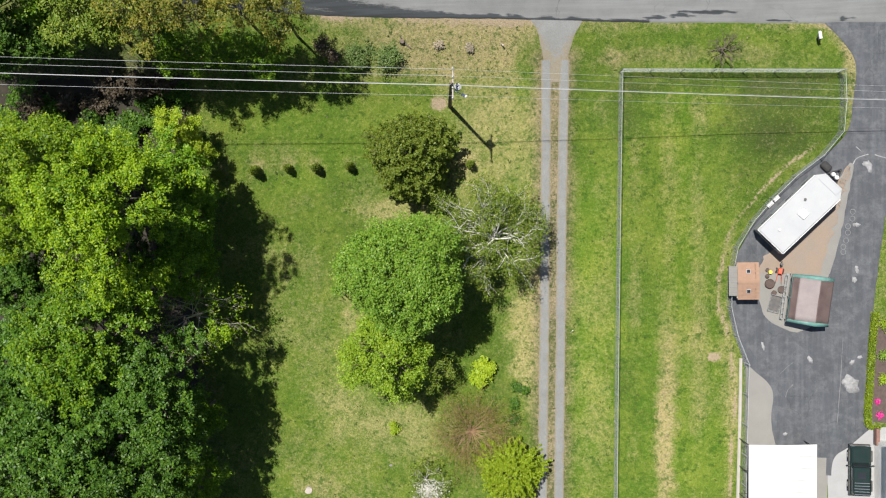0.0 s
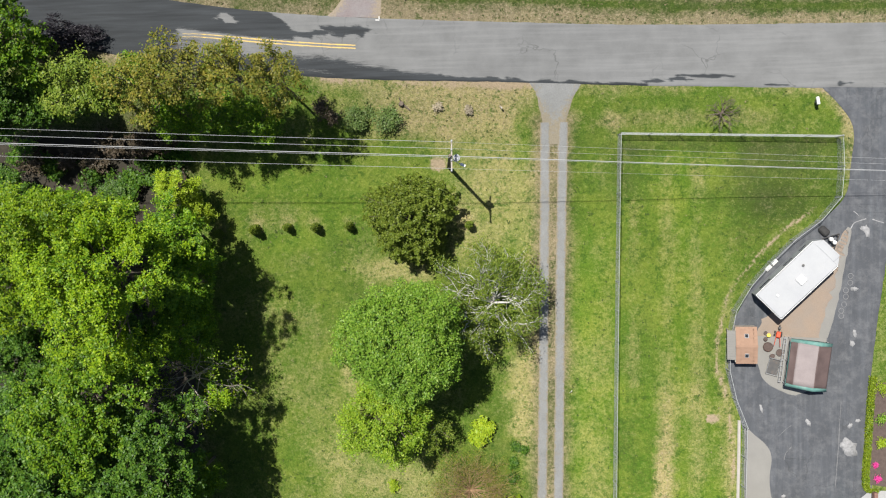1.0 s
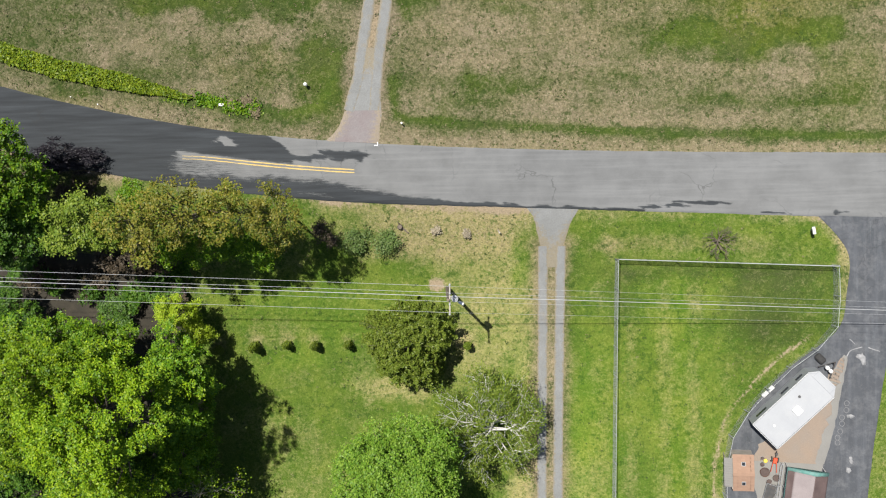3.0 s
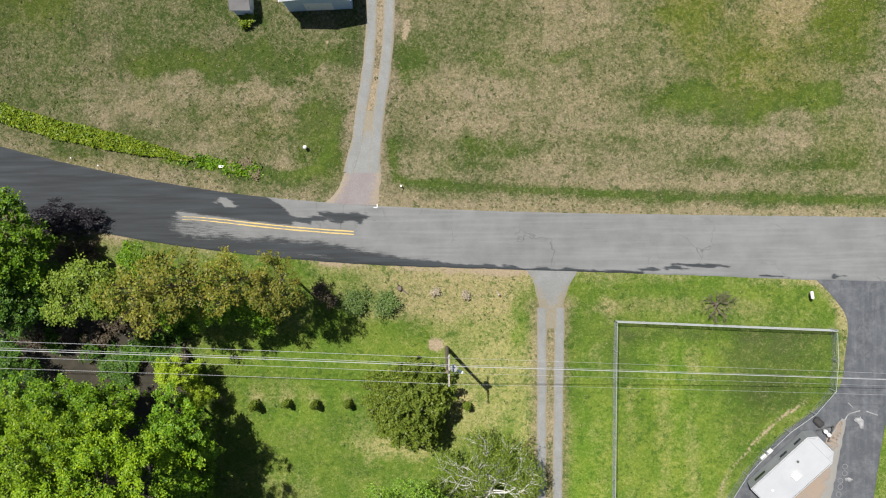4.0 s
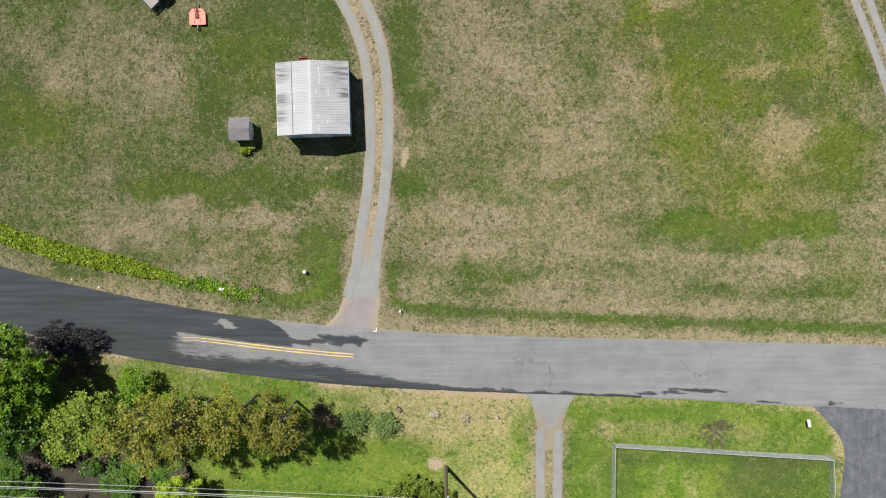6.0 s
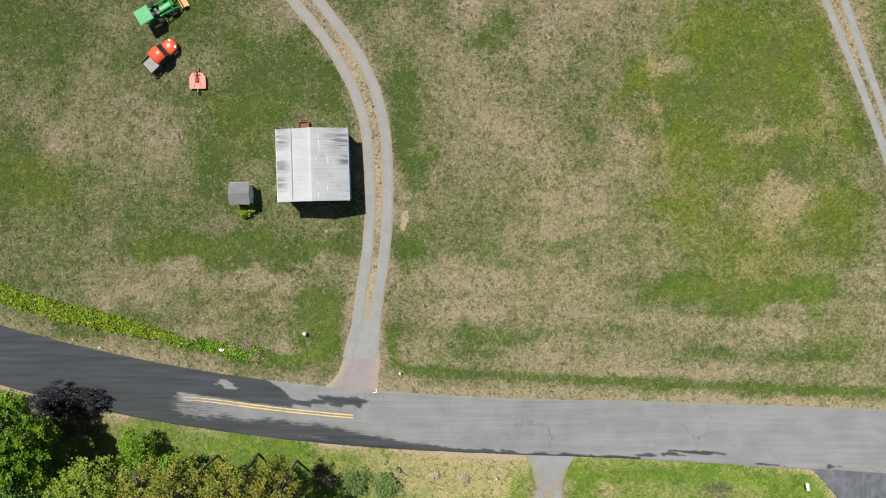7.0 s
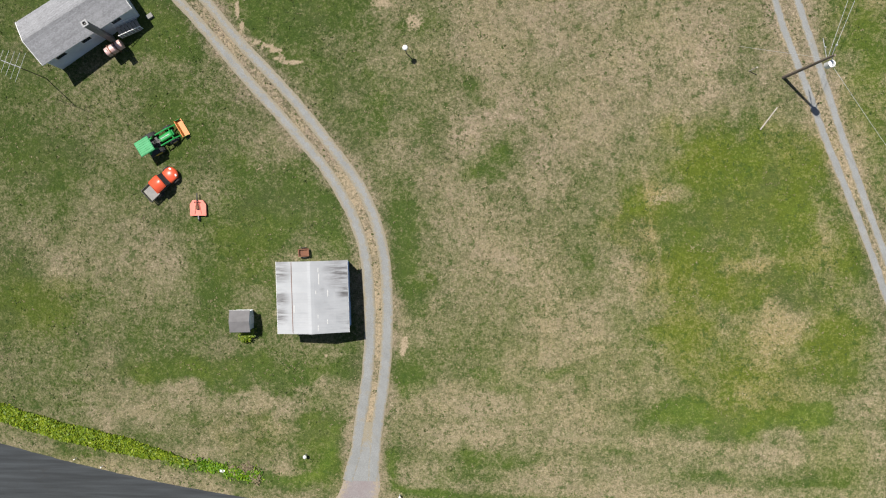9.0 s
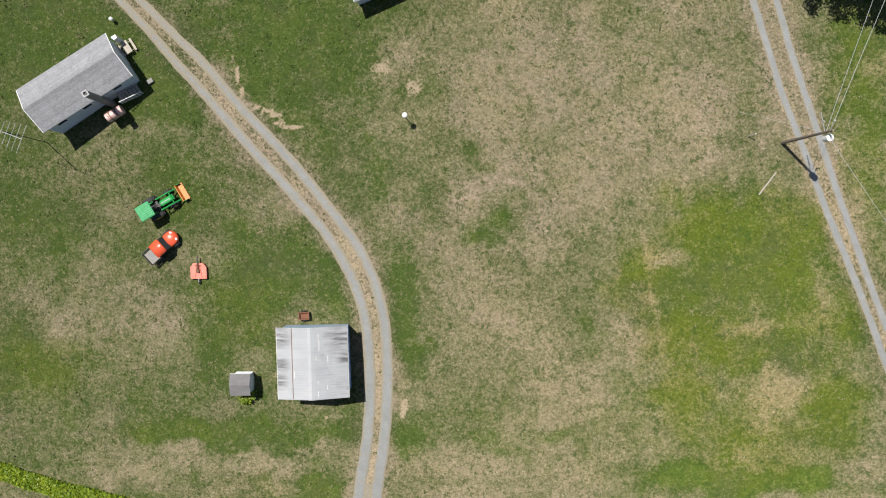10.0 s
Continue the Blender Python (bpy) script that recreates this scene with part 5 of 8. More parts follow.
for x, y, s, r, h in ((-33, 10.5, 6, 1.8, 2.2), (-29.5, 9.8, 72, 1.6, 2.0), (-37, 11, 8, 2.0, 2.6), (-25.4, 10.6, 9, 1.3, 1.7), (-27.2, 12.0, 10, 1.6, 2.2), (-24.4, 12.4, 66, 1.3, 1.8), (-26.6, 9.4, 70, 1.3, 2.6), (-24.6, 9.6, 71, 0.9, 2.4)):
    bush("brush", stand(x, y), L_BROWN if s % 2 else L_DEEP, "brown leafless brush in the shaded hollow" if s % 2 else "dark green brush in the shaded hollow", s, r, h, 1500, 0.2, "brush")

_r = np.random.default_rng(77)
for k in range(20):
    x, y = -40.5 + 0.8 * k + _r.uniform(-0.5, 0.5), _r.uniform(10.5, 13.8)
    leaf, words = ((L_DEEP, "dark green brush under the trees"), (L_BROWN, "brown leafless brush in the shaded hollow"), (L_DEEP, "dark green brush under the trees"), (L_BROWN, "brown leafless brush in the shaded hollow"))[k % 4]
    if -36.5 < x < -28.0 and k % 2 == 0:
        continue
    bush("brush", stand(x, y), leaf, words, 300 + k, _r.uniform(0.9, 1.7), _r.uniform(1.6, 3.6), 1100, 0.19, "brush", "brush in the hollow", 11)

# roadside row
R1 = tree("roadside_tree", stand(-20.5, 17.3), L_OLIVE, "olive and bronze leafed roadside tree", 11, 3.0, 8.5, 18.6, 60, 0.62, 225, 0.17, 0.12, group="roadside trees", share=1.0, spray=12, tight=1.0, shell=0.3)
for x, y, rz, k in ((-23.9, 16.6, 70, 0.95), (-16.6, 17.6, 160, 0.9), (-13.0, 17.0, 250, 0.85)):
    copy_thing(R1, stand(x, y, rz, 0, k))
R2 = tree("roadside_tree", stand(-23.0, 15.6), L_FOREST, "low fresh green tree beneath the bronze ones", 18, 2.2, 1.5, 8.0, 52, 0.62, 320, 0.16, 0.14, group="roadside trees", share=0.9, spray=20)
for x, y, rz, k in ((-19.4, 15.2, 120, 0.95), (-15.8, 14.9, 40, 0.9), (-27.0, 18.6, 210, 0.8)):
    copy_thing(R2, stand(x, y, rz, 0, k))
P1 = tree("roadside_tree", stand(-28.9, 17.0), L_PALE, "pale green broadleaf tree beside the road", 12, 2.8, 6.5, 15.6, 66, 0.72, 320, 0.18, 0.18, group="roadside trees", share=1.0, spray=12, tight=0.8)
D1 = tree("roadside_tree", stand(-36.2, 20.6), L_FOREST, "full green broadleaf tree beside the road", 13, 3.6, 5, 15.5, 84, 0.92, 300, 0.19, 0.22, group="roadside trees", spray=34, tight=0.8)
copy_thing(D1, stand(-42.0, 19.5, 200))
H1 = tree("roadside_tree", stand(-37.4, 15.8), L_DEEP, "dark green tree that shades the head of the hollow", 19, 2.7, 4, 12.0, 70, 0.75, 300, 0.18, 0.18, group="roadside trees", spray=30, tight=0.8)
# smaller copy, added only to throw shade on the hollow floor
copy_thing(H1, stand(-33.6, 16.4, 130, 0, 0.72))
tree("purple_tree", stand(-34.1, 22.8) @ Matrix.Diagonal((1.22, 0.52, 0.8, 1)), L_PURPLE, "small dark purple leaved ornamental tree", 14, 3.0, 0.6, 3.2, 70, 0.62, 420, 0.15, 0.09)
for x, y, k in ((-32.6, 20.2, 401), (-34.6, 19.6, 403)):
    bush("brush", stand(x, y), L_BROWN, "brown leafless brush beneath the purple tree", k, 1.3, 1.8, 1300, 0.14, "brush")
for x, y, k in ((-10.9, 16.2, 405), (-9.9, 15.1, 407)):
    bush("brush", stand(x, y), L_BROWN, "brown leafless brush on the bank beside the row", k, 0.9, 1.6, 700, 0.13, "brush")
bush("roadside_shrub", stand(-7.7, 15.2), L_BLUE, "bluish green shrub on the dry bank", 15, 1.5, 1.7, 1900, 0.13, lumps=20)
bush("roadside_shrub", stand(-5.1, 15.1), L_BLUE, "bluish green shrub with gaps on the dry bank", 16, 1.5, 1.8, 1600, 0.13, lumps=18)

# specimen trees of the lawn
tree("maple_tree", stand(-3.3, -3.8), L_MAPLE, "round fresh green maple on the lawn", 21, 5.0, 6.0, 18.2, 800, 0.38, 520, 0.145, 0.24, lobed=0.5, low=-0.3, spray=6, tight=1.35, share=0.2, shell=0.3)
tree("yellow_green_tree", stand(-5.1, -10.7), L_LIME, "yellow-green broadleaf tree beside the maple", 22, 3.9, 4.4, 14.0, 210, 0.52, 420, 0.145, 0.18, shell=0.3, spray=10, tight=1.1)
tree("thin_tree", stand(-1.2, -12.6), L_PALE, "thin greyish tree with sparse leaves behind the yellow-green one", 29, 2.1, 2.0, 7.5, 34, 0.5, 330, 0.11, 0.12, share=1.0, spray=16)
bush("yellow_shrub", stand(3.45, -13.3), L_YELLOW, "small bright yellow-green shrub", 23, 1.5, 2.0, 2200, 0.18)
for x, y, s in ((6.62, -14.66, 24), (6.27, -16.19, 25), (6.26, -17.65, 26), (7.28, -15.0, 28)):
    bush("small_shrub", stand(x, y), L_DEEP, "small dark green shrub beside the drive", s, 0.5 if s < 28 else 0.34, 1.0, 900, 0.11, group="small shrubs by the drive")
bush("round_shrub", stand(-4.8, -18.9), L_YELLOW, "small round yellow-green evergreen shrub", 27, 0.6, 0.95, 900, 0.1)


def conifer(name, m, leaf, label, seed, radius, height, tiers, size, per, category="conifer", group="", stem=0.16, fan=0.16):
    """A dense evergreen: drooping plumes set round the stem, with gaps between them."""
    rng = np.random.default_rng(seed)
    ob = thing(name, m, label, category, group)
    v, f = tubes([([(0, 0, 0), (0.05, 0.02, height * 0.5), (0, 0, height * 0.96)], [stem, stem * 0.7, stem * 0.2])], 8)
    arrays_mesh("trunk", v, f, M_BARK, ob, smooth=True)
    pts, nrm, arms = [], [], []
    for k in range(tiers):
        a = k * 2.39996 + rng.normal(0, 0.5)
        up = 1 - 1.12 * (k + rng.uniform(0, 1)) / tiers
        ring = math.sqrt(max(0.0, 1 - up * up)) * (1 + 0.10 * math.sin(3 * a + seed) + 0.06 * math.sin(5 * a))
        r1 = radius * ring * rng.uniform(0.80, 1.06) + 0.04
        tip = np.array([math.cos(a) * r1, math.sin(a) * r1, height * (0.16 + 0.83 * up) * rng.uniform(0.95, 1.03) + 0.06 * height])
        root = np.array([0, 0, tip[2] * 0.72 + 0.04 * height])
        if stem > 0.1 and k % 14 == 0:
            arms.append(([root, (root + tip) / 2 - (0, 0, 0.05), tip], [stem * 0.22, stem * 0.14, stem * 0.05]))
        n = int(per * (0.5 + 0.5 * ring) * rng.uniform(0.7, 1.3))
        q = 1 - 0.62 * rng.uniform(0, 1, n) ** 1.4
        side = np.array([-math.sin(a), math.cos(a), 0])
        width = radius * fan * (1.12 - q) ** 0.8
        hang = -0.35 * np.abs(rng.normal(0, 1, n)) * width
        pts.append(root + (tip - root) * q[:, None] + side * (width * rng.normal(0, 0.75, n))[:, None] + np.array([0, 0, 1]) * hang[:, None])
        nrm.append(np.tile(np.array([math.cos(a) * 0.45, math.sin(a) * 0.45, 0.9]), (n, 1)))
    if arms:
        v, f = tubes(arms, 4)
        arrays_mesh("branch_work", v, f, M_BARK, ob, smooth=True)
    v, f = leaf_quads(np.vstack(pts), np.vstack(nrm), size, rng, 0.5)
    arrays_mesh("foliage", v, f, leaf, ob)
    return ob


conifer("round_conifer", stand(-2.8, 6.15), L_CONIFER, "broad dark olive evergreen on the lawn", 31, 4.1, 9.6, 330, 0.15, 150)
conifer("bright_conifer", stand(5.9, -22.0), L_YELLOW, "bright yellow-green conifer beside the drive", 32, 3.2, 5.6, 300, 0.12, 110, fan=0.09)


def bare_tree(name, m, label, seed, bark, height, reach, leaf=None, leaves=0, size=0.18, radius=0.16, limbs=9, depth=3, rise=0.1, category="tree"):
    rng = np.random.default_rng(seed)
    ob = thing(name, m, label, category)
    v, f = tubes([([(0, 0, 0), (0.1, 0, height * 0.3), (0.15, 0.05, height * 0.6)], [radius * 1.3, radius, radius * 0.7])], 8)
    arrays_mesh("trunk", v, f, bark, ob, smooth=True)
    out = []
    for k in range(limbs):
        a = k / limbs * 6.283 + rng.uniform(-0.3, 0.3)
        h = np.array([math.cos(a), math.sin(a), rng.uniform(0.25, 0.9)])
        branching(rng, np.array([0.12, 0.03, height * rng.uniform(0.3, 0.6)]), h, reach * rng.uniform(0.45, 0.65), radius * 0.55, depth, out, 0.5, rise)
    v, f = tubes(out, 4)
    arrays_mesh("branch_work", v, f, bark, ob, smooth=True)
    if leaves:
        ends = np.array([p[0][2] for p in out])
        ends = ends[rng.integers(0, len(ends), leaves)] + rng.normal(0, 0.28, (leaves, 3)) - np.array([0, 0, 0.3])
        v, f = leaf_quads(ends, np.tile([0, 0, 1.0], (leaves, 1)), size, rng)
        arrays_mesh("foliage", v, f, leaf, ob)
    return ob


bare_tree("pale_barked_tree", stand(4.15, -1.2), "thinly leaved tree with pale bare branches", 41, M_PALEBARK, 9.5, 4.6, L_PALE, 24000, 0.125, 0.17, 21)
bare_tree("twiggy_shrub", stand(2.3, -18.9), "reddish leafless twiggy shrub", 42, M_TWIG, 1.2, 4.1, L_OLIVE, 6500, 0.09, 0.035, 95, 3, 0.25, "shrub")
bare_tree("bare_sapling", stand(23.7, 14.9), "small leafless grey-brown sapling in the lawn", 43, M_BARK, 1.9, 1.7, None, 0, 0.1, 0.08, 13, 3, 0.4)
bare_tree("dead_tree", stand(-22.3, -7.9), "grey half-dead tree with few leaves at the wood's edge", 44, M_GREYWOOD, 17.5, 4.6, L_SPRING, 2600, 0.15, 0.10, 12, 3, 0.1)
tree("understorey_tree", stand(-18.9, -8.9), L_SPRING, "single bright spray of leaves beside the dead tree", 49, 0.9, 9.5, 12.5, 12, 0.45, 520, 0.14, 0.06)
bare_tree("flowering_shrub", stand(-1.9, -23.6), "white flowering shrub with sparse leaves", 45, M_PALEBARK, 1.6, 2.4, L_PALE, 1600, 0.14, 0.07, 9, 3, 0.2, "shrub")
_sh = bare_tree("blossoming_shrub", stand(-1.5, -24.6), "shrub covered in white blossom", 46, M_PALEBARK, 1.4, 1.5, None, 0, 0.1, 0.05, 7, 2, 0.3, "shrub")
_rb = np.random.default_rng(47)
_pb = _rb.normal(0, 1, (900, 3)) * np.array([0.55, 0.45, 0.25]) + np.array([0, 0, 1.5])
v, f = leaf_quads(_pb, np.tile([0, 0, 1.0], (900, 1)), 0.13, _rb)
arrays_mesh("blossom", v, f, L_BLOSSOM, _sh, "white blossom")
tree("broadleaf_tree", stand(35.0, 77.6), L_FOREST, "dense dark green tree beside the farm lane", 51, 4.2, 3, 11, 85, 1.0, 460, 0.19, 0.22)

# clipped row of small evergreens
C1 = conifer("clipped_evergreen", stand(-14.4, 5.35), L_CLIP, "small upright clipped evergreen shrub in a row on the lawn", 61, 0.4, 2.3, 110, 0.07, 30, "shrub", "row of clipped evergreens", 0.03, 0.26)
for x, y, k in ((-21.0, 4.8, 1.15), (-17.5, 5.15, 1.25), (-11.7, 5.35, 1.1), (-8.6, 5.45, 1.0), (2.4, 5.5, 0.95)):
    copy_thing(C1, stand(x, y, x * 40, 0, k))


# ------------------------------------------------------------------ paints of the things
M_TRAILER = surf("white_trailer_skin", (0.345, 0.356, 0.37), (0.305, 0.316, 0.335), 0.6, 0.5, 0, 0.003, (0.40, 0.40, 0.395), 0.4)
M_TANROOF = surf("tan_shingle", (0.30, 0.19, 0.13), (0.27, 0.17, 0.12), 1.5, 0.9, 0, 0.01, (0.30, 0.19, 0.13), 0.35, 25.0, 0.12)
# pale cloth; on the canopy its paleness is sheen put into the colour
M_PALESHEEN = surf("pale_sheen_cloth", (0.265, 0.228, 0.225), (0.215, 0.182, 0.182), 1.0, 0.8, 0, 0.006, (0.33, 0.295, 0.29), 0.5, 20)
M_TENTBROWN = surf("brown_canopy_cloth", (0.115, 0.080, 0.075), (0.085, 0.058, 0.055), 1.2, 0.85, 0, 0.006, None, 0, 20)
M_TEAL = surf("teal_canopy_trim", (0.075, 0.21, 0.185), (0.14, 0.28, 0.25), 2.6, 0.8, 0, 0.006, (0.22, 0.30, 0.28), 0.7, 20)
M_GREEN = surf("tractor_green_paint", (0.012, 0.22, 0.045), (0.018, 0.27, 0.06), 2.0, 0.35, 0, 0.002, (0.05, 0.15, 0.05), 0.2)
M_ORANGE = surf("orange_paint", (0.62, 0.20, 0.03), (0.52, 0.16, 0.03), 2.0, 0.45, 0, 0.003, (0.25, 0.15, 0.08), 0.3)
M_RED = surf("orange_red_paint", (0.62, 0.085, 0.035), (0.55, 0.075, 0.03), 2.0, 0.35, 0, 0.002, (0.35, 0.09, 0.05), 0.2)
M_PINKRED = surf("sun_faded_red_paint", (0.62, 0.20, 0.15), (0.56, 0.155, 0.11), 2.5, 0.55, 0, 0.003, (0.42, 0.2, 0.15), 0.4)
M_TANK = surf("faded_pink_tank_paint", (0.58, 0.40, 0.38), (0.50, 0.33, 0.31), 2.0, 0.5, 0.1, 0.003, (0.30, 0.13, 0.09), 0.5)
M_DARKGREEN = surf("dark_green_car_paint", (0.018, 0.035, 0.032), (0.024, 0.042, 0.038), 2.0, 0.18, 0.3, 0.0)
M_BEDGREY = surf("grey_cargo_bed", (0.24, 0.23, 0.22), (0.19, 0.185, 0.18), 3.0, 0.7, 0.2, 0.004, (0.30, 0.26, 0.2), 0.4)
M_CHROME = surf("bright_metal", (0.6, 0.6, 0.61), (0.5, 0.5, 0.51), 3.0, 0.25, 0.9, 0.0)
M_YPOT = surf("yellow_plastic", (0.70, 0.55, 0.06), (0.62, 0.48, 0.06), 2, 0.5)
M_BROWNPOT = surf("brown_pot_clay", (0.20, 0.09, 0.055), (0.15, 0.07, 0.045), 3, 0.8)
M_MULCH = surf("dark_mulch", (0.07, 0.05, 0.045), (0.10, 0.075, 0.065), 4, 0.95, 0, 0.03, None, 0, 14, world_space=True)
M_PINKFLOWER = leaf_material("magenta_petal", (0.62, 0.03, 0.26), (0.55, 0.03, 0.22), (0.70, 0.08, 0.36))
M_CERAMIC = surf("grey_ceramic", (0.42, 0.44, 0.45), (0.36, 0.37, 0.38), 4, 0.3)
M_WIRE = surf("aluminium_wire", (0.42, 0.43, 0.44), (0.36, 0.37, 0.38), 2, 0.55, 0.0, 0.0)
M_DRYWEED = leaf_material("dry_weed", (0.34, 0.29, 0.20), (0.27, 0.23, 0.17), (0.42, 0.37, 0.28), 0.2)


def streaked_metal(name, c1, c2, stain, axis_scale=(0.35, 5.0, 1.0), amount=0.75, stains=()):
    """Painted roof sheet with run-down stains along the fall of the roof."""
    m, nodes, links, bsdf = base_material(name)
    pos = nodes.new("ShaderNodeNewGeometry").outputs["Position"]
    mp = nodes.new("ShaderNodeMapping")
    mp.inputs["Scale"].default_value = axis_scale
    links.new(pos, mp.inputs[0])
    st = noise_node(nodes, links, mp.outputs[0], 0.8, 5.0, 0.65)
    where = noise_node(nodes, links, pos, 0.42, 2.0)
    k = math_node(nodes, links, "MULTIPLY", ramp_node(nodes, links, st, 0.48, 0.66), ramp_node(nodes, links, where, 0.56, 0.74))
    for cx, cy, r in stains:
        far = nodes.new("ShaderNodeVectorMath")
        far.operation = "DISTANCE"
        flat = nodes.new("ShaderNodeVectorMath")
        flat.operation = "MULTIPLY"
        links.new(pos, flat.inputs[0])
        flat.inputs[1].default_value = (1, 1, 0)
        links.new(flat.outputs[0], far.inputs[0])
        far.inputs[1].default_value = (cx, cy, 0)
        near = ramp_node(nodes, links, far.outputs["Value"], r, r * 0.25)
        k = math_node(nodes, links, "MAXIMUM", k, math_node(nodes, links, "MULTIPLY", near, ramp_node(nodes, links, st, 0.38, 0.58)))
    col = mix_node(nodes, links, ramp_node(nodes, links, noise_node(nodes, links, pos, 0.7, 4.0), 0.3, 0.7), c1, c2)
    info = nodes.new("ShaderNodeObjectInfo")
    v = math_node(nodes, links, "MULTIPLY_ADD", info.outputs["Random"], 0.14)
    v.node.inputs[2].default_value = 0.92
    col = mix_node(nodes, links, 1.0, col, v, "MULTIPLY")
    col = mix_node(nodes, links, math_node(nodes, links, "MULTIPLY", k, amount), col, stain)
    links.new(col, bsdf.inputs["Base Color"])
    bsdf.inputs["Roughness"].default_value = 0.5
    bsdf.inputs["Metallic"].default_value = 0.1
    return m


def shingle_material(name, c1, c2, c3):
    m, nodes, links, bsdf = base_material(name)
    vec = nodes.new("ShaderNodeTexCoord").outputs["Object"]
    tabs = nodes.new("ShaderNodeMapping")
    tabs.inputs["Scale"].default_value = (7.0, 12.0, 12.0)
    links.new(vec, tabs.inputs[0])
    white = nodes.new("ShaderNodeTexWhiteNoise")
    snap = nodes.new("ShaderNodeVectorMath")
    snap.operation = "FLOOR"
    links.new(tabs.outputs[0], snap.inputs[0])
    links.new(snap.outputs[0], white.inputs["Vector"])
    col = mix_node(nodes, links, white.outputs["Value"], c1, c2)
    col = mix_node(nodes, links, math_node(nodes, links, "MULTIPLY", ramp_node(nodes, links, noise_node(nodes, links, vec, 0.8, 4.0), 0.5, 0.75), 0.35), col, c3)
    info = nodes.new("ShaderNodeObjectInfo")
    v = math_node(nodes, links, "MULTIPLY_ADD", info.outputs["Random"], 0.22)
    v.node.inputs[2].default_value = 0.89
    col = mix_node(nodes, links, 1.0, col, v, "MULTIPLY")
    links.new(col, bsdf.inputs["Base Color"])
    bsdf.inputs["Roughness"].default_value = 0.75
    return m


M_FENCE = surf("zinc_fence_wire", (0.42, 0.44, 0.44), (0.35, 0.37, 0.37), 3.0, 0.6, 0.1, 0.003, (0.30, 0.29, 0.28), 0.3)
M_BARNROOF = streaked_metal("barn_roof_sheet", (0.300, 0.310, 0.322), (0.345, 0.352, 0.365), (0.075, 0.07, 0.07), (0.45, 4.2, 1.0), 0.9, ((-7.7, 45.6, 1.7), (-7.4, 44.0, 0.9), (-12.9, 45.7, 1.2), (-12.9, 43.4, 1.0), (-12.9, 42.0, 0.9)))
M_SHINGLE = shingle_material("grey_asphalt_shingle", (0.165, 0.166, 0.175), (0.235, 0.237, 0.250), (0.30, 0.305, 0.32))


# ------------------------------------------------------------------ fences
def chain_fence(line, label, height=1.85):
    """Steel posts with caps, a top rail and woven wire between them."""
    line = np.asarray(line, float)
    origin = Matrix.Translation((line[0][0], line[0][1], tz(*line[0])))
    ob = thing("chain_link_fence", origin, label, "fence")
    o = origin.translation
    pts = [Vector((x, y, tz(x, y))) - o for x, y in line]
    post = None
    for p in pts:
        if post is None:
            bm = B()
            cyl(bm, 0.038, height + 0.35, (0, 0, height / 2 - 0.13), seg=8)
            cyl(bm, 0.046, 0.06, (0, 0, height + 0.07), seg=8, r2=0.015)
            post = part("post", bm, M_FENCE, ob)
            post.location = p
        else:
            q = post.copy()
            scene.collection.objects.link(q)
            q.location = p
    for a, b in zip(pts, pts[1:]):
        bm = B()
        rod(bm, a + Vector((0, 0, height)), b + Vector((0, 0, height)), 0.02, 6)
        part("top_rail", bm, M_FENCE, ob)
    # woven wire: crossing diagonals
    verts, faces = [], []
    for a, b in zip(pts, pts[1:]):
        d = b - a
        n = max(2, int(d.length / 0.2))
        run = d.normalized()
        side = Vector((run.y, -run.x, 0)) * 0.006
        for k in range(-8, n):
            for flip in (0, 1):
                t0, t1 = k / n, (k + 8) / n
                z0, z1 = (0.04, height - 0.02) if not flip else (height - 0.02, 0.04)
                if t0 < 0:
                    z0 += (z1 - z0) * (-t0) / (t1 - t0)
                    t0 = 0
                if t1 > 1:
                    z1 = z0 + (z1 - z0) * (1 - t0) / (t1 - t0)
                    t1 = 1
                p, q = a + d * t0 + Vector((0, 0, z0)), a + d * t1 + Vector((0, 0, z1))
                up = Vector((0, 0, 0.006))
                i = len(verts)
                verts += [p - side - up, q - side - up, q + side + up, p + side + up]
                faces.append((i, i + 1, i + 2, i + 3))
    ob2 = arrays_mesh("wire_mesh", np.array(verts), np.array(faces), M_FENCE, ob)
    ob2["kind"] = "stuff"
    return ob


def line_of(a, b, step=2.6):
    n = max(2, round(math.dist(a, b) / step) + 1)
    return [(a[0] + (b[0] - a[0]) * k / (n - 1), a[1] + (b[1] - a[1]) * k / (n - 1)) for k in range(n)]


chain_fence(line_of((15.42, 13.35), (15.1, -33)), "galvanised chain-link fence along the lawn")
chain_fence(line_of((15.42, 13.35), (33.3, 12.75)), "galvanised chain-link fence facing the road")
chain_fence(FENCE, "galvanised chain-link fence curving round the asphalt yard", 1.5)
chain_fence(line_of((25.95, -12.0), (25.6, -33)), "galvanised chain-link fence beside the concrete kerb", 1.5)


# ------------------------------------------------------------------ poles and wires
def wire(name, a, b, sag, r, label, n=24, material=None):
    a, b = Vector(a), Vector(b)
    mid = (a + b) / 2
    pts = []
    for k in range(n + 1):
        t = k / n
        p = a.lerp(b, t)
        p.z -= sag * 4 * t * (1 - t)
        pts.append(np.array(p - a))
    v, f = tubes([(pts, [r] * len(pts))], 5)
    ob = arrays_mesh(name, v, f, material or M_WIRE, smooth=True)
    ob.location = a
    return tagged(ob, label, "overhead wire", "overhead wires")


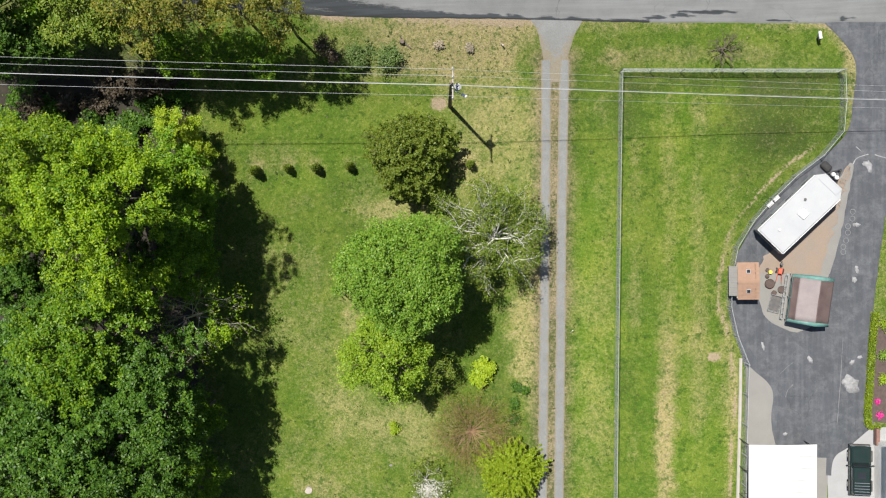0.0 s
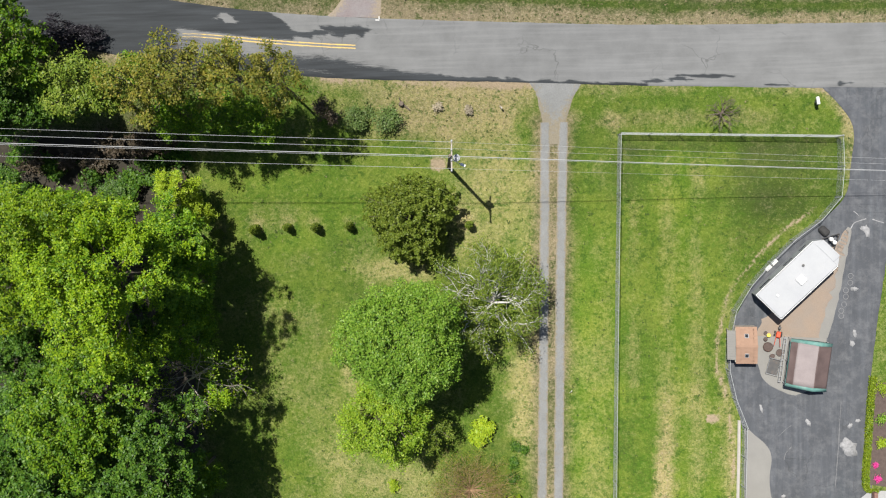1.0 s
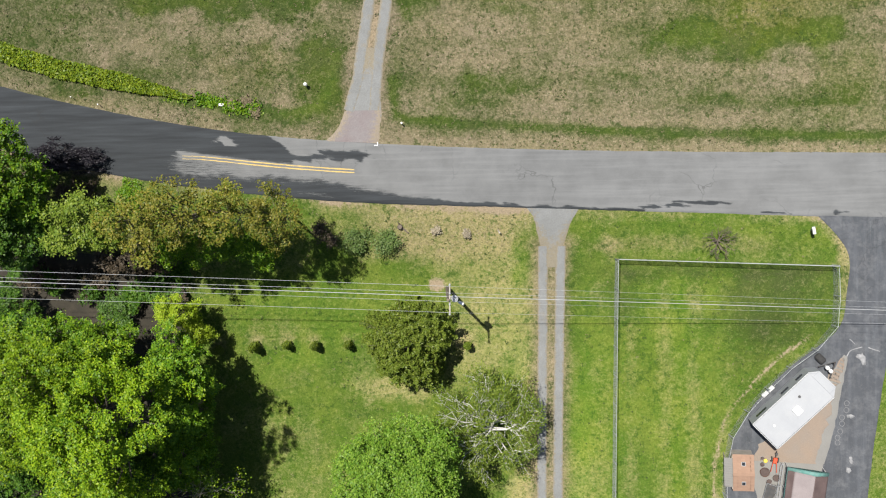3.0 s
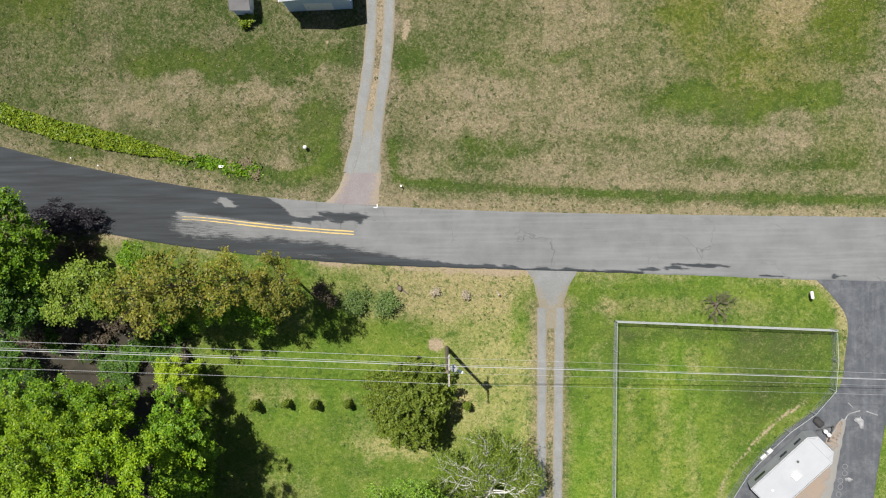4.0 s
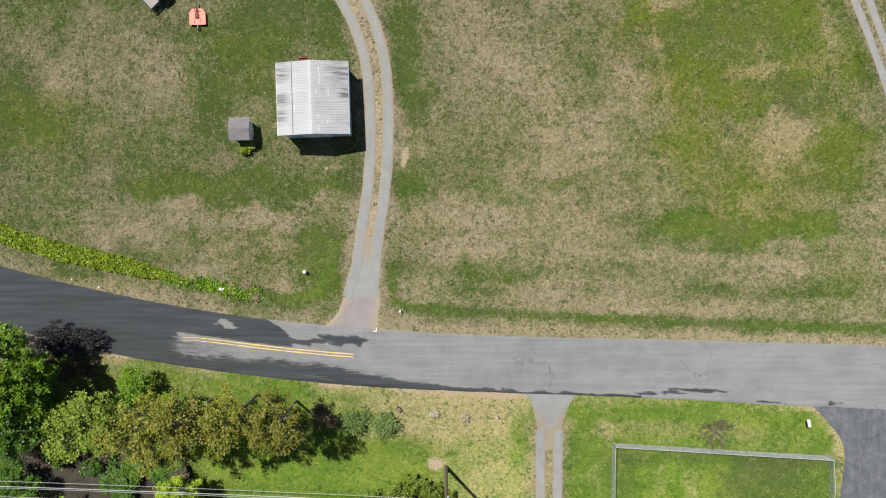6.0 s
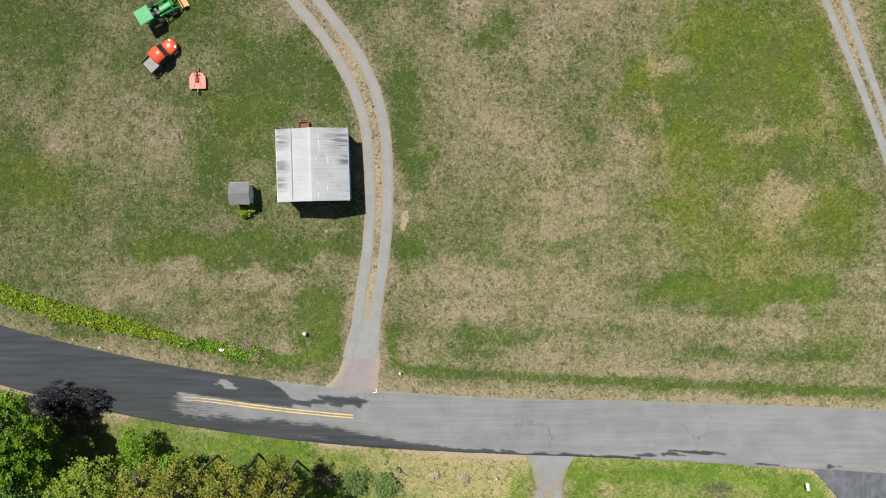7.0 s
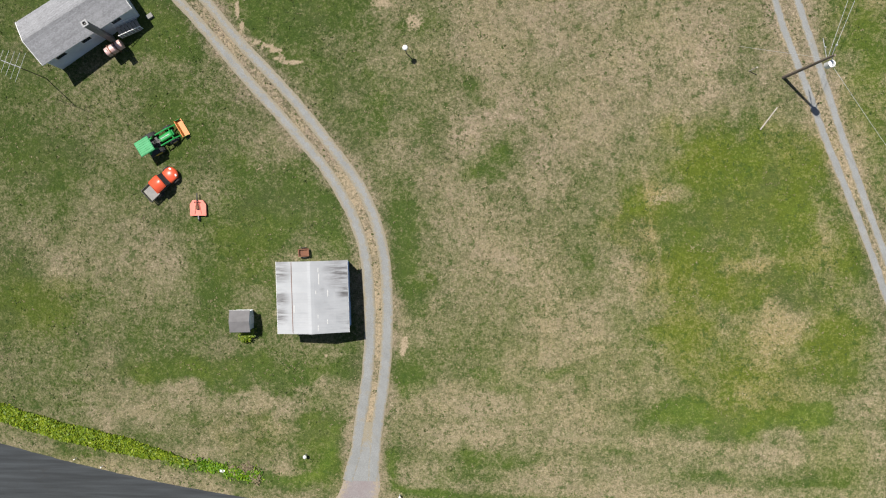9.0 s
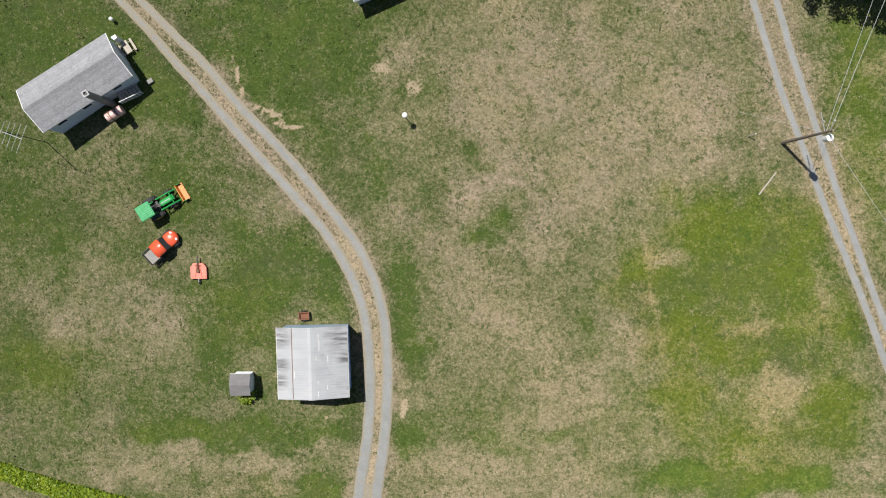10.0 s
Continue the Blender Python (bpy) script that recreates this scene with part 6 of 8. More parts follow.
def insulator(parent, at):
    bm = B()
    cyl(bm, 0.02, 0.14, (0, 0, 0.07), seg=6)
    for k, r in enumerate((0.075, 0.085, 0.06)):
        cyl(bm, r, 0.05, (0, 0, 0.14 + 0.055 * k), seg=10, r2=r * 0.6)
    p = part("insulator", bm, M_CERAMIC, parent)
    p.location = at


POLE1_Z = 14.55
pole = thing("utility_pole", stand(0.6, 10.75), "weathered wooden utility pole with crossarm and transformer", "utility pole", "utility poles")
bm = B()
cyl(bm, 0.19, POLE1_Z + 0.8, (0, 0, POLE1_Z / 2 - 0.1), seg=12, r2=0.11)
part("pole", bm, M_POLE, pole)
bm = B()
box(bm, (0.11, 2.45, 0.13), (0.13, 0, POLE1_Z - 0.25), bevel=0.01)
part("crossarm", bm, M_GREYWOOD, pole, "grey weathered crossarm")
bm = B()
for s in (-1, 1):
    rod(bm, (0.13, s * 0.75, POLE1_Z - 0.3), (0.12, 0, POLE1_Z - 0.95), 0.018)
part("brace", bm, M_GALV, pole)
for y in (-1.12, -0.35, 0.45, 1.12):
    insulator(pole, (0.13, y, POLE1_Z - 0.18))
bm = B()
cyl(bm, 0.25, 0.85, (0.52, -0.05, POLE1_Z - 2.1), seg=18)
cyl(bm, 0.27, 0.05, (0.52, -0.05, POLE1_Z - 1.66), seg=18)
cyl(bm, 0.25, 0.07, (0.52, -0.05, POLE1_Z - 1.6), seg=18, r2=0.12)
tr = part("transformer", bm, M_GREYMETAL, pole, "light grey transformer can")
bm = B()
cyl(bm, 0.035, 0.22, (0.52, 0.0, POLE1_Z - 1.5), seg=8)
part("bushing", bm, M_CERAMIC, tr)
bm = B()
rod(bm, (0, 0, POLE1_Z - 3.6), (0.9, -0.45, POLE1_Z - 3.2), 0.03)
arm = part("lamp_arm", bm, M_GALV, pole)
bm = B()
box(bm, (0.5, 0.24, 0.12), (1.05, -0.52, POLE1_Z - 3.2), (0, 0, -26), 0.03, 0.8)
part("lamp_head", bm, M_WHITEPAINT, arm, "white street lamp head")
P1 = Vector((0.73, 10.75, tz(0.6, 10.75) + POLE1_Z))
for y, dz, r in ((-0.98, 0.1, 0.0115), (-0.14, 0.1, 0.0115), (0.52, 0.1, 0.013), (1.02, 0.1, 0.013), (0.1, -1.9, 0.026)):
    a = P1 + Vector((0, y, dz))
    wire("overhead_wire", a, (-56, 12.9 + y * 1.1, a.z - 1.6), 0.7, r, "bright aluminium overhead wire")
    wire("overhead_wire", a, (58, 8.55 + y * 0.7, a.z + 1.2), 0.7, r if dz < 0 else r * 0.55, "bright aluminium overhead wire")

POLE2_Z = 10.7
pole2 = thing("utility_pole", stand(29.75, 61.5), "dark wooden utility pole with white transformer by the lane", "utility pole", "utility poles")
bm = B()
cyl(bm, 0.15, POLE2_Z + 0.8, (0, 0, POLE2_Z / 2 - 0.1), seg=12, r2=0.085)
part("pole", bm, M_POLE, pole2)
bm = B()
cyl(bm, 0.26, 0.95, (0.28, -0.42, POLE2_Z - 1.5), seg=18)
cyl(bm, 0.27, 0.05, (0.28, -0.42, POLE2_Z - 1.02), seg=18)
cyl(bm, 0.25, 0.1, (0.28, -0.42, POLE2_Z - 0.96), seg=18, r2=0.14)
tr = part("transformer", bm, M_WHITEPAINT, pole2, "white transformer can")
bm = B()
cyl(bm, 0.04, 0.25, (0.28, -0.42, POLE2_Z - 0.8), seg=8)
part("bushing", bm, M_CERAMIC, tr)
bm = B()
rod(bm, (0, 0, POLE2_Z - 1.3), (-0.35, 1.5, POLE2_Z - 1.1), 0.03)
rod(bm, (-0.2, 0.8, POLE2_Z - 1.2), (-0.2, 0.8, POLE2_Z - 0.95), 0.05)
part("bracket", bm, M_GALV, pole2, "pale metal standoff bracket")
bm = B()
rod(bm, (0, 0, POLE2_Z - 0.35), (0.12, 0.75, POLE2_Z + 0.15), 0.025)
rod(bm, (0, 0, POLE2_Z - 0.35), (0.3, -0.75, POLE2_Z - 0.45), 0.02)
part("top_arm", bm, M_GALV, pole2)
insulator(pole2, (0.12, 0.72, POLE2_Z + 0.12))
P2 = Vector((29.75, 61.5, tz(29.75, 61.5) + POLE2_Z))
wire("overhead_wire", P2 + Vector((0.0, 0.1, -1.0)), (40.5, 92, P2.z + 1.5), 0.6, 0.014, "thin overhead wire running off along the lane")
wire("overhead_wire", P2 + Vector((0.12, 0.75, 0.25)), (42.5, 92, P2.z + 2.2), 0.6, 0.014, "thin overhead wire running off along the lane")
wire("overhead_wire", P2 + Vector((0.2, -0.2, -1.3)), (46, 38, P2.z - 1.0), 0.5, 0.012, "thin overhead wire running off over the field")
wire("guy_wire", P2 + Vector((-0.05, 0.05, -1.5)), (26.2, 64.2, tz(26.2, 64.2)), 0.02, 0.01, "steel guy wire anchored in the field", 6)


def stake(x, y, h, lean, label, r=0.03, material=None):
    ob = thing("marker_post", stand(x, y), label, "post")
    bm = B()
    rod(bm, (0, 0, -0.15), (lean[0], lean[1], h), r, 6, r * 0.85)
    part("post", bm, material or M_WHITEPAINT, ob)
    bm = B()
    cyl(bm, r * 1.4, 0.04, (lean[0], lean[1], h + 0.01), seg=8)
    part("cap", bm, material or M_WHITEPAINT, ob)


stake(26.9, 62.1, 1.5, (0.25, 0.1), "short pale leaning post in the field", 0.045, M_GREYWOOD)
bm = B()
rod(bm, (-0.75, -0.95, 0.06), (0.72, 0.95, 0.09), 0.055, 6)
tagged(part("pipe_length", bm, M_GREYWOOD), "pale length of pipe lying on the grass", "pipe").matrix_world = stand(28.6, 58.1)


# ------------------------------------------------------------------ buildings
def gable_house(name, m, L, W, eave, ridge, wall_mat, roof_mat, label, over=0.25, courses=0, panels=0, windows=(), doors=(), foundation=1.2, category="house"):
    """Walls with two gables, a pitched roof along x, windows and doors as (side, along, sill height, width, height)."""
    ob = thing(name, m, label, category)
    t = 0.14
    for s in (-1, 1):
        bm = B()
        box(bm, (L, t, eave + foundation), (0, s * (W / 2 - t / 2), (eave - foundation) / 2))
        wall = part("wall", bm, wall_mat, ob)
        bm = B()
        for k in range(int(eave / 0.25)):
            box(bm, (L - 0.01, 0.025, 0.02), (0, s * (W / 2 + 0.008), 0.2 + 0.25 * k))
        part("siding_lap", bm, wall_mat, wall)
        bm = B()
        prof = [(-W / 2 + t + 0.003, -foundation), (W / 2 - t - 0.003, -foundation), (W / 2 - t - 0.003, eave), (0, ridge - 0.12), (-W / 2 + t + 0.003, eave)]
        prism(bm, prof, t, "x")
        bmesh.ops.translate(bm, vec=(s * (L / 2 - t / 2 - 0.003), 0, 0), verts=bm.verts[:])
        part("gable_wall", bm, wall_mat, ob)
    pitch = math.atan2(ridge - eave, W / 2)
    run = (W / 2 + over) / math.cos(pitch)
    for s in (-1, 1):
        bm = B()
        box(bm, (L + 2 * over, run, 0.09), (0, 0, 0), bevel=0.01)
        roof = part("roof", bm, M_GREYWOOD if panels else roof_mat, ob)
        mid = Vector((0, s * (W / 2 + over) / 2, ridge - math.tan(pitch) * (W / 2 + over) / 2 + 0.03))
        roof.matrix_local = Matrix.Translation(mid) @ Matrix.Rotation(-s * pitch, 4, "X")
        if courses:
            step = run / courses
            for k in range(courses):
                bm = B()
                box(bm, (L + 2 * over + 0.03, step * 1.15, 0.022), (0, s * (run / 2 - step * (k + 0.5)), 0.062), (s * 2.0, 0, 0))
                part("shingle_course", bm, roof_mat, roof)
        if panels:
            w = (L + 2 * over) / panels
            mesh = None
            for k in range(panels):
                for c, (f0, f1) in enumerate(((0.0, 0.36), (0.35, 1.0)) if s < 0 else ((0.0, 1.0),)):
                    bm = B()
                    ln = run * (f1 - f0)
                    box(bm, (w - 0.006, ln, 0.018), (0, 0, 0))
                    for q in range(4):
                        box(bm, (0.035, ln - 0.002, 0.03), (-w / 2 + w * (q + 0.5) / 4, 0, 0.02))
                    yy = -run / 2 + run * (f0 + f1) / 2
                    p = part("roof_panel", bm, roof_mat, roof)
                    p.location = (-(L + 2 * over) / 2 + w * (k + 0.5), yy if s > 0 else yy, 0.06 + 0.012 * c)
    bm = B()
    for s in (-1, 1):
        box(bm, (L + 2 * over + 0.02, 0.3, 0.03), (0, s * 0.13, ridge + 0.105 - 0.13 * math.tan(pitch)), (-s * math.degrees(pitch), 0, 0))
    part("ridge_cap", bm, roof_mat, ob)
    for s in (-1, 1):
        bm = B()
        box(bm, (L + 2 * over + 0.04, 0.06, 0.13), (0, s * (W / 2 + over + 0.02), eave - math.tan(pitch) * over), bevel=0.012)
        part("gutter", bm, M_WHITEPAINT, ob, "white gutter")
    if courses > 10:
        for e in (-1, 1):
            for s in (-1, 1):
                bm = B()
                box(bm, (0.05, run + 0.02, 0.16), (0, 0, 0), bevel=0.01)
                rake = part("rake_board", bm, M_WHITEPAINT, ob, "white rake board")
                mid = Vector((e * (L / 2 + over + 0.04), s * (W / 2 + over) / 2, ridge - math.tan(pitch) * (W / 2 + over) / 2 + 0.03))
                rake.matrix_local = Matrix.Translation(mid) @ Matrix.Rotation(-s * pitch, 4, "X")
    for side, along, sill, w, h in windows:
        bm = B()
        y = side * (W / 2)
        for dx, dz, sx, sz in ((0, h / 2, w + 0.14, 0.07), (0, -h / 2, w + 0.18, 0.08), (-w / 2, 0, 0.07, h), (w / 2, 0, 0.07, h)):
            box(bm, (sx, 0.07, sz), (along + dx, y + side * 0.02, sill + h / 2 + dz), bevel=0.008)
        fr = part("window", bm, M_WHITEPAINT, ob, "white framed window")
        bm = B()
        box(bm, (w - 0.02, 0.02, h - 0.02), (along, y + side * 0.012, sill + h / 2))
        part("pane", bm, M_GLASS, fr)
    for end, along, w, h in doors:
        bm = B()
        box(bm, (0.05, w, h), (end * (L / 2 + 0.015), along, h / 2), bevel=0.01)
        d = part("door", bm, M_WHITEPAINT, ob, "white painted door")
        bm = B()
        cyl(bm, 0.03, 0.08, (end * (L / 2 + 0.07), along + w * 0.38, h * 0.48), (0, 90, 0), 8)
        part("handle", bm, M_CHROME, d)
    return ob


# grey barn, ridge running north and south
_zb = tz(-10.2, 43.6)
BARN = gable_house("barn", Matrix.Translation((-10.15, 43.55, _zb)) @ Matrix.Rotation(radians(90.8), 4, "Z"), 5.65, 5.55, 4.1, 5.0, M_BLUESIDING, M_BARNROOF,
            "barn with stained grey sheet metal roof and light blue walls", 0.2, 0, 7, ((1, 0.8, 1.6, 0.8, 0.9), (-1, -1.0, 1.6, 0.8, 0.9)), ((-1, 0, 2.4, 2.5),), category="barn")


# white seam tape on the barn roof
for bx, by, ln in ((-9.55, 45.85, 0.35), (-9.5, 45.1, 0.9), (-9.75, 44.0, 0.3), (-8.8, 43.9, 0.55), (-9.6, 42.0, 0.3), (-8.85, 41.55, 0.4), (-9.6, 41.0, 0.5), (-11.62, 42.6, 0.6)):
    bz = _zb + 5.0 + 0.14 - abs(bx + 10.15) * (0.9 / 2.775)
    bm = B()
    box(bm, (0.055, ln, 0.006), (0, 0, 0))
    tape = part("seam_tape", bm, M_WHITEMETAL, BARN)
    tape.matrix_world = Matrix.Translation((bx, by, bz)) @ Matrix.Rotation(math.atan(0.9 / 2.775) * (1 if bx > -10.15 else -1), 4, "Y")


bm = B()
box(bm, (0.045, 5.95, 0.012), (0, 0, 0), bevel=0.003)
seam = part("roof_seam", bm, M_RUST, BARN, "dark rusty lap seam")
seam.matrix_world = Matrix.Translation((-11.8, 43.55, _zb + 5.0 + 0.145 - 1.65 * (0.9 / 2.775))) @ Matrix.Rotation(radians(0.8), 4, "Z") @ Matrix.Rotation(-math.atan(0.9 / 2.775), 4, "Y")


# little hut beside the barn with a weed bush against it
gable_house("garden_hut", stand(-16.85, 41.35, 0), 1.5, 1.6, 2.35, 2.65, M_SIDING, surf("grey_hut_roof", (0.115, 0.11, 0.112), (0.15, 0.145, 0.148), 1.5, 0.8, 0, 0.01, (0.1, 0.1, 0.1), 0.4), "small hut with dark grey roof and pale walls", 0.12, 6, 0, (), ((1, 0, 0.75, 1.7),), 0.6, "shed")
bush("weed_bush", stand(-16.6, 39.9), L_COVER, "leafy weeds growing against the hut", 71, 0.75, 1.1, 800, 0.15)

# cabin on the north-west
CAB = Matrix.Translation((-29.5, 67.2, tz(-28.5, 66.0) - 0.1)) @ Matrix.Rotation(radians(31.5), 4, "Z")
gable_house("cabin", CAB, 8.35, 3.7, 3.75, 4.85, M_SIDING, M_SHINGLE, "narrow cabin with grey shingle roof and pale blue siding", 0.2, 15, 0,
            ((-1, 2.6, 2.2, 0.9, 0.9), (-1, -0.4, 2.2, 0.9, 0.9), (-1, -2.9, 2.2, 1.0, 0.9), (1, 1, 2.0, 0.9, 0.9)), ((1, 0.2, 0.9, 2.05),), 1.2)


def cab(x, y, z=0.0, rz=0.0):
    return CAB @ Matrix.Translation((x, y, z)) @ Matrix.Rotation(radians(rz), 4, "Z")


def at_cab(x, y, rz=0.0):
    p = cab(x, y).translation
    return stand(p.x, p.y, 31.5 + rz)


ob = thing("chimney", at_cab(1.05, -2.2), "tall square masonry chimney against the cabin wall", "chimney")
bm = B()
box(bm, (0.42, 0.40, 7.2), (0, 0, 3.1), bevel=0.01)
stack = part("stack", bm, surf("weathered_block", (0.27, 0.25, 0.235), (0.21, 0.195, 0.185), 3, 0.9, 0, 0.01, (0.1, 0.09, 0.085), 0.5), ob)
bm = B()
for k in range(30):
    box(bm, (0.432, 0.412, 0.012), (0, 0, 0.3 + 0.21 * k))
part("mortar_course", bm, M_OLDCONC, stack)["kind"] = "stuff"
bm = B()
for sx, sy, w, d in ((0, 0.19, 0.54, 0.14), (0, -0.19, 0.54, 0.14), (0.2, 0, 0.14, 0.24), (-0.2, 0, 0.14, 0.24)):
    box(bm, (w, d, 0.14), (sx, sy, 6.75), bevel=0.012)
cap = part("cap", bm, M_CONC, ob, "pale concrete cap")
bm = B()
cyl(bm, 0.125, 0.3, (0, 0, 6.78), seg=14, caps=False)
cyl(bm, 0.12, 0.02, (0, 0, 6.66), seg=14)
part("flue", bm, M_DARKSTEEL, cap, "soot-black flue opening")

# heating oil tank on legs
ob = thing("oil_tank", at_cab(1.0, -3.35, 0), "faded pink oil tank on a steel stand beside the cabin", "tank")
bm = B()
prism(bm, [(0.36 * math.cos(a), 1.45 + (0.24 if math.sin(a) > 0 else -0.24) + 0.36 * math.sin(a)) for a in np.linspace(0.01, 6.27, 22)], 1.5, "x")
tank = part("tank_body", bm, M_TANK, ob, smooth=False)
bm = B()
for x in (-0.35, 0.25):
    box(bm, (0.09, 0.745, 1.25), (x, 0, 1.45), bevel=0.01)
part("strap", bm, M_RUST, tank, "rusty strap")
bm = B()
cyl(bm, 0.05, 0.25, (0.2, 0, 2.12), seg=8)
cyl(bm, 0.03, 0.35, (-0.5, 0, 2.15), seg=8)
part("filler_pipe", bm, M_DARKSTEEL, tank)
for x in (-0.6, 0.6):
    for y in (-0.28, 0.28):
        bm = B()
        rod(bm, (x, y * 1.2, -0.1), (x * 0.95, y, 1.0), 0.028)
        part("leg", bm, M_DARKSTEEL, ob)

# steps with rails on the long side, deck and picnic bench at the gable
ob = thing("entry_steps", at_cab(3.1, -2.4), "white railed wooden steps along the cabin wall", "steps")
for k in range(6):
    bm = B()
    box(bm, (0.28, 0.95, 0.045), (-1.0 + 0.3 * k, 0, 0.95 - 0.16 * k), bevel=0.006)
    part("tread", bm, M_GREYWOOD, ob)
for y in (-0.48, 0.48):
    bm = B()
    rod(bm, (-1.15, y, 1.85), (0.75, y, 0.95), 0.03)
    part("handrail", bm, M_WHITEPAINT, ob)
    bm = B()
    box(bm, (2.0, 0.04, 0.2), (-0.25, y, 0.45), (0, 28, 0))
    part("stringer", bm, M_GREYWOOD, ob)
    for k in range(7):
        bm = B()
        box(bm, (0.05, 0.05, 1.1), (-1.1 + 0.3 * k, y, 1.35 - 0.145 * k))
        part("baluster", bm, M_WHITEPAINT, ob)
ob = thing("picnic_bench", at_cab(4.85, 0.95, 90) @ Matrix.Scale(0.8, 4), "weathered grey picnic table beside the cabin", "picnic table")
for k in range(4):
    bm = B()
    box(bm, (1.4, 0.17, 0.04), (0, -0.28 + 0.185 * k, 0.74), bevel=0.006)
    part("plank", bm, M_GREYWOOD, ob)
for y in (-0.72, 0.72):
    bm = B()
    box(bm, (1.4, 0.24, 0.04), (0, y, 0.44), bevel=0.006)
    part("seat", bm, M_GREYWOOD, ob)
for x in (-0.5, 0.5):
    for s in (-1, 1):
        bm = B()
        rod(bm, (x, s * 0.65, -0.02), (x, s * 0.22, 0.73), 0.045, 4)
        part("leg", bm, M_GREYWOOD, ob)
    bm = B()
    box(bm, (0.05, 1.6, 0.09), (x, 0, 0.4))
    part("cross_beam", bm, M_GREYWOOD, ob)
for x, y, sx, sy, h, mt, nm, lb in ((4.9, -2.4, 0.5, 0.35, 0.3, M_OLDCONC, "storage_box", "small grey metal box on the grass"), (4.65, 1.75, 0.4, 0.3, 1.9, M_WHITEPAINT, "meter_cabinet", "white meter cabinet on the gable wall")):
    ob = thing(nm, at_cab(x, y), lb, "box")
    bm = B()
    box(bm, (sx, sy, h), (0, 0, h / 2), bevel=0.02)
    part("body", bm, mt, ob)
    bm = B()
    box(bm, (sx + 0.03, sy + 0.03, 0.04), (0, 0, h + 0.015), bevel=0.01)
    part("lid", bm, mt, ob)

# aerial on a tall mast
ob = thing("tv_aerial", stand(-33.6, 62.7), "tall dark mast with a many-armed television aerial", "aerial")
bm = B()
rod(bm, (0, 0, -0.2), (0.1, 0.1, 9.2), 0.04, 8)
part("mast", bm, M_DARKSTEEL, ob)
bm = B()
rod(bm, (-1.6, 0.75, 9.1), (1.7, -0.55, 9.1), 0.025)
boom = part("boom", bm, M_WIRE, ob)
for k in range(9):
    t = k / 8
    c = Vector((-1.55 + 3.2 * t, 0.73 - 1.26 * t, 9.12))
    half = 0.45 + 0.75 * t
    bm = B()
    rod(bm, c - Vector((0.36, 0.93, 0)) * half, c + Vector((0.36, 0.93, 0)) * half, 0.012, 5)
    part("element", bm, M_WIRE, boom)

# second cabin at the north
gable_house("cabin", Matrix.Translation((-3.0, 77.4, tz(-3, 77) - 0.2)) @ Matrix.Rotation(radians(21), 4, "Z"), 8.0, 5.0, 2.6, 3.9, M_SIDING, M_SHINGLE, "pale cabin with grey shingle roof at the field's end", 0.25, 14, 0, ((-1, 1.5, 1.0, 1.0, 0.9), (-1, -2.0, 1.0, 1.0, 0.9)), ((1, 0, 0.9, 2.0),), 1.2)

# lamp post and small white fixtures
ob = thing("yard_lamp", stand(-2.05, 64.1), "white globe yard lamp on a slim post", "lamp post")
bm = B()
cyl(bm, 0.045, 2.5, (0, 0, 1.15), seg=8)
part("post", bm, M_DARKSTEEL, ob)
bm = B()
bmesh.ops.create_icosphere(bm, subdivisions=2, radius=0.24, matrix=Matrix.Translation((0, 0, 2.55)))
part("globe", bm, M_WHITEPAINT, ob, "white globe", True)
for x, y, h, lb in ((-11.75, 28.9, 0.9, "white topped vent pipe in the verge"), (-27.0, 72.9, 0.9, "white topped vent pipe beside the lane")):
    ob = thing("vent_pipe", stand(x, y), lb, "pipe")
    bm = B()
    cyl(bm, 0.13, h, (0, 0, h / 2 - 0.05), seg=12)
    part("pipe", bm, M_GALV, ob)
    bm = B()
    cyl(bm, 0.17, 0.14, (0, 0, h), seg=14, r2=0.08)
    part("cap", bm, M_WHITEPAINT, ob)
ob = thing("roadside_sign", stand(-19.5, 27.35), "small white board lying in the verge", "sign")
bm = B()
box(bm, (0.44, 0.22, 0.05), (0, 0, 0.3), (6, 0, -4), 0.008)
board = part("board", bm, M_WHITEPAINT, ob)
bm = B()
for k in (-0.1, 0.02, 0.11):
    box(bm, (0.06, 0.1, 0.006), (k, 0, 0.332), (6, 0, -4))
part("marking", bm, M_DARKSTEEL, board, "dark unreadable marks")
for s in (-0.2, 0.2):
    bm = B()
    rod(bm, (s, 0, -0.1), (s, 0, 0.29), 0.02)
    part("leg", bm, M_GREYWOOD, ob)
stake(-33.4, 28.3, 0.7, (0, 0.02), "thin white road marker post", 0.035)
stake(-30.9, 27.6, 0.7, (0.02, 0.0), "thin white road marker post", 0.04)
stake(-3.3, 25.4, 0.8, (0.0, -0.03), "dark marker post with white top", 0.06, M_WHITEPAINT)
stake(5.1, 16.0, 0.6, (0.12, -0.25), "short leaning grey stake on the bank", 0.06, M_GREYWOOD)

stake(11.4, -9.75, 0.9, (0.05, 0.35), "thin white leaning stake beside the drive", 0.03)
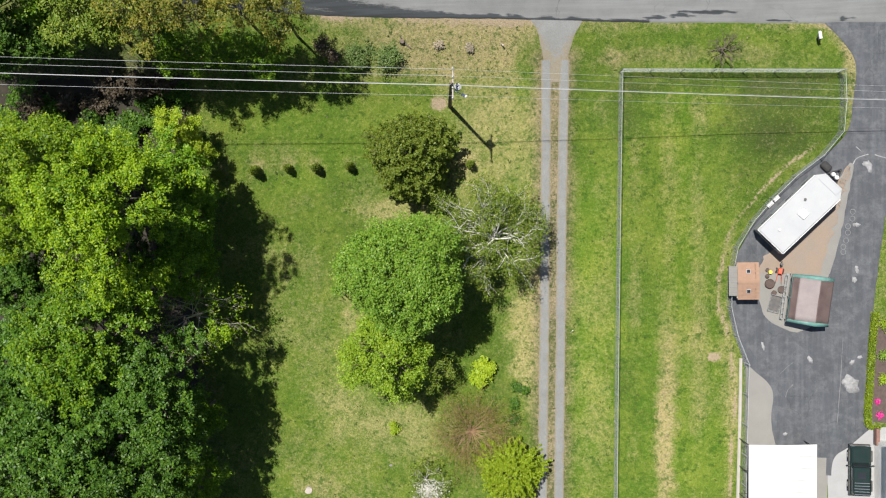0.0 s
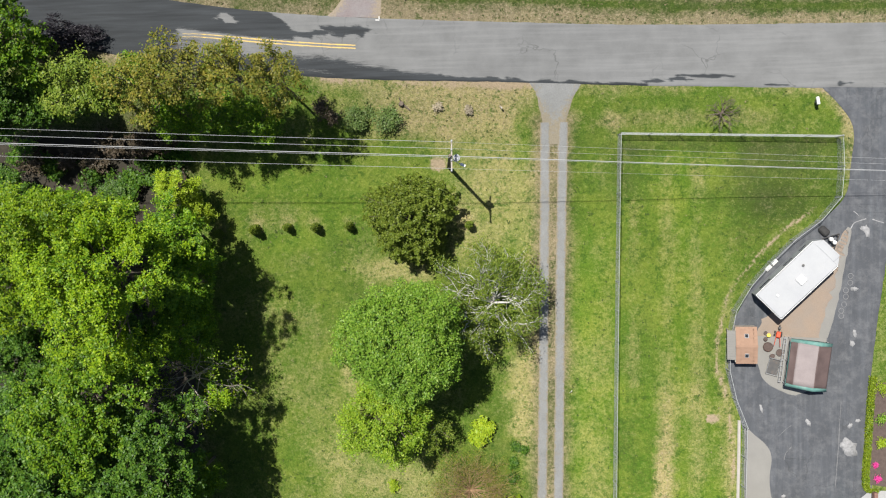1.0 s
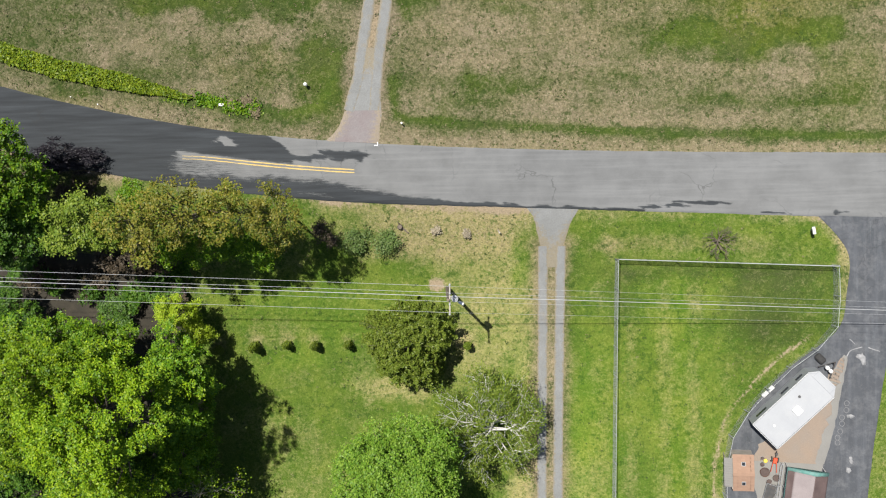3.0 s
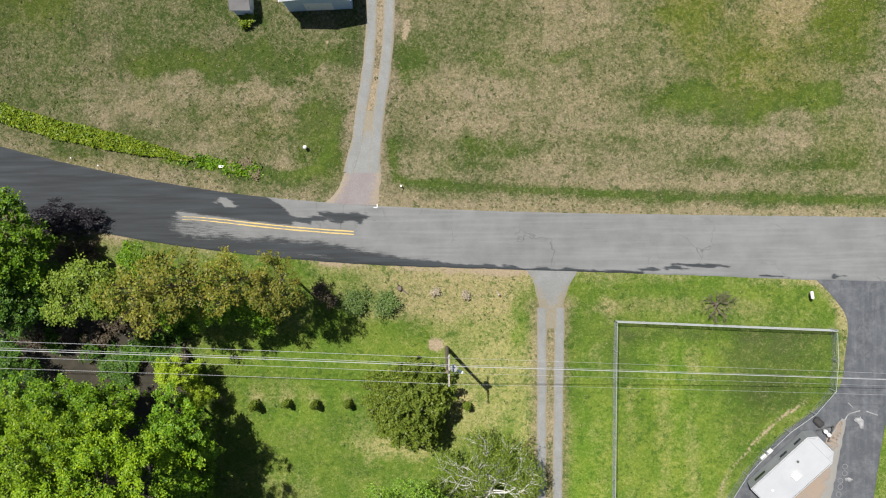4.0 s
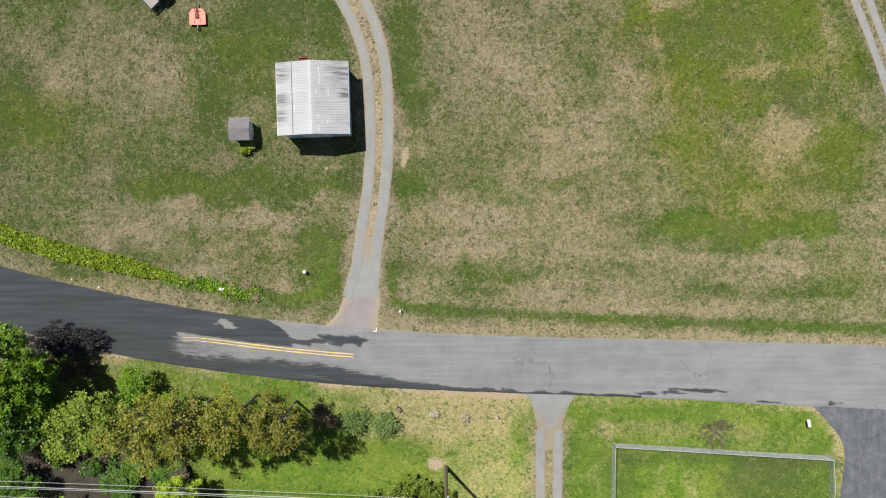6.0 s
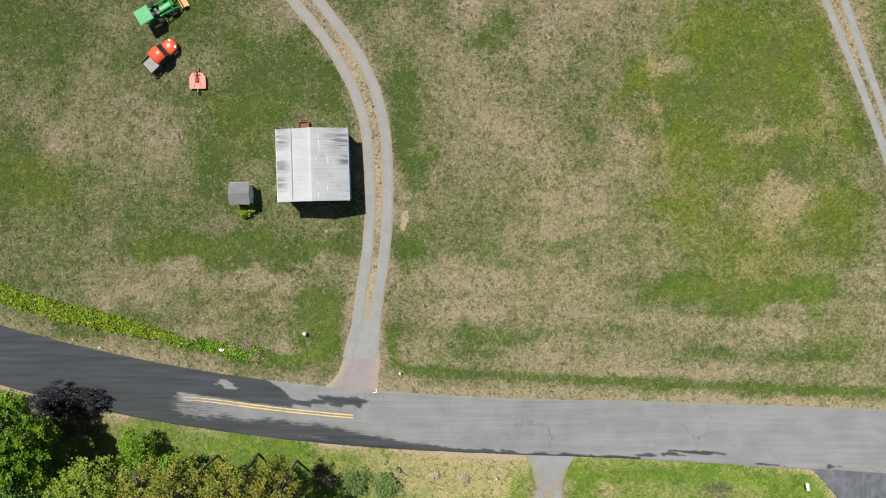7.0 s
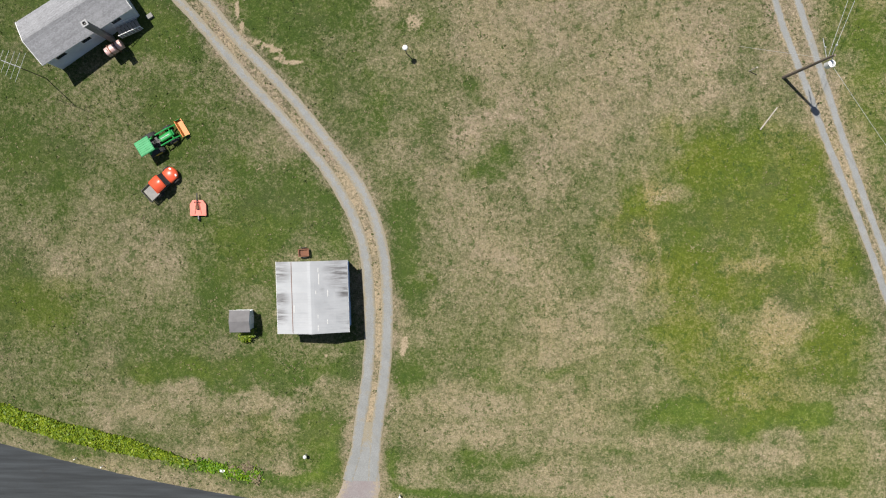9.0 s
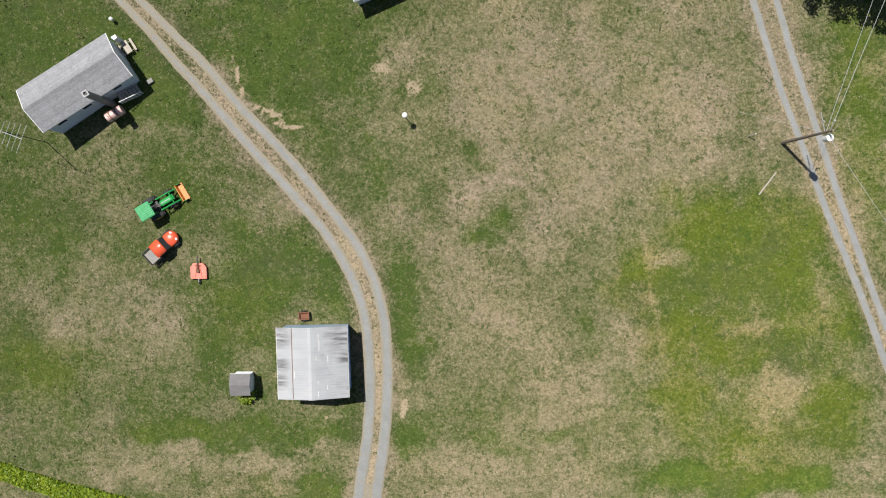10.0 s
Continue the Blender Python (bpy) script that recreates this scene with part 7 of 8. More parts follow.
for x, y, k, words in ((-13.1, -25.4, 0.34, "pale cut tree stump in the lawn"), (-5.1, -22.6, 0.14, "small pale stone in the lawn")):
    ob = thing("lawn_stump" if k > 0.2 else "field_stone", stand(x, y), words, "stump" if k > 0.2 else "stone")
    bm = B()
    if k > 0.2:
        cyl(bm, k * 1.15, 0.22, (0, 0, 0.06), seg=13, r2=k)
    else:
        bmesh.ops.create_icosphere(bm, subdivisions=2, radius=k, matrix=Matrix.Diagonal((1.2, 0.9, 0.6, 1)))
    for w in bm.verts:
        w.co += Vector((math.sin(9 * w.co.y), math.cos(7 * w.co.x), 0)) * 0.1 * k
    part("wood" if k > 0.2 else "rock", bm, M_GREYWOOD if k > 0.2 else M_OLDCONC, ob)

# mailbox
ob = thing("mailbox", slope_pose(31.7, 15.75, 10), "white roadside mailbox on a post", "mailbox")
bm = B()
box(bm, (0.1, 0.1, 1.1), (0, 0, 0.5))
part("post", bm, M_GREYWOOD, ob)
bm = B()
prism(bm, [(0.13 * math.cos(a), 1.22 + 0.13 * math.sin(a)) for a in np.linspace(0, math.pi, 9)] + [(-0.13, 1.05), (0.13, 1.05)], 0.62, "y")
mb = part("box", bm, M_WHITEPAINT, ob)
bm = B()
box(bm, (0.02, 0.05, 0.2), (0.145, 0.1, 1.25))
part("flag", bm, M_RED, mb, "red flag")
bm = B()
box(bm, (0.24, 0.5, 0.14), (-0.02, -0.1, 0.85), bevel=0.02)
part("paper_tube", bm, M_DARKSTEEL, ob)


# dry weeds and a dark stump on the bank
for x, y, s in ((-0.35, 15.9, 81), (2.3, 15.6, 82)):
    bush("dry_weed_clump", stand(x, y), M_DRYWEED, "grey dry weed clump on the straw bank", s, 0.42, 0.6, 420, 0.13, "weed clump", "weed clumps on the bank")
ob = thing("tree_stump", stand(-3.6, 16.3), "dark broken tree stump on the bank", "stump")
bm = B()
cyl(bm, 0.28, 0.6, (0, 0, 0.2), seg=9, r2=0.2)
rod(bm, (0.1, 0, 0.1), (0.75, -0.55, 0.08), 0.1, 6, 0.05)
rod(bm, (0, 0.1, 0.2), (-0.2, 0.5, 0.75), 0.09, 6, 0.03)
part("wood", bm, M_BARK, ob)

# leafy ground cover along the ditch
rng = np.random.default_rng(91)
c = spline([(-48, 35.0), (-40.2, 32.6), (-34.9, 31.0), (-29.6, 29.8), (-24.3, 28.5), (-22.5, 28.1)], 0.05)
k = rng.integers(0, len(c), 18500)
wd = np.interp(np.arange(len(c)) / len(c), [0, 0.75, 1], [0.92, 0.8, 0.15])[k]
px_, py_ = c[k, 0] + rng.normal(0, 0.15, len(k)), c[k, 1] + rng.uniform(-1, 1, len(k)) * wd + 0.05 * np.sin(c[k, 0] * 1.7)
pz_ = terr(px_, py_) + rng.uniform(0.05, 0.5, len(k)) * (0.6 + 0.8 * vnoise(px_ * 1.5, py_ * 1.5, 6))
v, f = leaf_quads(np.stack([px_, py_, pz_], 1), np.tile([0, 0, 1.0], (len(k), 1)), 0.2, rng)
tagged(arrays_mesh("ground_cover", v, f, L_COVER), "low yellow-green leafy ground cover along the ditch", "ground cover", kind="stuff")
c = spline([(-24.5, 28.5), (-21.5, 27.9), (-19.0, 27.3), (-16.0, 26.9)], 0.05)
k = rng.integers(0, len(c), 2600)
px_, py_ = c[k, 0] + rng.normal(0, 0.2, len(k)), c[k, 1] + rng.normal(0, 0.32, len(k))
keep = vnoise(px_ * 1.3, py_ * 1.3, 8) > 0.42
px_, py_ = px_[keep], py_[keep]
v, f = leaf_quads(np.stack([px_, py_, terr(px_, py_) + rng.uniform(0.03, 0.35, len(px_))], 1), np.tile([0, 0, 1.0], (len(px_), 1)), 0.17, rng)
tagged(arrays_mesh("ground_cover", v, f, L_FOREST), "ragged green weeds where the ground cover thins out", "ground cover", kind="stuff")
for x, y, k in ((-18.6, 27.5, 411), (-16.4, 26.9, 412), (-17.4, 27.6, 413)):
    bush("dry_weed_clump", stand(x, y), L_STRAW, "flattened brown dead weeds along the ditch", k, 0.6, 0.35, 420, 0.15, "weed clump", "dead weeds along the ditch")


# ------------------------------------------------------------------ wheels
def wheel(parent, x, y, r, w, label="", rim_mat=None):
    """A tyre with its rim, axle along y."""
    bm = B()
    cyl(bm, r, w * 0.7, (0, 0, 0), (90, 0, 0), 18)
    cyl(bm, r * 0.93, w, (0, 0, 0), (90, 0, 0), 18)
    for k in range(14):
        a = k / 14 * 6.283
        box(bm, (0.06 * r / 0.4, w * 0.72, 0.035), (math.cos(a) * r, 0, math.sin(a) * r), (0, -math.degrees(a) + 90, 0))
    t = part("wheel", bm, M_RUBBER, parent, label)
    t.location = (x, y, r)
    bm = B()
    cyl(bm, r * 0.55, w * 1.04, (0, 0, 0), (90, 0, 0), 14)
    cyl(bm, r * 0.2, w * 1.15, (0, 0, 0), (90, 0, 0), 10)
    part("rim", bm, rim_mat or M_CHROME, t)
    return t


# ------------------------------------------------------------------ tractor, utility vehicle, mower, cart
ob = thing("tractor", slope_pose(-23.6, 57.15, 29), "green compact tractor with canopy and orange loader bucket", "tractor")
bm = B()
box(bm, (1.35, 0.56, 0.42), (0.85, 0, 1.0), bevel=0.08, taper=0.88)
box(bm, (0.1, 0.5, 0.36), (1.55, 0, 0.97), bevel=0.03)
hood = part("hood", bm, M_GREEN, ob)
# pale strip along the hood top that paints a highlight on it
bm = B()
box(bm, (0.9, 0.06, 0.02), (0.8, 0, 1.222))
part("hood_highlight", bm, M_GREYMETAL, hood, "pale highlight strip")
bm = B()
for s in (-1, 1):
    rod(bm, (1.62, s * 0.17, 1.05), (1.66, s * 0.17, 1.05), 0.07, 10)
part("headlight", bm, M_GLASS, hood)
bm = B()
box(bm, (2.5, 0.34, 0.35), (0.2, 0, 0.62), bevel=0.03)
box(bm, (0.7, 0.9, 0.1), (-0.35, 0, 0.72), bevel=0.02)
part("chassis", bm, M_DARKSTEEL, ob)
bm = B()
box(bm, (0.48, 0.5, 0.12), (-0.75, 0, 1.02), bevel=0.03)
box(bm, (0.12, 0.5, 0.42), (-1.0, 0, 1.28), (0, -10, 0), 0.03)
part("seat", bm, M_DARKSTEEL, ob)
for s in (-1, 1):
    bm = B()
    box(bm, (0.85, 0.3, 0.06), (-0.75, s * 0.58, 1.18), bevel=0.02)
    box(bm, (0.06, 0.3, 0.4), (-0.32, s * 0.58, 1.0), (0, 20, 0), 0.02)
    part("fender", bm, M_GREEN, ob)
    wheel(ob, -0.62, s * 0.76, 0.66, 0.4, "", M_YPOT)
    wheel(ob, 1.1, s * 0.66, 0.4, 0.28, "", M_YPOT)
bm = B()
cyl(bm, 0.17, 0.03, (-0.15, 0, 1.4), (0, -35, 0), 14)
rod(bm, (-0.15, 0, 1.4), (0.12, 0, 1.1), 0.025)
part("steering_wheel", bm, M_DARKSTEEL, ob)
for s in (-1, 1):
    bm = B()
    rod(bm, (-1.2, s * 0.5, 0.95), (-1.22, s * 0.5, 2.28), 0.03)
    rod(bm, (-0.2, s * 0.5, 1.15), (-0.32, s * 0.5, 2.28), 0.025)
    part("canopy_post", bm, M_DARKSTEEL, ob)
bm = B()
box(bm, (1.4, 1.36, 0.1), (-0.85, 0, 2.33), bevel=0.04, taper=0.94)
# lighter than the tractor green: the sunlit look is in the colour
M_MINT = surf("sunlit_tone_green_plastic", (0.045, 0.27, 0.10), (0.06, 0.32, 0.13), 2.0, 0.45, 0, 0.002, (0.03, 0.18, 0.06), 0.3)
can = part("canopy", bm, M_MINT, ob, "green plastic canopy in a painted sunlit tone")
bm = B()
for k in range(7):
    box(bm, (1.25, 0.05, 0.03), (-0.85, -0.54 + 0.18 * k, 2.39), bevel=0.01)
part("canopy_rib", bm, M_MINT, can)
for s in (-1, 1):
    bm = B()
    rod(bm, (0.2, s * 0.52, 1.35), (1.3, s * 0.52, 1.15), 0.06, 6)
    rod(bm, (1.3, s * 0.52, 1.15), (2.05, s * 0.52, 0.45), 0.06, 6)
    rod(bm, (0.2, s * 0.52, 0.6), (0.2, s * 0.52, 1.4), 0.06, 6)
    arm = part("loader_arm", bm, M_GREEN, ob)
    bm = B()
    rod(bm, (0.5, s * 0.52, 0.8), (1.25, s * 0.52, 1.1), 0.03, 8)
    part("hydraulic_ram", bm, M_CHROME, arm)
bm = B()
rod(bm, (1.35, -0.52, 1.05), (1.35, 0.52, 1.05), 0.05, 8)
part("loader_crossbar", bm, M_GREEN, ob)
bm = B()
prism(bm, [(2.0, 0.75), (2.02, 0.2), (2.5, 0.12), (2.52, 0.16), (2.1, 0.26), (2.06, 0.75)], 1.55, "y")
bk = part("bucket", bm, M_ORANGE, ob, "orange loader bucket")
bm = B()
for s in (-1, 1):
    box(bm, (0.42, 0.03, 0.45), (2.22, s * 0.775, 0.38), (0, 20, 0))
part("bucket_side", bm, M_GREEN, bk)

ob = thing("utility_vehicle", slope_pose(-23.55, 53.55, 41), "orange-red utility vehicle with grey cargo bed", "utility vehicle")
bm = B()
box(bm, (2.75, 1.15, 0.3), (0, 0, 0.48), bevel=0.05)
part("chassis", bm, M_DARKSTEEL, ob)
bm = B()
bmesh.ops.create_uvsphere(bm, u_segments=20, v_segments=12, radius=1.0, matrix=Matrix.Translation((0.92, 0, 0.62)) @ Matrix.Diagonal((0.78, 0.68, 0.46, 1)))
for w in list(bm.verts):
    w.co.x = max(w.co.x, 0.58)
    w.co.z = max(w.co.z, 0.5)
    w.co.y = max(-0.62, min(0.62, w.co.y * 1.12))
bmesh.ops.remove_doubles(bm, verts=bm.verts[:], dist=0.004)
hood = part("hood", bm, M_RED, ob, "rounded orange-red hood", True)
bm = B()
for s in (-1, 1):
    box(bm, (0.16, 0.24, 0.1), (1.42, s * 0.36, 0.86), (0, 40, s * 18), 0.03)
part("headlight", bm, M_WHITEPAINT, hood, "pale headlight lens")
bm = B()
box(bm, (0.06, 1.2, 0.55), (0.52, 0, 1.3), (0, -28, 0), 0.01)
part("windscreen", bm, M_GLASS, ob, "dark tinted windscreen")
bm = B()
prism(bm, [(-0.64, 1.70), (-0.63, 1.74), (-0.5, 1.80), (0.0, 1.86), (0.3, 1.82), (0.42, 1.75), (0.42, 1.70)], 1.3, "x")
bmesh.ops.rotate(bm, cent=(0, 0, 0), matrix=Matrix.Rotation(radians(-90), 3, "Z"), verts=bm.verts[:])
bmesh.ops.bevel(bm, geom=[e for e in bm.edges if abs(abs(e.verts[0].co.y) - 0.65) < 1e-4 and abs(abs(e.verts[1].co.y) - 0.65) < 1e-4 and e.verts[0].co.y * e.verts[1].co.y > 0], offset=0.05, segments=2, affect="EDGES")
part("roof", bm, M_RED, ob, "orange-red domed roof panel", True)
for x, z in ((0.65, 0.95), (-0.6, 0.95)):
    for s in (-1, 1):
        bm = B()
        rod(bm, (x, s * 0.6, z), (x * 0.6 - 0.05, s * 0.56, 1.76), 0.03)
        part("roll_bar", bm, M_DARKSTEEL, ob)
bm = B()
box(bm, (0.5, 1.15, 0.14), (-0.2, 0, 0.78), bevel=0.04)
box(bm, (0.12, 1.15, 0.45), (-0.5, 0, 1.05), (0, -8, 0), 0.03)
part("bench_seat", bm, M_DARKSTEEL, ob)
bm = B()
box(bm, (1.05, 1.2, 0.05), (-1.2, 0, 0.82), bevel=0.01)
bed = part("cargo_bed", bm, M_BEDGREY, ob, "grey cargo bed floor")
bm = B()
for s in (-1, 1):
    box(bm, (1.15, 0.06, 0.3), (-1.2, s * 0.65, 0.97), bevel=0.015)
box(bm, (0.06, 1.3, 0.3), (-0.65, 0, 0.97), bevel=0.015)
box(bm, (0.05, 1.3, 0.28), (-1.78, 0, 0.96), bevel=0.015)
part("bed_side", bm, M_DARKSTEEL, bed)
for x in (-0.95, 1.0):
    for s in (-1, 1):
        wheel(ob, x, s * 0.66, 0.32, 0.26, "", M_DARKSTEEL)

ob = thing("rotary_mower", slope_pose(-20.55, 51.35, 90), "sun-faded red rotary mower deck parked on the grass", "mower")
bm = B()
prism(bm, [(-0.72, -0.75), (0.72, -0.75), (0.72, 0.25), (0.45, 0.62), (-0.45, 0.62), (-0.72, 0.25)], 0.2, "y")
bmesh.ops.rotate(bm, cent=(0, 0, 0), matrix=Matrix.Rotation(radians(90), 3, "X"), verts=bm.verts[:])
bmesh.ops.rotate(bm, cent=(0, 0, 0), matrix=Matrix.Rotation(radians(90), 3, "Z"), verts=bm.verts[:])
bmesh.ops.translate(bm, vec=(0, 0, 0.32), verts=bm.verts[:])
bmesh.ops.recalc_face_normals(bm, faces=bm.faces[:])
deck = part("deck", bm, M_PINKRED, ob)
bm = B()
for s in (-1, 1):
    rod(bm, (-0.6, s * 0.3, 0.46), (0.35, s * 0.12, 0.5), 0.035, 6)
    box(bm, (0.3, 0.12, 0.03), (-0.62, s * 0.6, 0.435), (0, 0, s * 40))
part("deck_brace", bm, M_PINKRED, deck)
bm = B()
box(bm, (0.34, 0.3, 0.26), (0, 0, 0.55), bevel=0.04)
cyl(bm, 0.06, 0.5, (0.25, 0, 0.6), (0, 90, 0), 10)
part("gearbox", bm, M_RUST, ob, "dark red gearbox")
bm = B()
rod(bm, (0.3, 0, 0.6), (1.25, 0, 0.5), 0.055, 8)
part("drive_shaft", bm, M_DARKSTEEL, ob)
bm = B()
rod(bm, (0.4, -0.3, 0.45), (0.6, 0, 1.0), 0.03)
rod(bm, (0.4, 0.3, 0.45), (0.6, 0, 1.0), 0.03)
part("hitch_frame", bm, M_PINKRED, ob)
wheel(ob, -1.05, 0, 0.2, 0.12, "small tail wheel", M_GREYMETAL)
bm = B()
rod(bm, (-0.7, 0, 0.42), (-1.05, 0, 0.45), 0.03)
part("tail_arm", bm, M_GREYMETAL, ob)

ob = thing("garden_cart", stand(-11.3, 47.2, 3), "rusty red-brown wooden cart beside the barn", "cart")
bm = B()
box(bm, (0.85, 0.5, 0.05), (0, 0, 0.4))
part("floor", bm, M_RUST, ob)
for s in (-1, 1):
    bm = B()
    box(bm, (0.95, 0.08, 0.34), (0, s * 0.3, 0.55), bevel=0.01)
    part("side", bm, M_RUST, ob)
    bm = B()
    box(bm, (0.1, 0.66, 0.3), (s * 0.42, 0, 0.55), bevel=0.01)
    part("end", bm, M_RUST, ob)
    wheel(ob, 0.0, s * 0.42, 0.24, 0.08, "", M_RUST)

# ------------------------------------------------------------------ the asphalt yard
TR = slope_pose(30.1, 1.1, 45.0) @ Matrix.Diagonal((1.04, 1.12, 1.0, 1.0))
ob = thing("travel_trailer", TR, "white travel trailer with a pale roof in the yard", "trailer")
bm = B()
plan = [(-3.5, -1.3), (2.6, -1.3), (3.3, -0.8), (3.3, 0.8), (2.6, 1.3), (-3.5, 1.3)]
low, top = [bm.verts.new((x, y, 0.55)) for x, y in plan], [bm.verts.new((x * 0.995, y * 0.99, 2.95)) for x, y in plan]
bm.faces.new(list(reversed(low)))
bm.faces.new(top)
for k in range(6):
    bm.faces.new((low[k], low[(k + 1) % 6], top[(k + 1) % 6], top[k]))
bmesh.ops.bevel(bm, geom=[e for e in bm.edges if e.verts[0].co.z > 2 and e.verts[1].co.z > 2], offset=0.1, segments=2, affect="EDGES")
body = part("body", bm, M_TRAILER, ob)
bm = B()
box(bm, (6.0, 2.42, 0.05), (-0.42, 0, 2.97), bevel=0.02)
box(bm, (0.6, 1.7, 0.05), (2.88, 0, 2.97), bevel=0.02)
roof = part("roof_skin", bm, M_TRAILER, ob, "smooth white rubber roof")
bm = B()
for s in (-1, 1):
    box(bm, (6.05, 0.06, 0.06), (-0.42, s * 1.27, 2.93), bevel=0.01)
box(bm, (0.06, 2.5, 0.06), (-3.47, 0, 2.93), bevel=0.01)
part("roof_trim", bm, M_GALV, roof)
bm = B()
box(bm, (0.72, 0.68, 0.26), (-0.15, -0.18, 3.12), (0, 0, 0), 0.06, 0.85)
part("air_conditioner", bm, M_WHITEPAINT, roof, "white roof air conditioner")
for x, y in ((0.75, 0.5), (-2.3, 0.2)):
    bm = B()
    cyl(bm, 0.06, 0.2, (x, y, 3.08), seg=10)
    cyl(bm, 0.1, 0.04, (x, y, 3.18), seg=10)
    part("vent", bm, M_DARKSTEEL if x > 0 else M_WHITEPAINT, roof)
bm = B()
box(bm, (0.03, 1.5, 0.7), (-3.51, 0, 1.9), bevel=0.01)
part("rear_window", bm, M_GLASS, body)
for s in (-1, 1):
    for x, w in ((-2.3, 1.1), (0.2, 0.9), (1.8, 0.7)):
        bm = B()
        box(bm, (w, 0.03, 0.55), (x, s * 1.305, 1.95), bevel=0.01)
        part("side_window", bm, M_GLASS, body)
for x in (-0.9, -0.1):
    for s in (-1, 1):
        wheel(ob, x, s * 1.05, 0.35, 0.22, "", M_WHITEPAINT)
bm = B()
rod(bm, (3.5, -0.6, 0.5), (4.75, 0, 0.48), 0.05)
rod(bm, (3.5, 0.6, 0.5), (4.75, 0, 0.48), 0.05)
rod(bm, (4.55, 0, -0.05), (4.55, 0, 0.75), 0.04)
part("tow_bar", bm, M_DARKSTEEL, ob)
bm = B()
for s in (-1, 1):
    cyl(bm, 0.16, 0.5, (3.95, s * 0.17, 0.75), seg=14)
    cyl(bm, 0.16, 0.1, (3.95, s * 0.17, 1.05), seg=14, r2=0.06)
part("gas_bottle", bm, M_WHITEPAINT, ob)
bm = B()
box(bm, (0.6, 0.8, 0.5), (4.1, 0.9, 0.3), bevel=0.12)
tagged(part("tarp_bundle", bm, M_RUBBER), "black tarpaulin bundle beside the trailer nose", "tarp").matrix_world = TR
for x in (-1.1, -0.45):
    bm = B()
    cyl(bm, 0.16, 0.55, (x, 1.75, 0.28), (0, 90, 0), 12)
    tagged(part("white_canister", bm, M_WHITEPAINT), "small white canister lying beside the trailer", "canister", "canisters by the trailer").matrix_world = TR

# garden shed with tan shingle roof and a grey lean-to
SH = slope_pose(26.0, -4.75, 1)
ob = thing("garden_shed", SH, "small shed with tan shingle roof and grey lean-to", "shed")
for s in (-1, 1):
    bm = B()
    box(bm, (1.75, 0.1, 2.3), (0, s * 1.4, 0.95))
    part("wall", bm, M_GREYWOOD, ob)
    bm = B()
    box(bm, (0.1, 2.69, 2.3), (s * 0.83, 0, 0.95))
    part("wall", bm, M_GREYWOOD, ob)
for s in (-1, 1):
    bm = B()
    box(bm, (1.75, 1.62, 0.07), (0, 0, 0), bevel=0.015)
    r = part("roof", bm, M_TANROOF, ob, "tan shingle roof")
    r.matrix_local = Matrix.Translation((0.05, s * 0.78, 2.42)) @ Matrix.Rotation(-s * radians(22), 4, "X")
    for k in range(9):
        for q in range(5):
            bm = B()
            box(bm, (0.342, 0.2, 0.02), (0, 0, 0))
            p = part("shingle", bm, M_TANROOF, r)
            p.location = (-0.7 + 0.35 * q + (0.08 if k % 2 else -0.02) * (q not in (0, 4)), s * (0.73 - 0.178 * k), 0.048)
            p.rotation_euler = (s * radians(3), 0, 0)
    bm = B()
    box(bm, (0.34, 0.36, 0.06), (0.0, s * 0.02, 0.085), bevel=0.012)
    sk = part("skylight", bm, M_GREYMETAL, r)
    bm = B()
    box(bm, (0.26, 0.28, 0.03), (0.0, s * 0.02, 0.112))
    part("pane", bm, M_GLASS, sk)
bm = B()
box(bm, (1.8, 0.22, 0.03), (0.05, 0, 2.76), bevel=0.008)
part("ridge_cap", bm, M_TANROOF, ob)
bm = B()
box(bm, (0.75, 2.5, 0.05), (-1.15, 0, 2.12), (0, -14, 0), 0.01)
lean = part("lean_to_roof", bm, M_OLDCONC, ob, "grey corrugated lean-to roof")
bm = B()
for k in range(12):
    rod(bm, (-1.5, -1.15 + 0.21 * k, 2.06), (-0.8, -1.15 + 0.21 * k, 2.235), 0.025, 6)
part("corrugation", bm, M_OLDCONC, lean)
for s in (-1, 1):
    bm = B()
    box(bm, (0.08, 0.08, 2.2), (-1.42, s * 1.15, 0.95))
    part("post", bm, M_GREYWOOD, ob)

# party canopy with teal trim
TN = slope_pose(30.95, -6.35, -7)
ob = thing("party_canopy", TN, "canopy tent with brown roof and teal trim", "canopy tent")
H, RZ = 2.15, 2.85
for x in (-1.6, 1.5):
    for y in (-1.95, 0, 1.95):
        bm = B()
        rod(bm, (x, y, -0.05), (x, y, H), 0.03, 8)
        part("post", bm, M_WHITEPAINT, ob)
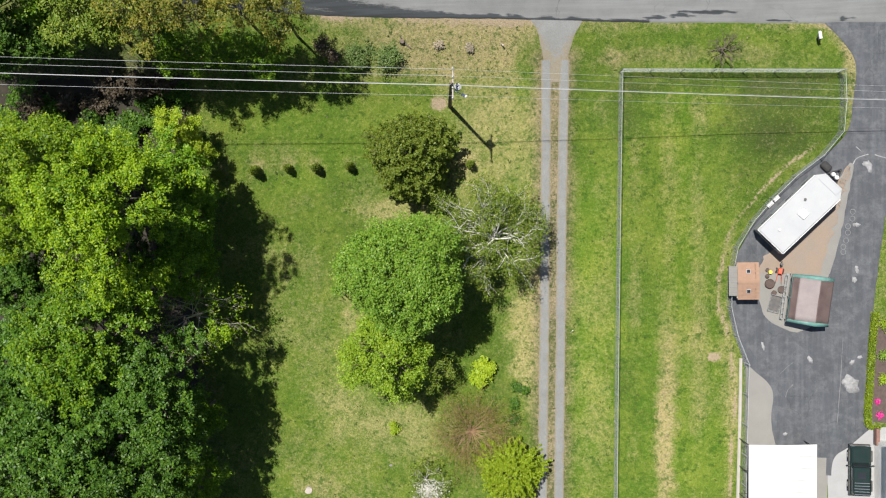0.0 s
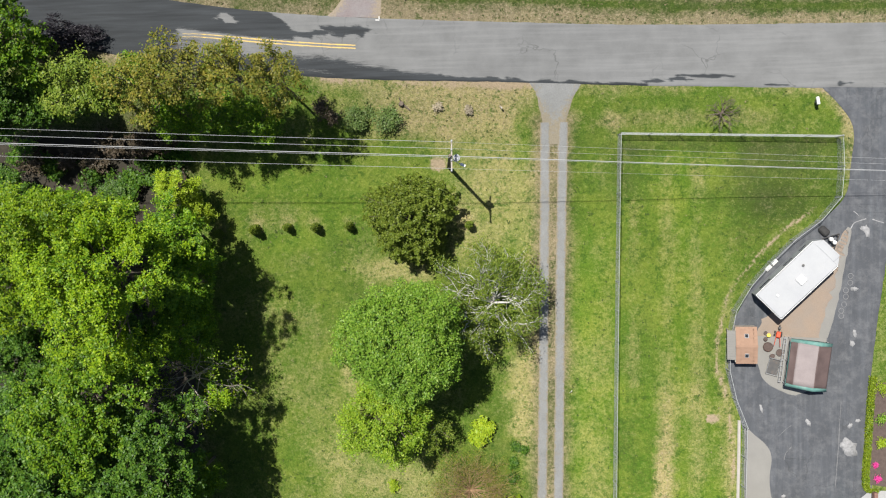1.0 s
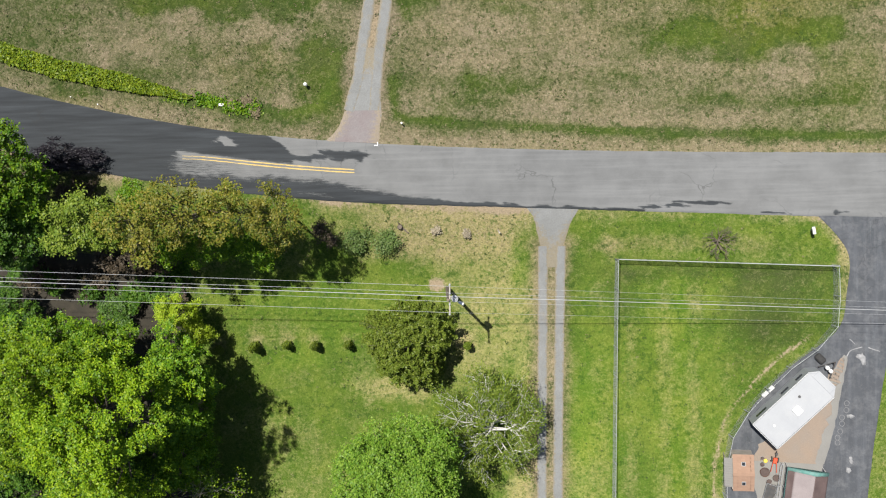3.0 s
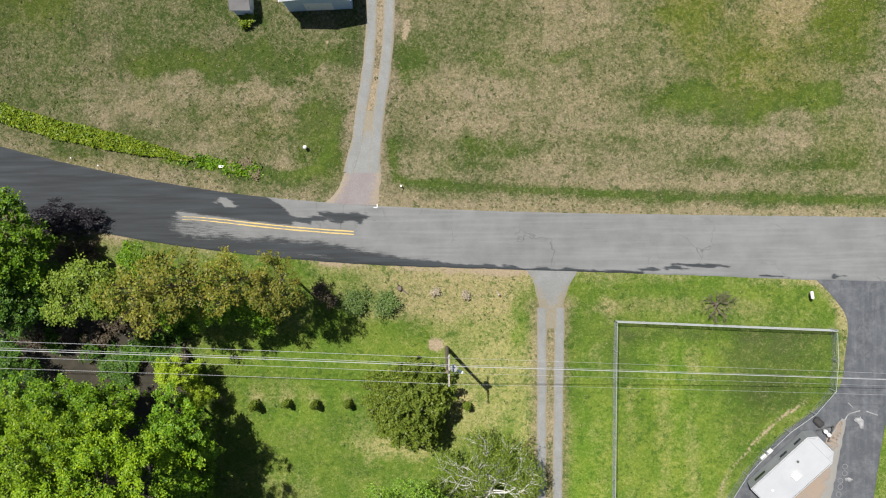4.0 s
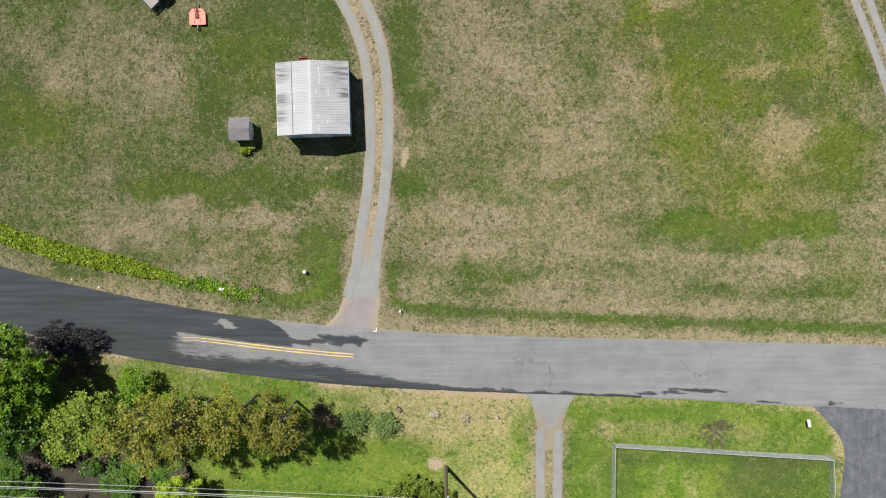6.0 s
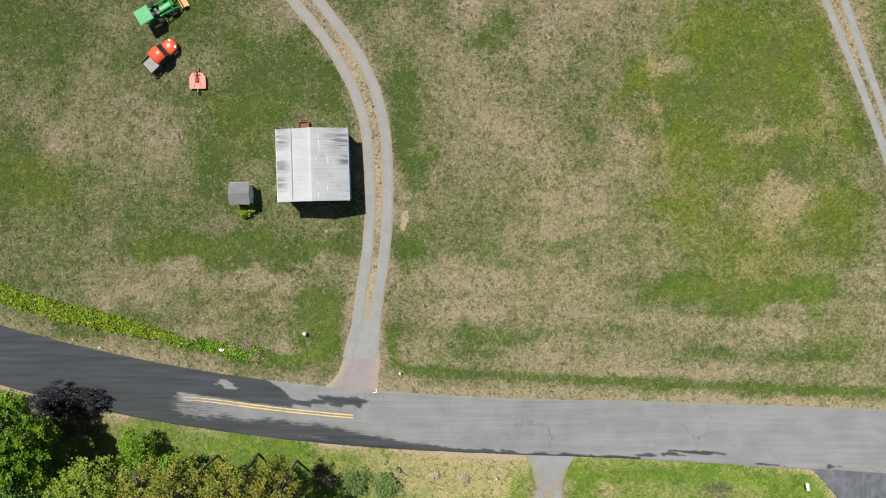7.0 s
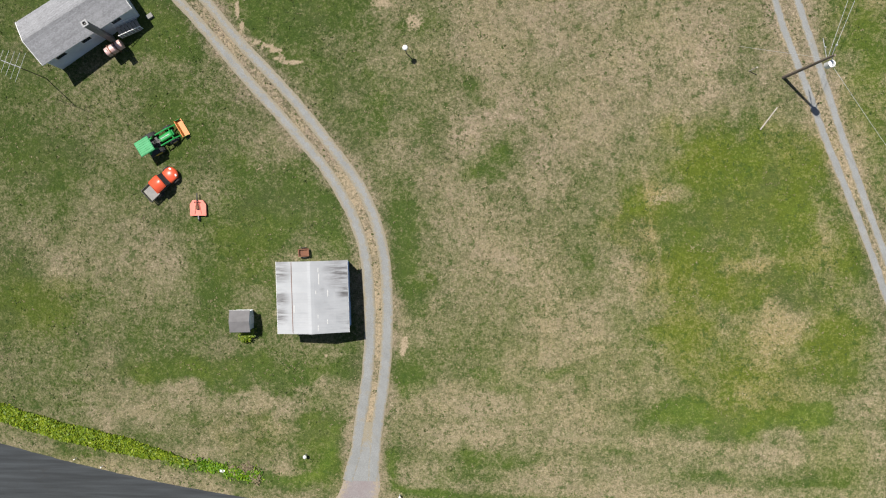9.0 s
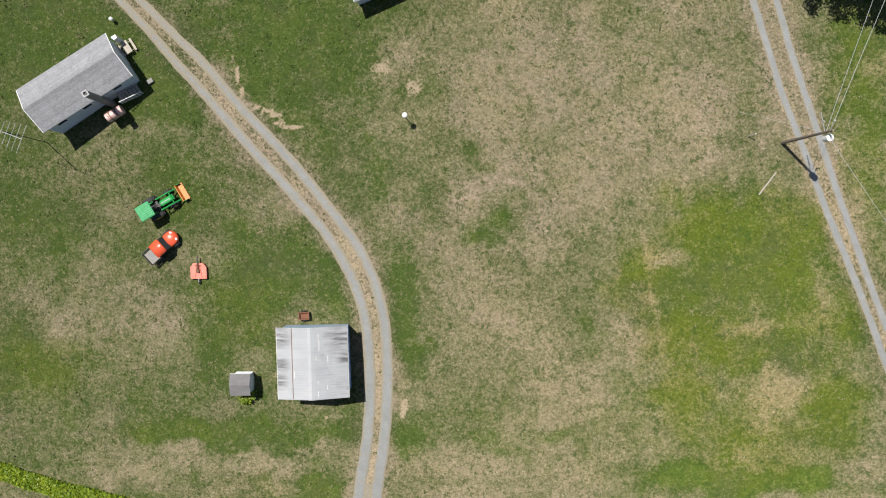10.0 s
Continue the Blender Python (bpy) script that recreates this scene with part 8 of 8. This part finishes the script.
# the west slope gets the paler cloth, a painted sheen over brown
for nm, x0, z0, x1, z1, mt, lb in (("roof_cloth", -1.15, H + 0.25, 0.45, RZ, M_PALESHEEN, "pinkish roof cloth paled by painted sheen"), ("roof_cloth", 0.45, RZ, 1.6, H, M_TENTBROWN, "dark brown roof cloth"), ("roof_edge", -1.65, H, -1.15, H + 0.25, M_TENTBROWN, "dark brown roof edge")):
    n, mcols = 10, 8
    vs, fs = [], []
    for i in range(n + 1):
        for j in range(mcols + 1):
            t, u = i / n, j / mcols
            sagz = -0.07 * math.sin(math.pi * t) * abs(math.sin(math.pi * u * 2)) - 0.02 * math.sin(9 * u + 4 * t)
            vs.append((x0 + (x1 - x0) * t, -1.78 + 3.56 * u, z0 + (z1 - z0) * t + sagz))
    for i in range(n):
        for j in range(mcols):
            a = i * (mcols + 1) + j
            fs.append((a, a + mcols + 1, a + mcols + 2, a + 1))
    p = arrays_mesh(nm, np.array(vs), np.array(fs), mt, ob, lb, True)
    mod = p.modifiers.new("thick", "SOLIDIFY")
    mod.thickness = 0.012
for s in (-1, 1):
    vs = [(-1.68, s * 2.02, H - 0.02), (0.45, s * 2.08, RZ - 0.12), (1.65, s * 2.02, H - 0.02), (1.6, s * 1.76, H + 0.02), (0.45, s * 1.76, RZ + 0.015), (-1.65, s * 1.76, H + 0.03)]
    fs = [(0, 1, 4, 5), (1, 2, 3, 4)] if s < 0 else [(5, 4, 1, 0), (4, 3, 2, 1)]
    p = arrays_mesh("end_trim", np.array(vs), np.array(fs), M_TEAL, ob, "teal cloth end trim")
    mod = p.modifiers.new("thick", "SOLIDIFY")
    mod.thickness = 0.012
    bm = B()
    vsb = [bm.verts.new(q) for q in ((-1.68, s * 2.025, H - 0.25), (-1.68, s * 2.025, H - 0.02), (0.45, s * 2.085, RZ - 0.12), (1.65, s * 2.025, H - 0.02), (1.65, s * 2.025, H - 0.25), (0.45, s * 2.09, H - 0.1))]
    bm.faces.new((vsb[0], vsb[1], vsb[2], vsb[5]))
    bm.faces.new((vsb[5], vsb[2], vsb[3], vsb[4]))
    bmesh.ops.solidify(bm, geom=bm.faces[:], thickness=0.01)
    part("valance", bm, M_TEAL, ob, "teal valance")
bm = B()
box(bm, (0.02, 4.0, 0.3), (-1.69, 0, H - 0.12), bevel=0.004)
part("valance", bm, M_TEAL, ob, "teal valance")
bm = B()
for k in range(9):
    rod(bm, (-2.05, -1.9 + 0.47 * k, 0.9), (-1.85, -1.9 + 0.47 * k, 0.9), 0.02)
rod(bm, (-2.05, -1.95, 0.9), (-2.05, 1.95, 0.9), 0.02)
rod(bm, (-1.85, -1.95, 0.9), (-1.85, 1.95, 0.9), 0.02)
for y in (-1.9, 0, 1.9):
    rod(bm, (-1.95, y, -0.05), (-1.95, y, 0.9), 0.03)
tagged(part("folded_frame", bm, M_GREYMETAL), "white ladder-like frame leaning beside the canopy", "frame").matrix_world = TN

# clutter between shed and canopy
ob = thing("rotary_tiller", slope_pose(28.75, -4.0, 80), "red garden tiller parked on the gravel", "tiller")
bm = B()
box(bm, (0.5, 0.35, 0.3), (0, 0, 0.55), bevel=0.05)
part("engine", bm, M_RED, ob)
bm = B()
rod(bm, (-0.2, 0.15, 0.6), (-0.95, 0.25, 0.95), 0.025)
rod(bm, (-0.2, -0.15, 0.6), (-0.95, -0.25, 0.95), 0.025)
part("handle", bm, M_RED, ob)
bm = B()
rod(bm, (0.2, 0, 0.55), (0.85, 0, 0.5), 0.04)
cyl(bm, 0.12, 0.3, (0.6, 0, 0.62), seg=10)
part("front_frame", bm, M_DARKSTEEL, ob)
for s in (-1, 1):
    wheel(ob, 0, s * 0.27, 0.22, 0.12, "", M_WHITEPAINT)
for x, y, r, h, mt, lb in ((28.0, -4.1, 0.17, 0.4, M_YPOT, "round yellow tub on the gravel"), (27.75, -3.9, 0.16, 0.4, M_WHITEPAINT, "small white bucket on the gravel"), (27.95, -5.1, 0.4, 0.42, M_BROWNPOT, "wide brown clay pot on the gravel"), (28.3, -5.9, 0.24, 0.42, M_WHITEPAINT, "white bucket on the gravel"), (28.9, -5.6, 0.3, 0.3, M_PALESHEEN, "pale folded cloth bundle on the gravel"), (27.75, -4.45, 0.17, 0.35, M_DARKSTEEL, "small black pot on the gravel")):
    ob = thing("garden_pot", slope_pose(x, y, 0), lb, "pot")
    bm = B()
    cyl(bm, r * 0.75, h, (0, 0, h / 2), seg=16, r2=r, caps=False)
    cyl(bm, r * 0.74, 0.03, (0, 0, 0.03), seg=16)
    part("tub", bm, mt, ob)
    bm = B()
    cyl(bm, r * 0.93, 0.03, (0, 0, h * 0.82), seg=16)
    part("contents", bm, M_MULCH if mt is not M_YPOT else M_YPOT, ob)
    bm = B()
    cyl(bm, r * 1.06, 0.05, (0, 0, h - 0.02), seg=16, r2=r * 1.03, caps=False)
    part("rim", bm, mt, ob)
ob = thing("wire_cart", slope_pose(28.35, -6.75, -14), "dark mesh garden cart on the gravel", "cart")
bm = B()
box(bm, (0.85, 1.35, 0.05), (0, 0, 0.38))
part("floor", bm, M_DARKSTEEL, ob)
bm = B()
for s in (-1, 1):
    for k in range(8):
        rod(bm, (s * 0.43, -0.65 + 0.185 * k, 0.38), (s * 0.46, -0.65 + 0.185 * k, 0.75), 0.012, 4)
    rod(bm, (s * 0.46, -0.68, 0.75), (s * 0.46, 0.68, 0.75), 0.02, 6)
    rod(bm, (-0.46, s * 0.68, 0.75), (0.46, s * 0.68, 0.75), 0.02, 6)
part("side_rails", bm, M_GALV, ob)
for x in (-0.36, 0.36):
    for y in (-0.45, 0.45):
        w = wheel(ob, x, y, 0.17, 0.08, "", M_GALV)
        w.rotation_euler = (0, 0, radians(90))

# carport
CPZ = tz(28.2, -24.4)
ob = thing("carport", Matrix.Translation((28.2, -24.6, CPZ)), "open carport with a bright white sheet metal roof", "carport")
for s in (-1, 1):
    for k in range(13):
        bm = B()
        box(bm, (2.86, 0.985, 0.03), (0, 0, 0), bevel=0.004)
        for q in range(3):
            box(bm, (2.84, 0.04, 0.035), (0, -0.33 + 0.33 * q, 0.025))
        p = part("roof_panel", bm, M_WHITEMETAL, ob)
        p.matrix_local = Matrix.Translation((s * 1.42, 5.7 - 1.0 * k, 3.0 + 0.06 * 0)) @ Matrix.Rotation(s * radians(4.5), 4, "Y")
bm = B()
box(bm, (0.3, 13.0, 0.03), (0, -0.3, 3.13), bevel=0.006)
part("ridge_cap", bm, M_WHITEMETAL, ob)
for s in (-1, 1):
    for k in range(6):
        bm = B()
        rod(bm, (s * 2.6, 6.0 - 2.4 * k, -1.3), (s * 2.6, 6.0 - 2.4 * k, 2.92), 0.04, 6)
        part("post", bm, M_DARKSTEEL, ob)
    bm = B()
    rod(bm, (s * 2.6, 6.1, 2.86), (s * 2.6, -6.6, 2.86), 0.04, 6)
    part("beam", bm, M_DARKSTEEL, ob)
bm = B()
for k in range(7):
    rod(bm, (-2.6, 6.0 - 2.0 * k, 2.6), (-3.2, 6.0 - 2.0 * k, 2.55), 0.025)
part("side_bracket", bm, M_DARKSTEEL, ob)
ob = thing("garden_swing", slope_pose(31.35, -21.0, 90), "faded red metal garden swing seat beside the carport", "garden seat")
bm = B()
for k in range(6):
    box(bm, (1.7, 0.09, 0.03), (0, -0.28 + 0.11 * k, 0.5), bevel=0.006)
part("seat", bm, M_PINKRED, ob)
bm = B()
for k in range(4):
    box(bm, (1.7, 0.03, 0.1), (0, 0.36 + 0.03 * k, 0.62 + 0.12 * k), bevel=0.006)
part("backrest", bm, M_PINKRED, ob)
for s in (-1, 1):
    bm = B()
    rod(bm, (s * 0.95, -0.4, 0), (s * 0.95, 0.1, 1.3), 0.03)
    rod(bm, (s * 0.95, 0.6, 0), (s * 0.95, 0.1, 1.3), 0.03)
    part("side_frame", bm, M_RUST, ob)

# dark green off-road car, nose to the north
ob = thing("off_road_car", slope_pose(35.1, -20.8, 90), "dark green off-road car with roof rack on the concrete", "car")
bm = B()
box(bm, (4.15, 1.72, 0.5), (0, 0, 0.72), bevel=0.09)
body = part("body", bm, M_DARKGREEN, ob)
bm = B()
box(bm, (1.4, 1.5, 0.22), (1.3, 0, 1.02), bevel=0.08, taper=0.9)
part("bonnet", bm, M_DARKGREEN, body)
bm = B()
box(bm, (2.55, 1.55, 0.62), (-0.72, 0, 1.28), bevel=0.1, taper=0.86)
cabin = part("cabin", bm, M_DARKGREEN, ob)
bm = B()
box(bm, (0.05, 1.32, 0.56), (0.56, 0, 1.3), (0, -16, 0), 0.01)
part("windscreen", bm, M_GLASS, cabin)
bm = B()
box(bm, (0.04, 1.2, 0.42), (-1.965, 0, 1.34), (0, 9, 0), 0.01)
part("rear_window", bm, M_GLASS, cabin)
for s in (-1, 1):
    for x, w in ((-0.05, 0.85), (-1.1, 0.95)):
        bm = B()
        box(bm, (w, 0.04, 0.4), (x, s * 0.745, 1.33), (s * 7, 0, 0), 0.01)
        part("side_window", bm, M_GLASS, cabin)
    bm = B()
    box(bm, (0.14, 0.2, 0.14), (0.5, s * 0.95, 1.15), bevel=0.03)
    part("mirror", bm, M_DARKSTEEL, ob)
    bm = B()
    box(bm, (0.08, 0.28, 0.18), (2.06, s * 0.6, 0.8), bevel=0.03)
    part("headlight", bm, M_CHROME, body)
    for x in (1.25, -1.25):
        bm = B()
        box(bm, (0.95, 0.22, 0.1), (x, s * 0.86, 0.86), bevel=0.04)
        part("wheel_arch", bm, M_DARKSTEEL, body)
        wheel(ob, x, s * 0.8, 0.37, 0.24, "", M_CHROME)
bm = B()
box(bm, (0.16, 1.7, 0.2), (2.12, 0, 0.55), bevel=0.04)
part("bumper", bm, M_DARKSTEEL, body)
bm = B()
box(bm, (0.16, 1.7, 0.2), (-2.12, 0, 0.55), bevel=0.04)
part("bumper", bm, M_DARKSTEEL, body)
bm = B()
box(bm, (0.55, 0.62, 0.03), (-0.25, 0, 1.61), bevel=0.01)
part("sunroof", bm, M_GLASS, cabin)
for k in range(5):
    bm = B()
    box(bm, (0.05, 1.2, 0.04), (-0.85 - 0.24 * k, 0, 1.66), bevel=0.008)
    part("rack_bar", bm, M_CHROME, cabin)

# house with white roof and the planted bed at the yard's east side
HZ = tz(40, -22)
ob = thing("neighbour_house", Matrix.Translation((40.6, -25.0, HZ)), "white roofed house at the edge of the concrete pad", "house")
for dx, dy, sx, sy in ((0, 6.6, 8.6, 0.16), (0, -6.6, 8.6, 0.16), (-4.22, 0, 0.16, 13.03), (4.22, 0, 0.16, 13.03)):
    bm = B()
    box(bm, (sx, sy, 3.9), (dx, dy, 0.9))
    part("wall", bm, M_WHITEPAINT, ob)
for s in (-1, 1):
    for k in range(9):
        bm = B()
        box(bm, (5.05, 1.545, 0.04), (0, 0, 0), bevel=0.006)
        box(bm, (5.0, 0.05, 0.05), (0, 0.75, 0.03))
        p = part("roof_panel", bm, M_WHITEMETAL, ob)
        p.matrix_local = Matrix.Translation((s * 2.35, -6.2 + 1.55 * k, 3.25)) @ Matrix.Rotation(s * radians(10), 4, "Y")
for y in (4.5, 1.8):
    bm = B()
    box(bm, (0.35, 0.5, 0.12), (-4.0, y, 3.05), (0, -10, 0), 0.02)
    part("roof_vent", bm, M_GREYMETAL, ob)
bm = B()
box(bm, (0.3, 1.4, 0.5), (-4.6, 7.1, -0.1), bevel=0.02)
tagged(part("brick_step", bm, M_BRICK), "low red brick step at the house corner", "step").matrix_world = Matrix.Translation((40.9, -25.0, HZ))
ob = thing("porch_roof", Matrix.Translation((39.6, -13.6, tz(38.5, -13.6))), "white porch roof beside the planted bed", "porch")
bm = B()
box(bm, (4.4, 5.6, 0.12), (0, 0, 2.9), (0, 6, 0), 0.02)
part("roof", bm, M_WHITEMETAL, ob)
for y in (-2.6, 0, 2.6):
    bm = B()
    box(bm, (0.12, 0.12, 3.2), (-2.0, y, 1.2))
    part("post", bm, M_WHITEPAINT, ob)
ruled("planting_bed", [(36.2, -8.0), (35.9, -12), (35.75, -16.7)], [(38.4, -8.0), (38.2, -12), (38.0, -16.9)], 6, 0.09, M_MULCH, "dark mulch planting bed", "flower bed", 0.0)
rng = np.random.default_rng(95)
k = rng.uniform(0, 1, 9000)
c = spline([(36.25, -7.5), (36.05, -10), (35.9, -13), (35.75, -16.8), (36.6, -17.2)], 0.02)
c = c[(k * (len(c) - 1)).astype(int)]
px_, py_ = c[:, 0] + rng.uniform(-0.24, 0.24, len(c)), c[:, 1] + rng.uniform(-0.12, 0.12, len(c))
v, f = leaf_quads(np.stack([px_, py_, terr(px_, py_) + rng.uniform(0.05, 0.55, len(c))], 1), np.tile([0, 0, 1.0], (len(c), 1)), 0.11, rng)
tagged(arrays_mesh("hedge", v, f, L_COVER), "low clipped bright green hedge beside the asphalt", "hedge", kind="stuff")
for x, y, s, mt, r, lb in ((36.6, -15.0, 96, M_PINKFLOWER, 0.17, "magenta flowering plant in the bed"), (36.75, -16.2, 97, M_PINKFLOWER, 0.22, "magenta flowering plant in the bed"), (36.9, -8.6, 98, L_YELLOW, 0.75, "yellow-green shrub in the bed"), (37.1, -11.0, 99, L_MAPLE, 0.6, "green shrub in the bed"), (37.0, -13.0, 100, L_YELLOW, 0.5, "yellow-green shrub in the bed")):
    bush("bed_plant", stand(x, y), mt, lb, s, r, r * 1.1, 420, 0.1, "plant")


# ------------------------------------------------------------------ grass tufts over the fields
def scatter_tufts(name, count, seed, wanted, material, label, size, tall):
    rng = np.random.default_rng(seed)
    x, y = rng.uniform(-44, 44, count), rng.uniform(-32, 84, count)
    keep = rng.uniform(0, 1, count) < wanted(x, y)
    for line, w in ((S_LEFT, 0.6), (S_RIGHT, 0.6), (N_LEFT, 0.6), (N_RIGHT, 0.6), (E_LEFT, 0.55), (E_RIGHT, 0.55)):
        keep &= dist_to(x, y, spline(line, 0.7)) > w
    yn, ys = np.interp(x, ROAD_N[:, 0], ROAD_N[:, 1]), np.interp(x, ROAD_S[:, 0], ROAD_S[:, 1])
    keep &= (y > yn + 0.1) | (y < ys - 0.1)
    lw = np.interp(y, LOT_W[::-1, 1], LOT_W[::-1, 0])
    keep &= ~((y < 17.5) & (x > np.where(y < -12, 25.4, lw - 0.25)))
    keep &= ~((x > 7) & (x < 12.6) & (y > 12.5) & (y < 18.5)) & ~((x > -10.5) & (x < -4.6) & (y > 23) & (y < 30))
    x, y = x[keep], y[keep]
    n = len(x)
    reps = 3
    x, y = np.repeat(x, reps) + rng.normal(0, 0.08, n * reps), np.repeat(y, reps) + rng.normal(0, 0.08, n * reps)
    z = terr(x, y) + tall * rng.uniform(0.3, 1.0, n * reps)
    nr = np.stack([rng.normal(0, 0.5, n * reps), rng.normal(0, 0.5, n * reps), np.full(n * reps, 0.8)], 1)
    v, f = leaf_quads(np.stack([x, y, z], 1), nr, size, rng, 0.3)
    tagged(arrays_mesh(name, v, f, material), label, "grass", kind="stuff")


def field_straw(x, y):
    k = fbm(x * 0.4 + 50, y * 0.4, 71, 3)
    return np.clip((k - 0.4) * 4, 0, 1) * np.where(y > 22, 1.0, 0.12)


def field_weeds(x, y):
    k = fbm(x * 0.5 + 20, y * 0.5, 73, 3)
    return np.clip((k - 0.36) * 4, 0, 1) * np.where(y > 22, 1.0, 0.35)


scatter_tufts("weed_tufts", 24000, 113, field_weeds, L_WEED, "low dark green weeds scattered over the field", 0.15, 0.10)
scatter_tufts("dry_grass_tufts", 20000, 112, field_straw, L_STRAW, "tufts of dry straw-coloured grass over the field", 0.13, 0.05)
